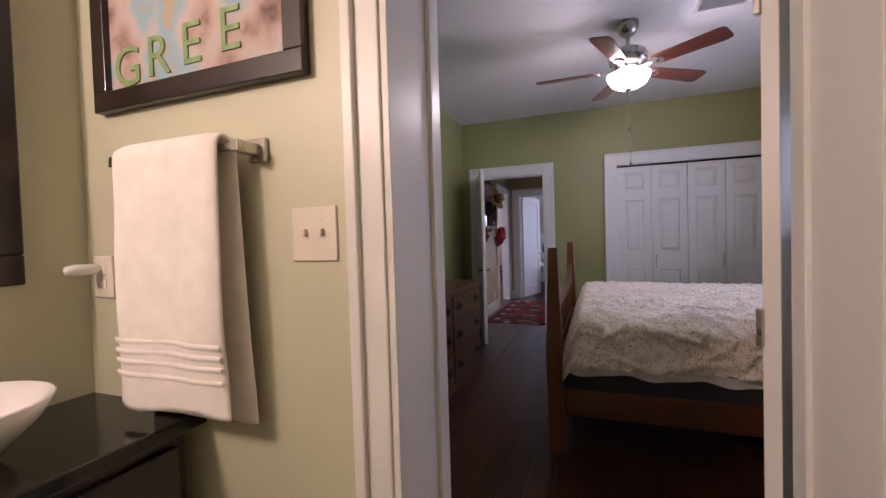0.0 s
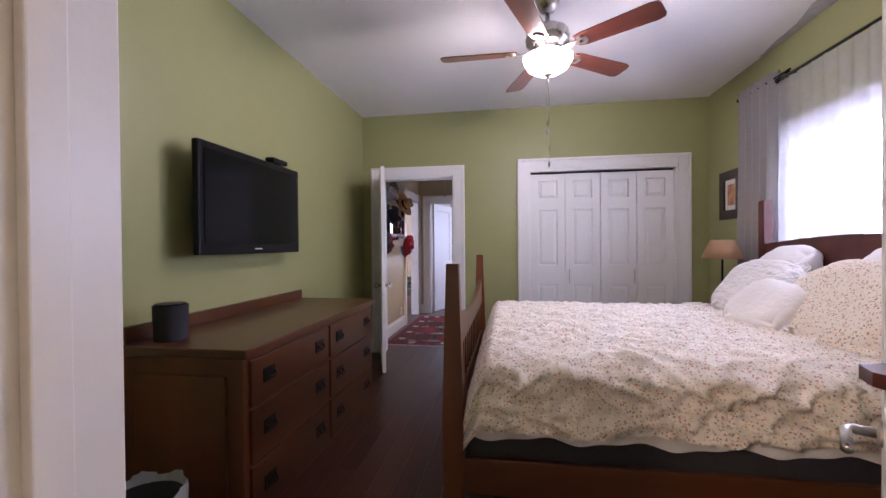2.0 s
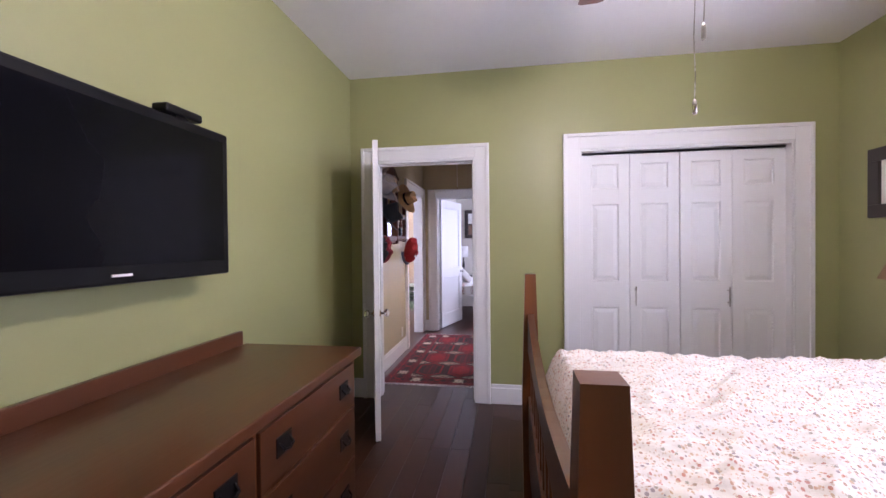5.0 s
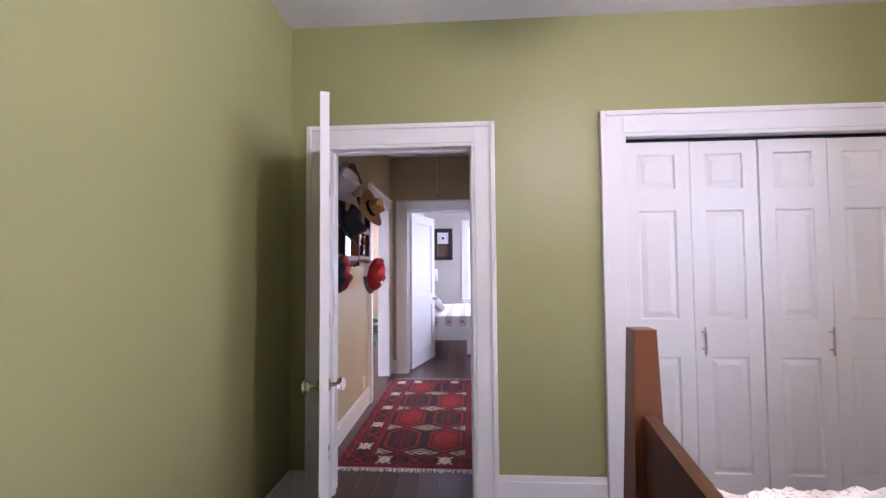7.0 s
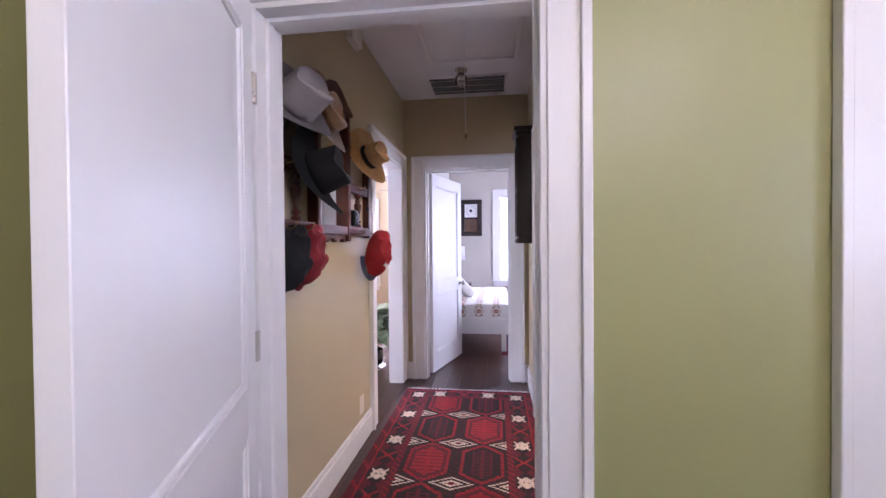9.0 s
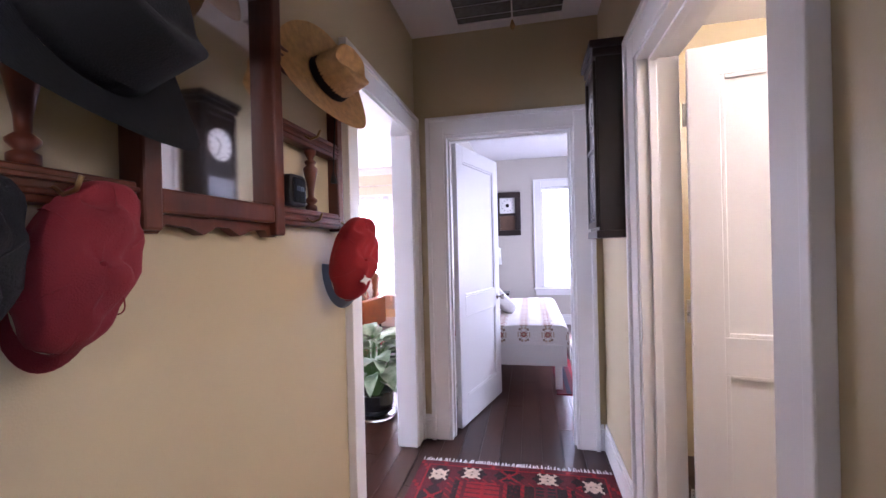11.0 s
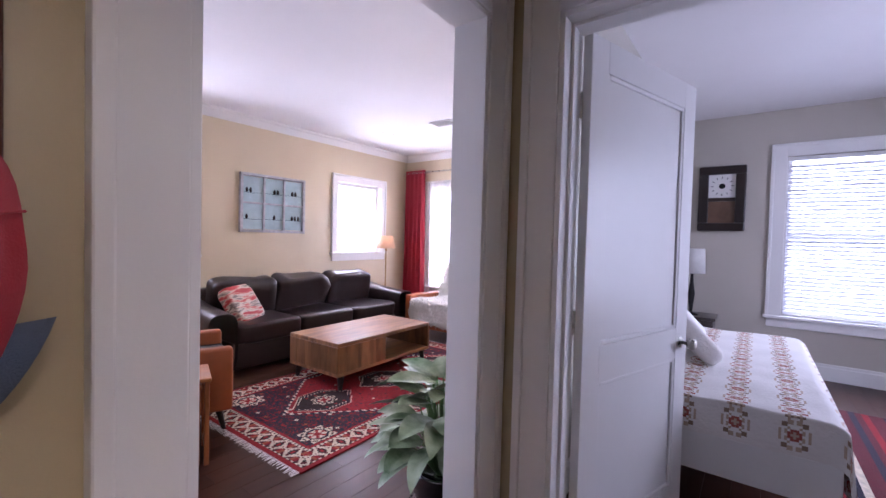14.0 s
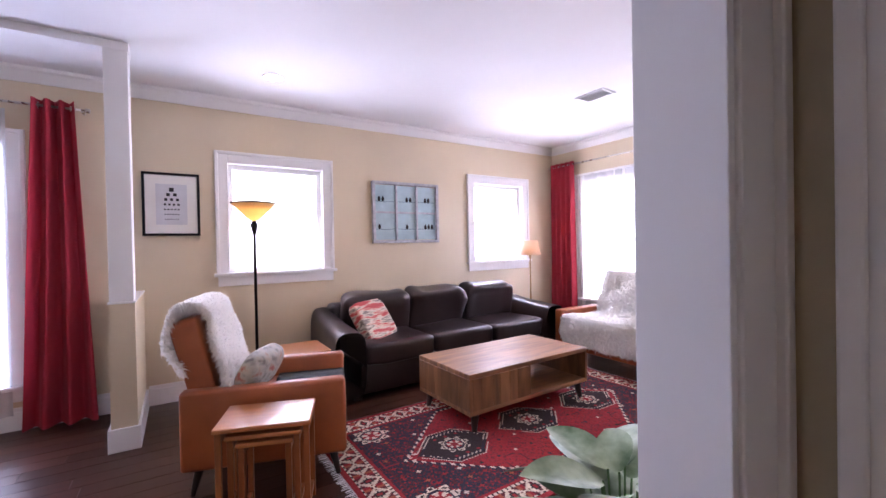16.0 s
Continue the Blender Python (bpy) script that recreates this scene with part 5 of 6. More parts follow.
def hall_pattern(i, j, nx, ny):
    x, y = min(i, nx - 1 - i), min(j, ny - 1 - j)
    side, end = x * 0.01, y * 0.01
    if side < 0.045 or end < 0.035:
        return 3 if (i // 2 + j // 3) % 7 else 0
    if side < 0.06 or end < 0.05:
        return 0
    if side < 0.19 or end < 0.16:
        a, b = ((x - 6) - 6.5, (j % 21) - 10) if side < 0.19 else ((i % 21) - 10, (y - 5) - 5.5)
        r = abs(a) + abs(b) * 0.8
        kind = (j // 21 if side < 0.19 else i // 21) % 2
        if abs(abs(a) - abs(b) * 0.9) < 1.0 and r < 9:
            return 2 if kind else 0
        if r < 5.2:
            return (2 if r > 1.8 else 1) if kind else (1 if r > 2 else 0)
        return 1 if r < 9 else 3
    if side < 0.225 or end < 0.19:
        return 3 if (i + j) % 5 else 0
    # field: staggered hexagons and diamonds
    u, v = i - nx / 2, j - 22
    cw, chh = 33, 46
    cu = (u + cw * 20) % cw - cw / 2
    cv = v % chh - chh / 2
    col, row = int((u + cw * 20) // cw), int(v // chh)
    hexa = max(abs(cu) / 14.2, abs(cu) * 0.030 + abs(cv) * 0.040)
    dia_v = abs(cv) - chh / 2
    dcu = abs(cu) - cw / 2
    dd = abs(dcu) * 0.62 + abs(dia_v) * 1.25
    if dd < 8.0:
        return 2 if 6.6 < dd or 2.4 < dd < 3.8 else (1 if dd > 3.8 else 3)
    if hexa < 1:
        flip = (col + row) % 2
        if hexa > 0.92:
            return 1
        if hexa > 0.80:
            return 0 if (i + j) % 4 else 3
        if hexa > 0.66:
            return 3 if not flip else 1
        if flip:
            return 3 if j % 3 == 0 and abs(cu) < 5 else (1 if abs(cu) % 5 > 1 else 3)
        return 0 if (j % 4 or abs(cu) < 1.2) else 3
    if (i + 2 * j) % 9 == 0:
        return 3
    return 1


def rosette(x, y, r):
    """Ivory lobes round a dark eye; None outside."""
    d, th = math.hypot(x, y), math.atan2(y, x)
    if d > r * (0.86 + 0.14 * math.cos(th * 8)):
        return None
    if d > r * 0.62:
        return 1 if abs(math.cos(th * 4)) < 0.25 or (abs(d - r * 0.78) < r * 0.06 and abs(math.cos(th * 4)) > 0.8) else 2
    if d > r * 0.50:
        return 4
    if d > r * 0.22:
        return 2 if math.cos(th * 6) > -0.2 else 0
    return 0


def living_pattern(i, j, nx, ny):
    c = 0.0105
    x, y = min(i, nx - 1 - i) * c, min(j, ny - 1 - j) * c
    d = min(x, y)
    run = j if x < y else i
    if d < 0.022:
        return 0
    if d < 0.036:
        return 1 if run % 4 < 2 else 2
    if d < 0.155:
        # linked ivory brackets and dark blooms on a dark band
        k, q = run % 14 - 6.5, (d - 0.095) / c
        r = math.hypot(k, q)
        if r < 1.4:
            return 0
        if r < 2.6:
            return 1
        if r < 4.2 and abs(k) > 1.2:
            return 2
        if abs(k) > 5.2 and abs(q) > 1.2:
            return 0 if (run // 14) % 2 else 5
        return 2 if abs(abs(k) + abs(q) - 6.2) < 0.8 else 3
    if d < 0.172:
        return 2 if run % 3 else 1
    if d < 0.195:
        return 0
    u, v = (i - nx / 2) * c, (j - ny / 2) * c
    au, av = abs(u), abs(v)
    lim = 0.52 - 0.95 * max(0.0, av - 0.48)
    h = (i * 7919 + j * 104729 + i * j * 31) % 100
    if au < lim:
        if lim - au < 0.026:
            return 2 if (j // 2) % 2 else 4
        for cy in (-0.66, 0.0, 0.66):
            w = v - cy
            edge = au / 0.19 + max(0.0, abs(w) - 0.10) / 0.17
            if edge < 1:
                q = rosette(u, w, 0.105)
                if q is not None:
                    return q
                if edge > 0.90:
                    return 1
                if edge > 0.82:
                    return 2 if (i + j) % 3 == 0 else 4
                return 0 if i % 8 in (2, 3) and j % 8 in (5, 6) and au > 0.10 else 1
            if 1.0 <= edge < 1.10:
                return 2 if (i + j) % 2 else 0
        comb = abs(av - 1.0 + au * 0.5)
        if comb < 0.03 and au < 0.14:
            return 2 if i % 3 == 0 else 0
        if i % 15 in (6, 7) and j % 13 in (3, 4):
            return (4, 2, 1)[(i // 15 + j // 13) % 3]
        return 3 if h < 16 else 0
    q = rosette(au - 0.43, av - 1.05, 0.125)
    if q is not None:
        return q
    q = rosette(au - 0.50, av, 0.07)
    if q is not None:
        return q
    if i % 10 in (3, 4, 5) and j % 10 in (4, 5, 6):
        return (5, 0, 2, 0, 3)[(i // 10 * 3 + j // 10) % 5] if i % 10 == 4 or j % 10 == 5 else 1
    return 0 if h < 10 else 3 if h < 38 else 4


rug("runner_rug", pose(-0.13, 7.54, 0.0, 0, 0, 0), 1.10, 2.14, 0.01, (W_RED, W_DARK, W_IVORY, W_MAROON), hall_pattern, "red and black geometric runner rug with cream fringe")
rug("living_rug", pose(-2.745, 10.31, 0.0, 0, 0, 1), 1.47, 2.76, 0.0105, (W_RED, W_DARK, W_IVORY, W_MAROON, W_NAVY, W_ORANGE), living_pattern, "red and navy patterned wool rug with fringe")
rug("guest_rug", pose(0.72, 11.05, 0.0), 1.05, 2.35, 0.02, (W_RED, W_DARK, W_IVORY, W_MAROON, W_NAVY, W_ORANGE), lambda i, j, nx, ny: (3, 3, 4, 3, 0, 3, 4, 2, 3, 3, 4, 3, 0)[(i // 2) % 13], "red and purple striped flat-weave rug", 0.0)

# ---- living room ----
LEATHER = mat("cognac_leather", (0.30, 0.075, 0.018), 0.42, var=0.18, scale=5, bump=0.12, bscale=220, coat=0.1)
BLACKLEATHER = mat("espresso_leather", (0.022, 0.012, 0.012), 0.30, var=0.15, rvar=0.04, scale=4, bump=0.05, bscale=60, dist=0.003, coat=0.10)
FLEECE = sheer("ivory_sheepskin", (0.94, 0.92, 0.89), 0.5)
ACACIA = mat("acacia_boards", (0.25, 0.12, 0.055), 0.44, var=0.45, scale=6, bump=0.06, bscale=50, stretch=(4, 0.5, 1), coat=0.04)
ACACIA_V = mat("acacia_upright", (0.185, 0.085, 0.036), 0.36, var=0.50, scale=9, bump=0.06, bscale=50, stretch=(1.6, 1.6, 0.3), coat=0.1, rand=0.30)
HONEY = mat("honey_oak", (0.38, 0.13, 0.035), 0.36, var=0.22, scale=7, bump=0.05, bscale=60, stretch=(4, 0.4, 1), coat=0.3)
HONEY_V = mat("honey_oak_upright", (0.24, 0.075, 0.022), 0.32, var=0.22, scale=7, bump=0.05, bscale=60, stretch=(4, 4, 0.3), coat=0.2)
REDCLOTH = sheer("red_curtain_cloth", (0.36, 0.022, 0.038), 0.14)
SLATECLOTH = mat("slate_wool_throw", (0.055, 0.065, 0.068), 0.95, var=0.15, scale=20, bump=0.4, bscale=250, sheen=0.2)
KILIM = art_mat("kilim_cloth", [(0.16, 0.15, 0.13), (0.34, 0.32, 0.28), (0.42, 0.38, 0.31), (0.36, 0.10, 0.07)], 18)
KILIM_RED = art_mat("red_kilim_cloth", [(0.34, 0.02, 0.018), (0.40, 0.03, 0.025), (0.55, 0.45, 0.34), (0.10, 0.07, 0.06), (0.50, 0.42, 0.33)], 9)
KILIM_RED.node_tree.nodes["Mapping"].inputs["Scale"].default_value = (3.0, 0.55, 1)
KILIM_RED.node_tree.nodes["Mapping"].inputs["Rotation"].default_value = (0, 0, 0.6)


def fleece(bm_place, n, m, parent, label, side_of=1):
    """A shaggy pelt: a sheet with many short tufts."""
    base = sheet(n, m, bm_place)
    rr = random.Random(11)
    verts = [v.co.copy() for v in base.verts]
    base.normal_update()
    nors = [v.normal.copy() for v in base.verts]
    for co, no in zip(verts, nors):
        for k in range(12):
            p = co + Vector((rr.uniform(-1, 1), rr.uniform(-1, 1), rr.uniform(-1, 1))) * 0.010
            tip = p + no * rr.uniform(0.010, 0.030) * side_of + Vector((rr.uniform(-1, 1), rr.uniform(-1, 1), rr.uniform(-2.2, 0.3))) * 0.022
            side = Vector((rr.uniform(-1, 1), rr.uniform(-1, 1), rr.uniform(-1, 1))).normalized() * 0.007
            base.faces.new([base.verts.new(q) for q in (p - side, p + side, tip)])
    return part("sheepskin", base, FLEECE, parent, label, True)


def armchair(name, m, label, kind_word="armchair", half=0.245, arm=0.09):
    """A leather club chair, facing +y, back at -y."""
    c = thing(name, label=label, category=kind_word)
    c.matrix_basis = m
    for s in (-1, 1):
        x0, x1 = sorted((s * half, s * (half + arm)))
        part("arm", boxes((x0, x1, -0.42, 0.42, 0.14, 0.56), bevel=0.022, segs=3), LEATHER, c, "", True)
    part("seat_base", boxes((-half, half, -0.36, 0.40, 0.15, 0.30), bevel=0.01), LEATHER, c)
    n = 1 if half < 0.4 else 2
    w = 2 * half / n
    for k in range(n):
        x = -half + w * (k + 0.5)
        part("seat", cushion(w - 0.01, 0.66, 0.16, (x, 0.08, 0.37), 0.2, 10, 0.006, k), LEATHER, c, "", True)
        part("backrest", cushion(w + 0.01, 0.15, 0.64, (0, 0, 0.32), 0.16, 10, 0.006, k), LEATHER, c, "", True, pose(x, -0.27, 0.30, 14, 0, 0))
    for x in (-half - 0.025, half + 0.025):
        for y in (-0.34, 0.34):
            part("leg", tube([(x, y, 0.15), (x + math.copysign(0.016, x), y * 1.10, 0.0)], 0.024, 10, None, 0.013), DARKWOOD, c, "tapered dark leg")
    return c


ch1 = armchair("leather_armchair", pose(-3.22, 8.66, 0, 0, 0, -18), "cognac leather armchair with white sheepskin thrown over")


def pelt(u, v):
    # over the back of a chair: v from the front, over the top, down behind
    x = (u - 0.5) * (0.50 + 0.05 * math.sin(v * 9) + 0.03 * math.sin(v * 23))
    s = v * 1.06
    if s < 0.53:
        z, y = 0.48 + s * 0.93, -0.165 - s * 0.25
    elif s < 0.71:
        a = (s - 0.53) / 0.18 * math.pi
        y, z = -0.30 - 0.09 * (1 - math.cos(a)) * 0.95, 0.965 + 0.05 * math.sin(a)
    else:
        k = s - 0.71
        y, z = -0.475 + 0.14 * k - 0.05 * math.sin(min(1.0, k / 0.3) * math.pi), 0.965 - k * 0.95
    return (x, y + 0.008 * noise.noise(Vector((u * 8, v * 8, 1))), z + 0.012 * math.sin(u * 13) * (1 if v in (0, 1) else 0.2))


fleece(pelt, 34, 60, ch1, "long-haired white sheepskin over the back")
part("throw", sheet(20, 26, lambda u, v: (-0.23 + 0.46 * u, 0.00 + 0.42 * min(1, v / 0.62) + 0.03 * max(0, v - 0.62), 0.462 - 0.75 * max(0, v - 0.62) - 0.004 * math.sin(u * 20)), 0.006), SLATECLOTH, ch1, "dark grey wool throw over the seat", True)
cs = thing("throw_pillow", label="patterned woven pillow on the leather armchair", category="pillow")
cs.matrix_basis = pose(-3.22, 8.66, 0, 0, 0, -18) @ pose(0.10, -0.06, 0.60, 62, 0, -20)
part("cover", cushion(0.36, 0.24, 0.13, (0, 0, 0), 0.55, 12, 0.008, 3, pinch=0.5), KILIM, cs, "", True)

ch2 = armchair("leather_loveseat", pose(-3.02, 12.10, 0, 0, 0, 178), "cognac leather loveseat by the window with fleece throws", "loveseat", 0.60, 0.11)


def seat_pelt(u, v):
    # from the front edge over the seat and up the back
    x = (u - 0.5) * (1.10 + 0.06 * math.sin(v * 11))
    puff = 0.03 * math.cos((u - 0.5) * 2.6) + 0.05 * noise.noise(Vector((u * 7, v * 7, 3)))
    if v < 0.22:
        return (x, 0.45 + puff, 0.24 + 0.26 * v / 0.22)
    if v < 0.58:
        k = (v - 0.22) / 0.36
        return (x, 0.45 + puff * (1 - k) - 0.58 * k, 0.50 + puff)
    k = (v - 0.58) / 0.42
    return (x, -0.13 - 0.13 * k + puff, 0.50 + 0.46 * k)


fleece(seat_pelt, 70, 56, ch2, "cream fleece over seat and back")

sofa = thing("sofa", (-4.66, 10.53, 0), label="dark espresso leather three-seat sofa against the wall", category="sofa")
part("base", boxes((0.02, 0.86, -1.08, 1.08, 0.05, 0.30), bevel=0.02, segs=3), BLACKLEATHER, sofa, "", True)
part("back", boxes((0.0, 0.22, -1.12, 1.12, 0.10, 0.74), bevel=0.05, segs=4), BLACKLEATHER, sofa, "", True)
for k in range(3):
    y = -0.70 + 0.70 * k
    part("seat_cushion", cushion(0.66, 0.69, 0.20, (0.57, y, 0.375), 0.25, 12, 0.018, k * 3.1), BLACKLEATHER, sofa, "", True)
    part("back_cushion", cushion(0.24, 0.69, 0.46, (0, 0, 0), 0.26, 20, 0.042, k * 5.7 + 1), BLACKLEATHER, sofa, "creased leather back cushion", True, pose(0.27, y, 0.615, 0, 12, 0))
for s in (-1, 1):
    def arm(u, v, s=s):
        # a rolled arm, high behind and flaring at the front
        x = 0.02 + 0.90 * u
        a = 2 * math.pi * v
        top = 0.70 - 0.10 * u - 0.02 * math.sin(u * math.pi)
        wid = 0.115 + 0.02 * u
        cz, hz = (top + 0.06) / 2, (top - 0.06) / 2
        ca, sa = math.cos(a), math.sin(a)
        return (x, s * (1.16 + 0.03 * u) + wid * math.copysign(abs(ca) ** 0.55, ca), cz + hz * math.copysign(abs(sa) ** 0.5, sa) + 0.006 * noise.noise(Vector((x * 6, v * 5, s))))
    bm = sheet(16, 28, arm)
    bmesh.ops.remove_doubles(bm, verts=bm.verts, dist=1e-4)
    bmesh.ops.holes_fill(bm, edges=bm.edges, sides=40)
    bmesh.ops.recalc_face_normals(bm, faces=bm.faces)
    part("arm", bm, BLACKLEATHER, sofa, "", True)
for x in (0.08, 0.80):
    for y in (-1.1, 1.1):
        part("leg", boxes((x - 0.03, x + 0.03, y - 0.03, y + 0.03, 0, 0.06)), DARKWOOD, sofa)
et = thing("end_table", (-4.08, 9.02, 0), label="small reddish wooden end table beside the sofa", category="side table")
part("tabletop", boxes((-0.22, 0.22, -0.20, 0.20, 0.435, 0.46), bevel=0.006), HONEY, et)
for x in (-0.19, 0.19):
    for y in (-0.17, 0.17):
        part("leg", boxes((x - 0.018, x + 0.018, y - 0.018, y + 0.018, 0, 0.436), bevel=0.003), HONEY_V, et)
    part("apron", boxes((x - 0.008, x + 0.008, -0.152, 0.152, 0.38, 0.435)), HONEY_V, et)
cp = thing("throw_pillow", label="dark red woven pillow on the window loveseat", category="pillow")
cp.matrix_basis = pose(-2.58, 11.98, 0.68, 62, 0, 170)
part("cover", cushion(0.34, 0.34, 0.13, (0, 0, 0), 0.3, 12, 0.008, 5, pinch=0.5), KILIM_RED, cp, "", True)
rp = thing("throw_pillow", label="red and cream kilim pillow on the sofa", category="pillow")
rp.matrix_basis = pose(-4.12, 9.70, 0.60, 0, 56, 28)
part("cover", cushion(0.40, 0.40, 0.13, (0, 0, 0), 0.24, 12, 0.008, 2, pinch=0.6), KILIM_RED, rp, "", True)

ct = thing("coffee_table", (-3.10, 10.415, 0), 1.5, label="acacia coffee table with cabinet and open shelf", category="coffee table")
part("top", boxes((-0.33, 0.33, -0.62, 0.62, 0.385, 0.42), bevel=0.006), ACACIA, ct)
part("bottom", boxes((-0.33, 0.33, -0.62, 0.62, 0.135, 0.165), bevel=0.006), ACACIA, ct)
x = -0.33
for w_ in (0.10, 0.12, 0.09, 0.13, 0.10, 0.12):
    part("side_board", boxes((x + 0.0006, x + w_ - 0.0006, -0.62, -0.595, 0.165, 0.385), bevel=0.0015, segs=1), ACACIA_V, ct)
    x += w_
side2 = [(0.62, 0.165)] + [(0.62, 0.37), (0.605, 0.385), (0.595, 0.385), (0.595, 0.165)]
part("side", prism(side2, -0.33, 0.33, axis="x"), ACACIA_V, ct)
part("divider", boxes((-0.32, 0.32, -0.06, -0.035, 0.165, 0.385)), ACACIA_V, ct)
for x0, x1 in ((0.315, 0.331), (-0.331, -0.315)):
    y = -0.594
    for w_ in (0.075, 0.11, 0.06, 0.095, 0.08, 0.114):
        part("front_board", boxes((x0, x1, y + 0.0006, y + w_ - 0.0006, 0.166, 0.384), bevel=0.0015, segs=1), ACACIA_V, ct)
        y += w_
for x in (-0.28, 0.28):
    for y in (-0.54, 0.54):
        part("leg", tube([(x, y, 0.14), (x * 1.06, y * 1.04, 0.012)], 0.032, 12, None, 0.018), DARKWOOD, ct, "tapered dark leg")

nest = thing("nesting_tables", (-2.663, 8.53, 0), -20, label="nest of honey oak side tables", category="side table")
for k, (w, d, h) in enumerate(((0.30, 0.42, 0.50), (0.26, 0.33, 0.455), (0.22, 0.25, 0.41))):
    part("tabletop", boxes((-w / 2, w / 2, -d / 2, d / 2, h - 0.022, h), bevel=0.006), HONEY, nest)
    for x in (-1, 1):
        for y in (-1, 1):
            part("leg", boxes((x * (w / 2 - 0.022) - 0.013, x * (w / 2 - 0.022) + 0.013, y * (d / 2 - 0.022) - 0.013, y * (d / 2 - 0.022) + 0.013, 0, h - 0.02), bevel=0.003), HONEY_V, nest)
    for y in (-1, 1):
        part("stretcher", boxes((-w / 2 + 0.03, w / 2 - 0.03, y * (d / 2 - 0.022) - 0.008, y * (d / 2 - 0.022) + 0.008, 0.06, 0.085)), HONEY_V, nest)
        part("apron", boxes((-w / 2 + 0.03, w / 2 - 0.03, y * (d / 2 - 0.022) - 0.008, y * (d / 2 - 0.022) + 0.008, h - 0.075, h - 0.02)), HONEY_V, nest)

AMBER = sheer("amber_glass", (0.92, 0.72, 0.40), 0.7)
tor = thing("torchiere_lamp", (-4.3, 8.72, 0), label="black torchiere floor lamp with lit amber bowl", category="floor lamp")
part("base", lathe([(0.14, 0), (0.14, 0.015), (0.05, 0.035), (0.014, 0.06)], 28), IRON, tor, "", True)
part("pole", lathe([(0.012, 0.05), (0.012, 1.42), (0.018, 1.43), (0.024, 1.47), (0.034, 1.50), (0.018, 1.52), (0.018, 1.54)], 14), IRON, tor, "", True)
part("bowl", lathe([(0.02, 1.53), (0.06, 1.56), (0.12, 1.615), (0.175, 1.675), (0.172, 1.677), (0.115, 1.62), (0.05, 1.565)], 32), AMBER, tor, "glowing amber glass bowl", True)
part("rim", lathe([(0.172, 1.672), (0.180, 1.674), (0.180, 1.682), (0.172, 1.684)], 32), IRON, tor, "dark metal rim", True)
CREAMSHADE = sheer("cream_lampshade", (0.66, 0.50, 0.36), 0.5)
rl = thing("tray_lamp", (-4.5, 12.09, 0), label="slim floor lamp with tray and pleated cream shade", category="floor lamp")
part("base", lathe([(0.13, 0), (0.13, 0.015), (0.02, 0.035), (0.009, 0.06)], 24), BRASS, rl, "", True)
part("pole", lathe([(0.009, 0.05), (0.009, 0.50), (0.014, 0.52), (0.009, 0.56), (0.014, 0.60), (0.009, 0.64), (0.009, 1.10), (0.014, 1.11), (0.014, 1.16)], 12), BRASS, rl, "", True)
part("tray", lathe([(0.0001, 0.50), (0.20, 0.50), (0.21, 0.515), (0.205, 0.515), (0.195, 0.507), (0.0001, 0.507)], 32), BRASS, rl, "round metal tray", True)
part("shade", lathe([(0.14, 1.145), (0.095, 1.335), (0.093, 1.335), (0.138, 1.145)], 32), CREAMSHADE, rl, "lit cream shade", True)

curtain("red_curtain", "y", 12.70, -4.70, -4.28, 0.03, 2.40, 5, 0.035, REDCLOTH, "red curtain with grommets beside the living room window", 0.06, 160, 1.0)
curtain("red_curtain", "x", -4.63, 7.31, 7.545, 0.02, 2.42, 3, 0.052, REDCLOTH, "red curtain drawn beside the dining room window", 0.8, 160, 2.0)
for cc, axis, span, z in ((bpy.data.objects["red_curtain"], "y", [(-4.66 + 0.085 * k, 12.70) for k in range(5)], 2.36), (bpy.data.objects["red_curtain.001"], "x", [(-4.64, 7.34 + 0.06 * k) for k in range(4)], 2.375)):
    for gx, gy in span:
        part("grommet", lathe([(0.020, -0.004), (0.026, 0.0), (0.020, 0.004), (0.015, 0.0), (0.020, -0.004)], 16, (gx, gy, z), "x" if axis == "y" else "y"), STEEL, cc, "nickel curtain grommet", True)
r3 = thing("curtain_rod", label="slim silver curtain rod over the living window", category="curtain rod")
part("pole", tube([(-4.73, 12.70, 2.36), (-1.9, 12.70, 2.36)], 0.009, 10), STEEL, r3, "", True)
for x in (-4.55, -2.0):
    part("bracket", boxes((x - 0.008, x + 0.008, 12.70, 12.80, 2.352, 2.368)), STEEL, r3)
r4 = thing("curtain_rod", label="slim silver curtain rod over the dining window", category="curtain rod")
part("pole", tube([(-4.64, 5.4, 2.375), (-4.64, 7.60, 2.375)], 0.009, 10), STEEL, r4, "", True)
part("finial", lathe([(0.009, 0), (0.018, 0.005), (0.018, 0.03), (0.0001, 0.034)], 14, (-4.64, 7.60, 2.375), "y"), STEEL, r4, "", True)
for y in (5.6, 7.58):
    part("bracket", boxes((-4.75, -4.64, y - 0.008, y + 0.008, 2.367, 2.383)), STEEL, r4)
VOILE = sheer("cafe_voile", (0.86, 0.86, 0.88), 0.6, 0.6)
for y0, y1 in ((8.62, 9.38), (11.41, 12.14)):
    curtain("cafe_curtain", "x", -4.77, y0, y1, 1.10, 1.62, 12, 0.010, VOILE, "white sheer half curtain in the small window")
# added sheer: pales the backlit front window frames in place of glare
curtain("sheer_curtain", "y", 12.77, -4.25, -2.2, 0.30, 2.20, 16, 0.010, VOILE, "added white sheer standing in for glare across the front windows")
curtain("sheer_curtain", "x", -4.70, 5.85, 7.15, 0.12, 2.34, 14, 0.012, VOILE, "white sheer curtain across the dining window")

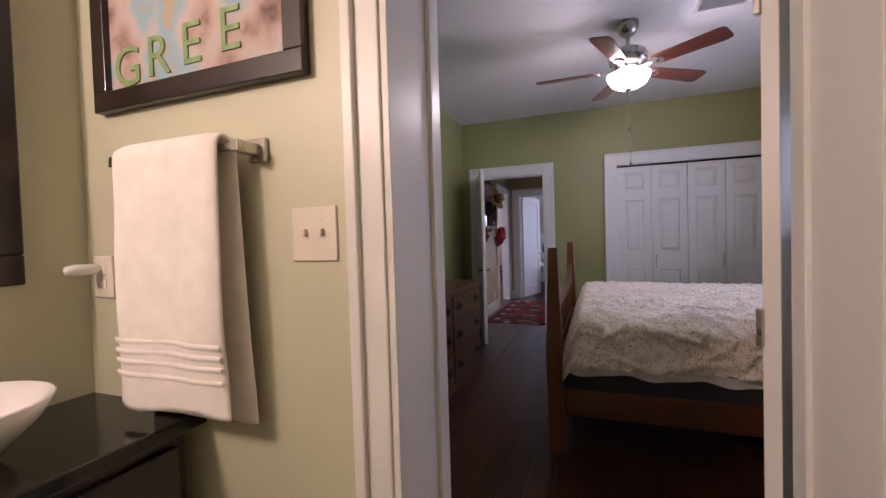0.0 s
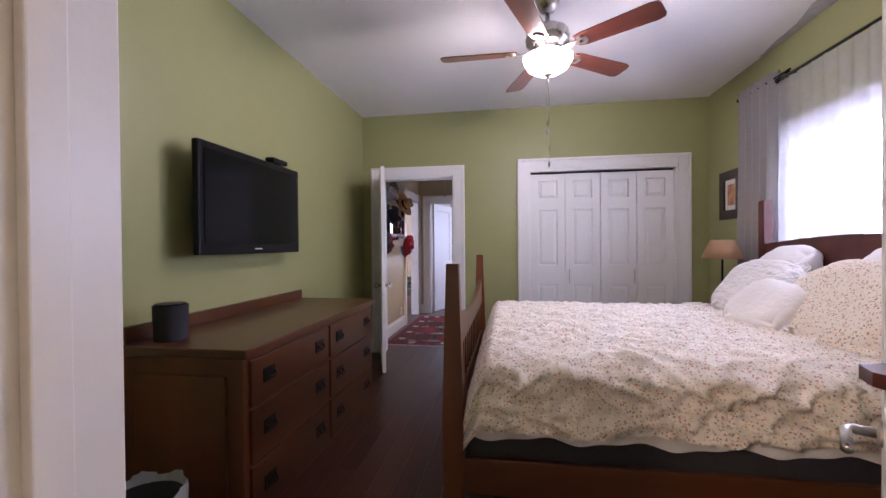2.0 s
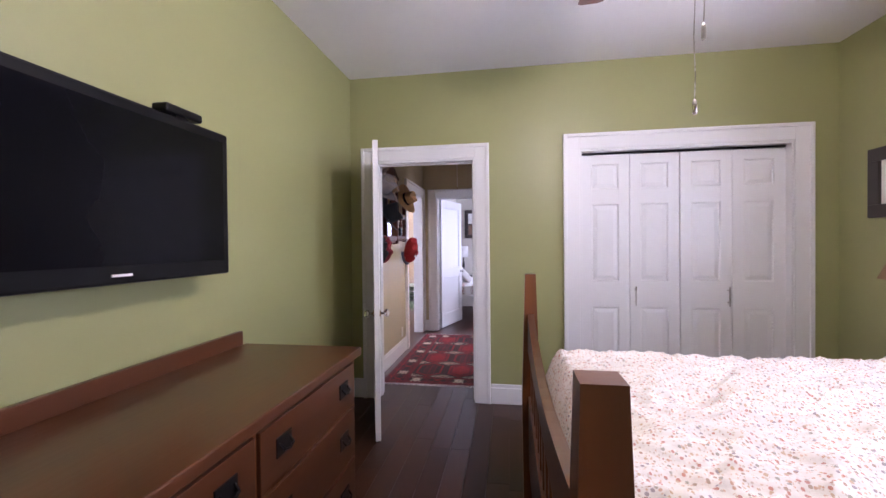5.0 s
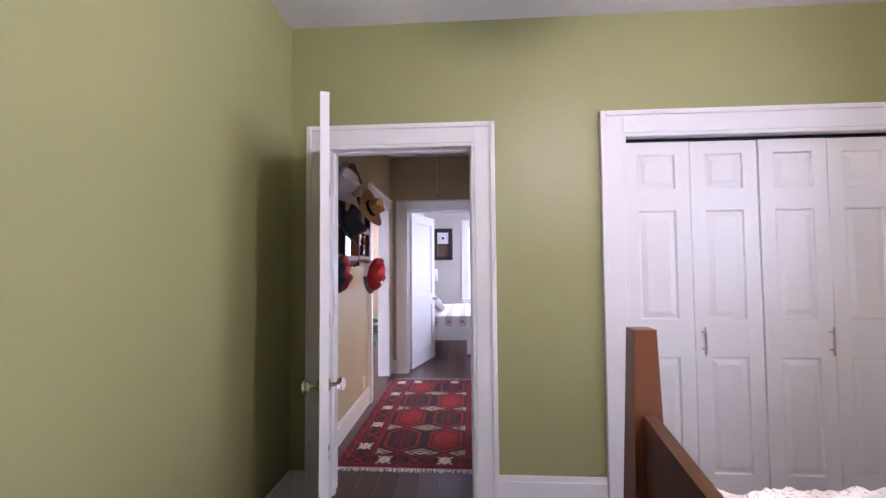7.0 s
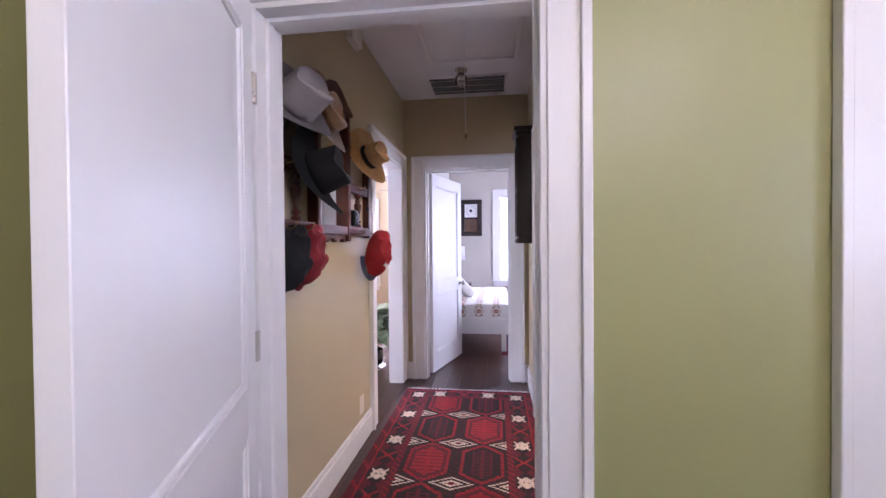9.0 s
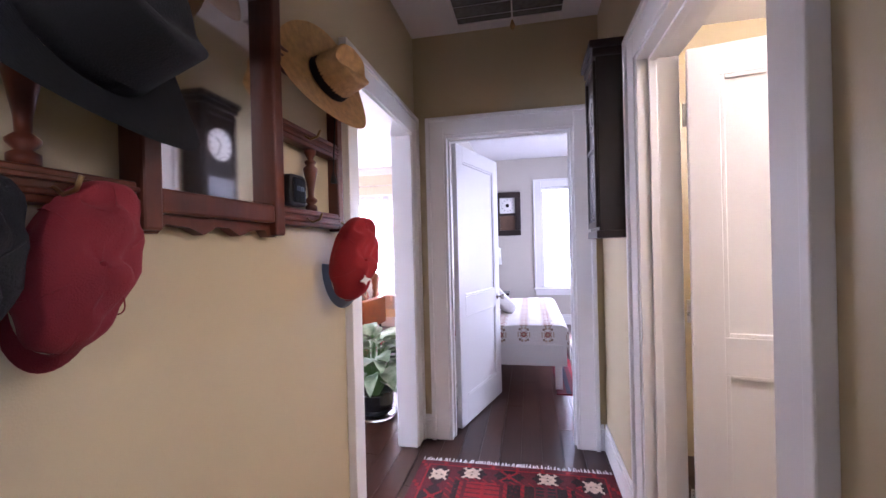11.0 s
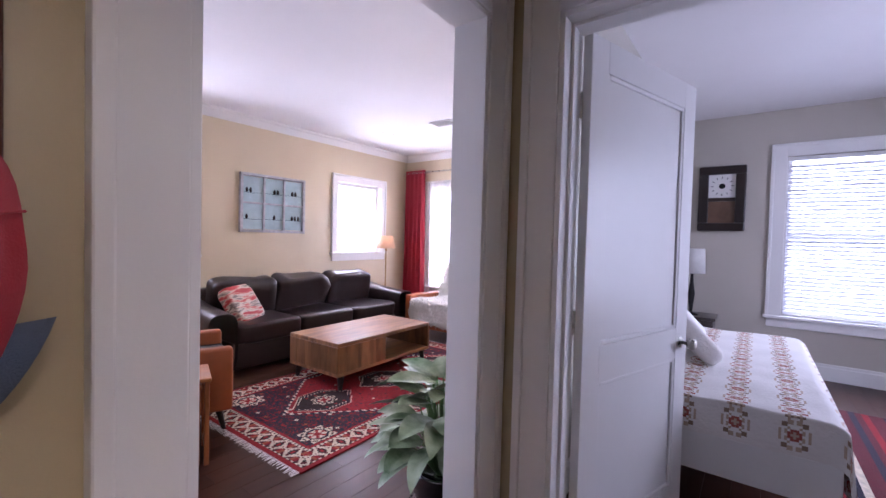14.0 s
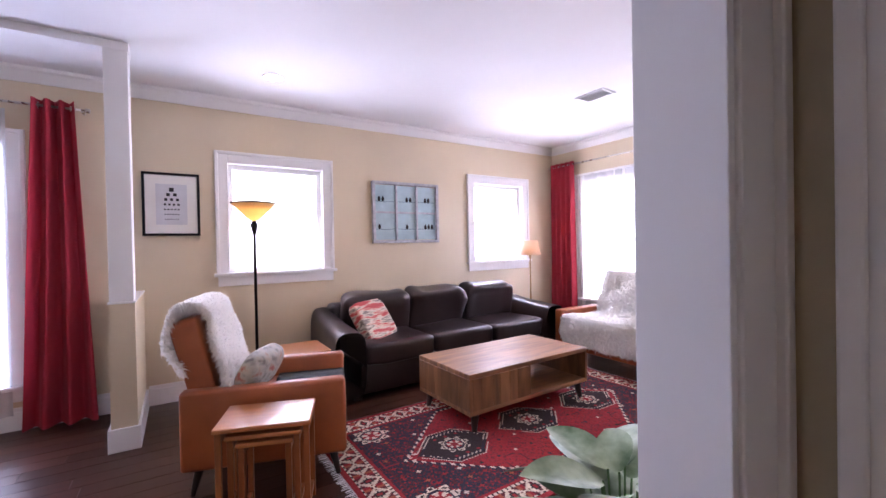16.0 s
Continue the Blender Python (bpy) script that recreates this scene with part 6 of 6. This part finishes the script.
bp = thing("bird_window_art", (LX0, 10.387, 1.673), 90, label="old window frame with six panes and bird silhouettes", category="wall art")
FADED = mat("weathered_grey_paint", (0.42, 0.42, 0.45), 0.7, var=0.2, scale=18, bump=0.2, bscale=80)
PALEBLUE = mat("pale_blue_glass_paint", (0.40, 0.53, 0.56), 0.25, var=0.08, scale=9)
w, h, fw = 0.842, 0.685, 0.032
for r in ((-w / 2, w / 2, h / 2 - fw, h / 2), (-w / 2, w / 2, -h / 2, -h / 2 + fw), (-w / 2, -w / 2 + fw, -h / 2 + fw, h / 2 - fw), (w / 2 - fw, w / 2, -h / 2 + fw, h / 2 - fw)):
    part("frame", boxes((r[0], r[1], -0.045, 0, r[2], r[3]), bevel=0.003), FADED, bp)
for x in (-0.13, 0.13):
    part("muntin", boxes((x - 0.010, x + 0.010, -0.038, -0.004, -h / 2 + fw, h / 2 - fw)), FADED, bp)
part("muntin", boxes((-w / 2 + fw, w / 2 - fw, -0.037, -0.004, -0.010, 0.010)), FADED, bp)
BIRD = mat("black_bird_paint", (0.01, 0.01, 0.01), 0.6)
for ci, x in enumerate((-0.262, 0.0, 0.262)):
    for cj, z in enumerate((0.155, -0.155)):
        part("pane", boxes((x - 0.13, x + 0.13, -0.012, -0.006, z - 0.15, z + 0.15)), PALEBLUE, bp)
        part("wire", tube([(x - 0.115, -0.0145, z - 0.03), (x, -0.0145, z - 0.038 + 0.006 * ci), (x + 0.115, -0.0145, z - 0.03)], 0.002, 5), BIRD, bp)
        for k in range((2, 1, 2, 1, 2, 3)[ci * 2 + cj]):
            bx = x + (-0.05, 0.03, 0.01)[ci] + (k - 0.5) * 0.045
            part("bird", lathe([(0.004, -0.03), (0.013, -0.018), (0.016, 0.0), (0.012, 0.012), (0.010, 0.022), (0.0001, 0.032)], 10, (bx, -0.0155, z - 0.005)), BIRD, bp, "small painted bird", True)

ec = framed("eye_chart_print", pose(LX0, 8.138, 1.688, 0, 0, 90), 0.415, 0.535, 0.020, "black framed eye chart print with white mount", BLACK, MOUNT, mat("grey_chart_paper", (0.58, 0.58, 0.60), 0.8, var=0.06, scale=6), 0.075)
for k, (n, sz) in enumerate(((1, 0.034), (2, 0.026), (3, 0.022), (4, 0.017), (5, 0.013), (6, 0.010), (7, 0.008))):
    z = 0.125 - 0.042 * k
    for q in range(n):
        x = (q - (n - 1) / 2) * sz * 1.9
        part("chart_mark", boxes((x - sz / 2, x + sz / 2, -0.0165, -0.0150, z - sz / 2, z + sz / 2)), BIRD, ec)

# half wall, column, beam and crown
hw = thing("half_wall", label="cream half wall with white column beside living room", category="half wall", kind="structure")
part("body", boxes((-4.75, -3.90, 7.79, 7.93, 0, 0.955)), CREAM, hw)
part("cap", boxes((-4.75, -3.895, 7.785, 7.935, 0.955, 0.968), bevel=0.002), WHITE, hw)
part("column", boxes((-4.045, -3.905, 7.795, 7.925, 0.968, 2.605), bevel=0.004), WHITE, hw, "white painted square column")
part("baseboard", boxes((-4.72, -3.882, 7.772, 7.948, 0, 0.15), bevel=0.004), WHITE, hw)
flat("beam", boxes((-4.045, -3.905, 3.4, 7.93, 2.605, 2.66), bevel=0.003), CEIL, "shallow white ceiling beam running back from the column", "beam")


def crown(name, axis, face, sign, a, b, top):
    prof = [(0, -0.10), (0.012, -0.10), (0.02, -0.085), (0.055, -0.035), (0.075, -0.022), (0.08, 0), (0, 0)]
    bm = bmesh.new()
    pa, pb = [], []
    for o, z in prof:
        c = face + sign * o
        pa.append(bm.verts.new((c, a, top + z) if axis == "x" else (a, c, top + z)))
        pb.append(bm.verts.new((c, b, top + z) if axis == "x" else (b, c, top + z)))
    n = len(pa)
    for i in range(n):
        bm.faces.new((pa[i], pa[(i + 1) % n], pb[(i + 1) % n], pb[i]))
    bm.faces.new(pa), bm.faces.new(pb)
    bmesh.ops.recalc_face_normals(bm, faces=bm.faces)
    return flat(name, bm, WHITE, "white crown moulding", "trim")


crown("trim_24", "x", LX0, 1, 3.4, 12.80, LZ - 0.001)
crown("trim_25", "y", LY1, -1, LX0, LX1, LZ - 0.0015)

CANGLOW = glow("lit_can_lens", (1.0, 0.93, 0.82), 12.0)
for x, y in ((-4.015, 8.845), (-3.95, 11.51)):
    cl = thing("recessed_light", (x, y, LZ), label="lit recessed ceiling light with white trim", category="ceiling light", group="recessed lights")
    part("trim_ring", lathe([(0.085, 0), (0.085, -0.005), (0.066, -0.006), (0.066, 0)], 28), WHITE, cl, "", True)
    part("lens", lathe([(0.066, -0.003), (0.0001, -0.003)], 28), CANGLOW, cl, "glowing lens")
vent("ceiling_vent", (-2.98, 11.46, LZ), 0.30, 0.20, 9, "white slatted air vent in the living room ceiling")

# plant
LEAFG = mat("variegated_leaf", (0.028, 0.12, 0.018), 0.42, var=0.3, scale=8, bump=0.06, bscale=60, col2=(0.46, 0.56, 0.38))
STEM = mat("green_stem", (0.08, 0.18, 0.05), 0.5, var=0.2)
GLAZE = mat("dark_glazed_pot", (0.015, 0.017, 0.020), 0.12, var=0.3, scale=6, coat=0.5)
plant = thing("potted_plant", (-1.22, 9.22, 0), label="variegated broad-leaved plant in dark glazed pot", category="plant")
part("saucer", lathe([(0.10, 0), (0.15, 0.006), (0.165, 0.025), (0.158, 0.025), (0.10, 0.012)], 28), clear("clear_saucer", 0.05), plant, "", True)
part("pot", lathe([(0.085, 0.012), (0.13, 0.06), (0.145, 0.13), (0.135, 0.185), (0.142, 0.20), (0.130, 0.20), (0.12, 0.17), (0.0001, 0.165)], 32), GLAZE, plant, "", True)
rp2 = random.Random(21)
for k in range(84):
    th = k * 2.399 + rp2.uniform(-0.3, 0.3)
    tier = k / 84
    rise = 0.12 + 0.45 * (1 - tier) + rp2.uniform(-0.04, 0.05)
    reach = 0.08 + 0.22 * tier ** 0.7 + rp2.uniform(-0.02, 0.03)
    base = Vector((0.03 * math.cos(th), 0.03 * math.sin(th), 0.17))
    top = Vector((reach * 0.55 * math.cos(th), reach * 0.55 * math.sin(th), 0.17 + rise * 0.8))
    stem = part("stem", tube([base, base.lerp(top, 0.5) + Vector((0, 0, 0.03)), top], 0.004, 5, None, 0.003), STEM, plant)
    ln, wd = rp2.uniform(0.20, 0.29), rp2.uniform(0.048, 0.068)
    droop = rp2.uniform(0.5, 1.1) * (0.5 + tier)
    tw = rp2.uniform(-0.5, 0.5)

    def leafp(u, v, ln=ln, wd=wd, droop=droop, th=th, top=top, tw=tw):
        s = u
        half = wd * (math.sin(math.pi * min(1, s * 0.98 + 0.02) ** 0.8) ** 0.8)
        r = ln * math.sin(min(1.5, droop) * s) / max(0.5, min(1.5, droop)) if droop > 0.1 else ln * s
        z = 0.10 * s - ln * droop * 0.55 * s * s
        o = (v - 0.5) * 2 * half
        zz = z + 0.25 * abs(o) - 0.1 * half + o * tw
        d, q = Vector((math.cos(th), math.sin(th), 0)), Vector((-math.sin(th), math.cos(th), 0))
        return top + d * r + q * o + Vector((0, 0, zz))
    part("leaf", sheet(10, 4, leafp), LEAFG, plant, "", True)

# ---- guest room ----
QUILT_W, QUILT_R, QUILT_T, QUILT_G = mat("white_quilt", (0.76, 0.73, 0.71), 0.9, var=0.04, scale=5, bump=0.3, bscale=60, dist=0.004), mat("quilt_red", (0.36, 0.10, 0.08), 0.9, var=0.15), mat("quilt_tan", (0.50, 0.38, 0.29), 0.9, var=0.15), mat("quilt_brown", (0.26, 0.18, 0.13), 0.9, var=0.15)
gb = thing("guest_bed", label="low white-framed single bed in the guest room", category="bed")
part("footboard", boxes((-0.74, 0.29, 9.94, 9.975, 0.23, 0.42), bevel=0.004), WHITE, gb)
part("side_rail", boxes((0.26, 0.29, 9.975, 11.95, 0.23, 0.40), bevel=0.004), WHITE, gb)
part("slat_base", boxes((-0.74, 0.26, 9.975, 11.95, 0.28, 0.36)), WHITE, gb)
for x in (-0.70, 0.22):
    for y in (10.02, 11.88):
        part("leg", boxes((x - 0.03, x + 0.03, y - 0.03, y + 0.03, 0, 0.28)), WHITE, gb)
tagged(part("mattress", cushion(1.0, 1.94, 0.20, (-0.24, 10.96, 0.47), 0.12, 8), LINEN, None, "", True), "white mattress on the guest bed", "mattress")


def quilt(u, v):
    s = u * 1.34
    run = v * 2.17
    y = 9.945 + max(0.0, run - 0.17)
    foot = max(0.0, 0.17 - run) / 0.17
    z = 0.59 + 0.010 * noise.noise(Vector((s * 5, y * 5, 0)))
    if s < 1.04:
        x = -0.735 + s
        z -= 0.03 * max(0, (s - 0.98) / 0.06) ** 2
    else:
        k = (s - 1.04) / 0.30
        x, z = 0.305 + 0.02 * k + 0.014 * math.sin(y * 16) * k, 0.56 - 0.30 * k
    return (x, y - 0.012 * foot, z - 0.17 * foot)


bm = sheet(134, 216, quilt)
bm.faces.ensure_lookup_table()
for i in range(134):
    for j in range(216):
        f = bm.faces[i * 216 + j]
        a, b = ((i + 8) % 21 - 10) * 1.3, (j % 17 - 8) * 1.35
        r = math.hypot(a, b * 0.9)
        mi = 0
        aa, ab = abs(a), abs(b)
        if aa < 8:
            if r < 1.5:
                mi = 2
            elif r < 3.2:
                mi = 1
            elif 4.0 < r < 5.0 and aa > 1:
                mi = 2
            elif math.hypot(aa - 5, ab - 6) < 1.5:
                mi = 1 if (j // 17) % 2 else 3
            elif math.hypot(aa - 2, ab - 8) < 1.6:
                mi = 2
            elif aa < 4 and ab > 9.5:
                mi = 3 if (i + j) % 2 else 2
            elif abs(aa - 6.5) < 0.6 and ab < 3:
                mi = 2
        if j < 2:
            mi = 0
        f.material_index = mi
tagged(part("quilt", bm, (QUILT_W, QUILT_R, QUILT_T, QUILT_G), None, "", True), "white quilt with rows of red and tan motifs", "quilt")
for k, (x, y, rz, m_) in enumerate(((-0.36, 10.72, 20, QUILT_W), (-0.48, 11.20, 0, LINEN))):
    gp = thing("guest_pillow", label="white pillow with red motif leaning on the wall", category="pillow", group="guest bed pillows")
    gp.matrix_basis = pose(x, y, 0.745, 0, 46, rz)
    part("cover", cushion(0.38, 0.42, 0.13, (0, 0, 0), 0.30, 12, 0.01, k, pinch=0.5), m_, gp, "", True)
    part("motif", lathe([(0.06, 0.058), (0.055, 0.064), (0.0001, 0.066)], 16, (0.0, 0.0, 0)), QUILT_R, gp, "red round motif")
ns = thing("nightstand", (-0.55, 12.75, 0), label="small dark nightstand beside the guest bed", category="nightstand")
part("top", boxes((-0.22, 0.22, -0.2, 0.2, 0.55, 0.58), bevel=0.004), DARKWOOD, ns)
part("body", boxes((-0.2, 0.2, -0.18, 0.18, 0.12, 0.55), bevel=0.003), DARKWOOD, ns)
for x in (-0.17, 0.17):
    for y in (-0.15, 0.15):
        part("leg", boxes((x - 0.02, x + 0.02, y - 0.02, y + 0.02, 0, 0.12)), DARKWOOD, ns)
tl = thing("table_lamp", (-0.56, 12.7, 0.58), label="table lamp with white drum shade", category="table lamp")
part("base", lathe([(0.07, 0), (0.07, 0.015), (0.015, 0.03), (0.022, 0.12), (0.032, 0.22), (0.015, 0.36), (0.012, 0.45)], 20), IRON, tl, "", True)
part("shade", lathe([(0.12, 0.44), (0.11, 0.70), (0.108, 0.70), (0.118, 0.44)], 28), sheer("white_lampshade", (0.78, 0.77, 0.75), 0.4), tl, "white drum shade", True)
gc = thing("wall_clock", (-0.356, GY1, 1.84), label="dark framed wall clock with pale dial and pendulum window", category="clock")
for r in ((-0.22, 0.22, 0.27, 0.36), (-0.22, 0.22, -0.36, -0.27), (-0.22, -0.125, -0.27, 0.27), (0.125, 0.22, -0.27, 0.27)):
    part("frame", boxes((r[0], r[1], -0.07, 0, r[2], r[3]), bevel=0.012), DARKWOOD, gc)
part("dial", boxes((-0.125, 0.125, -0.03, -0.01, 0.01, 0.27)), PORCELAIN, gc, "pale square dial")
part("dial_centre", lathe([(0.03, -0.034), (0.03, -0.03)], 20, (0, 0, 0.14), "y"), IRON, gc)
for k in range(12):
    a = math.pi * k / 6
    part("hour_mark", boxes((-0.004, 0.004, -0.0325, -0.0302, 0.085, 0.105)), IRON, gc, "", False, pose(0, 0, 0.14, 0, 30 * k, 0))
part("pendulum_panel", boxes((-0.125, 0.125, -0.03, -0.01, -0.27, -0.03)), mat("brown_clock_panel", (0.12, 0.065, 0.04), 0.3, var=0.3), gc, "brown glazed pendulum panel")
part("rail", boxes((-0.125, 0.125, -0.05, -0.005, -0.03, 0.01)), DARKWOOD, gc)

bl = thing("window_blind", (0, 0, 0), label="white slatted blind in the guest window", category="blind")
SLAT = sheer("white_blind_slat", (0.78, 0.79, 0.83), 0.10)
part("headrail", boxes((0.21, 1.19, 13.215, 13.255, 2.215, 2.255), bevel=0.003), WHITE, bl)
for k in range(38):
    z = 0.64 + k * 0.041
    bm = boxes((0.215, 1.185, -0.021, 0.021, -0.001, 0.001))
    ob = part("slat", bm, SLAT, bl, "", False, pose(0, 13.237, z, 52, 0, 0))
for x in (0.36, 1.04):
    part("cord", boxes((x - 0.002, x + 0.002, 13.213, 13.215, 0.63, 2.22)), LINEN, bl)
part("bottom_rail", boxes((0.215, 1.185, 13.22, 13.25, 0.60, 0.618), bevel=0.003), WHITE, bl)

# ---- floorboards ----
rf = random.Random(9)
floor_ob = bpy.data.objects["floor"]
lengths = (0.9, 1.2, 1.5, 1.8)
PW = 0.127
shared = {}
for ln in lengths:
    bm = bmesh.new()
    box(bm, -PW / 2 + 0.0012, PW / 2 - 0.0012, -ln / 2 + 0.001, ln / 2 - 0.001, -0.012, 0.0)
    me = bpy.data.meshes.new("plank")
    bm.to_mesh(me)
    bm.free()
    me.materials.append(FLOOR)
    shared[ln] = me
rest = bmesh.new()
count = 0
for col in range(int(8.4 / PW)):
    x = -5.3 + PW * (col + 0.5)
    y = -1.5 - rf.uniform(0, 1.2)
    while y < 13.4:
        ln = rf.choice(lengths)
        yc = y + ln / 2
        y += ln
        inside = (-1.0 < x < 1.4 and 4.4 < yc < 9.6) or (-4.8 < x < -0.9 and 7.2 < yc < 9.3)
        if inside and count < 300:
            ob = new("plank", shared[ln])
            ob.parent = floor_ob
            ob.matrix_basis = pose(x, yc, rf.uniform(-0.0004, 0.0003))
            count += 1
        else:
            box(rest, x - PW / 2 + 0.0012, x + PW / 2 - 0.0012, yc - ln / 2 + 0.001, yc + ln / 2 - 0.001, -0.0115, -0.0002)
pr = part("planks", rest, FLOOR, floor_ob)
tagged(pr, "dark stained floorboards", "", "", "stuff")
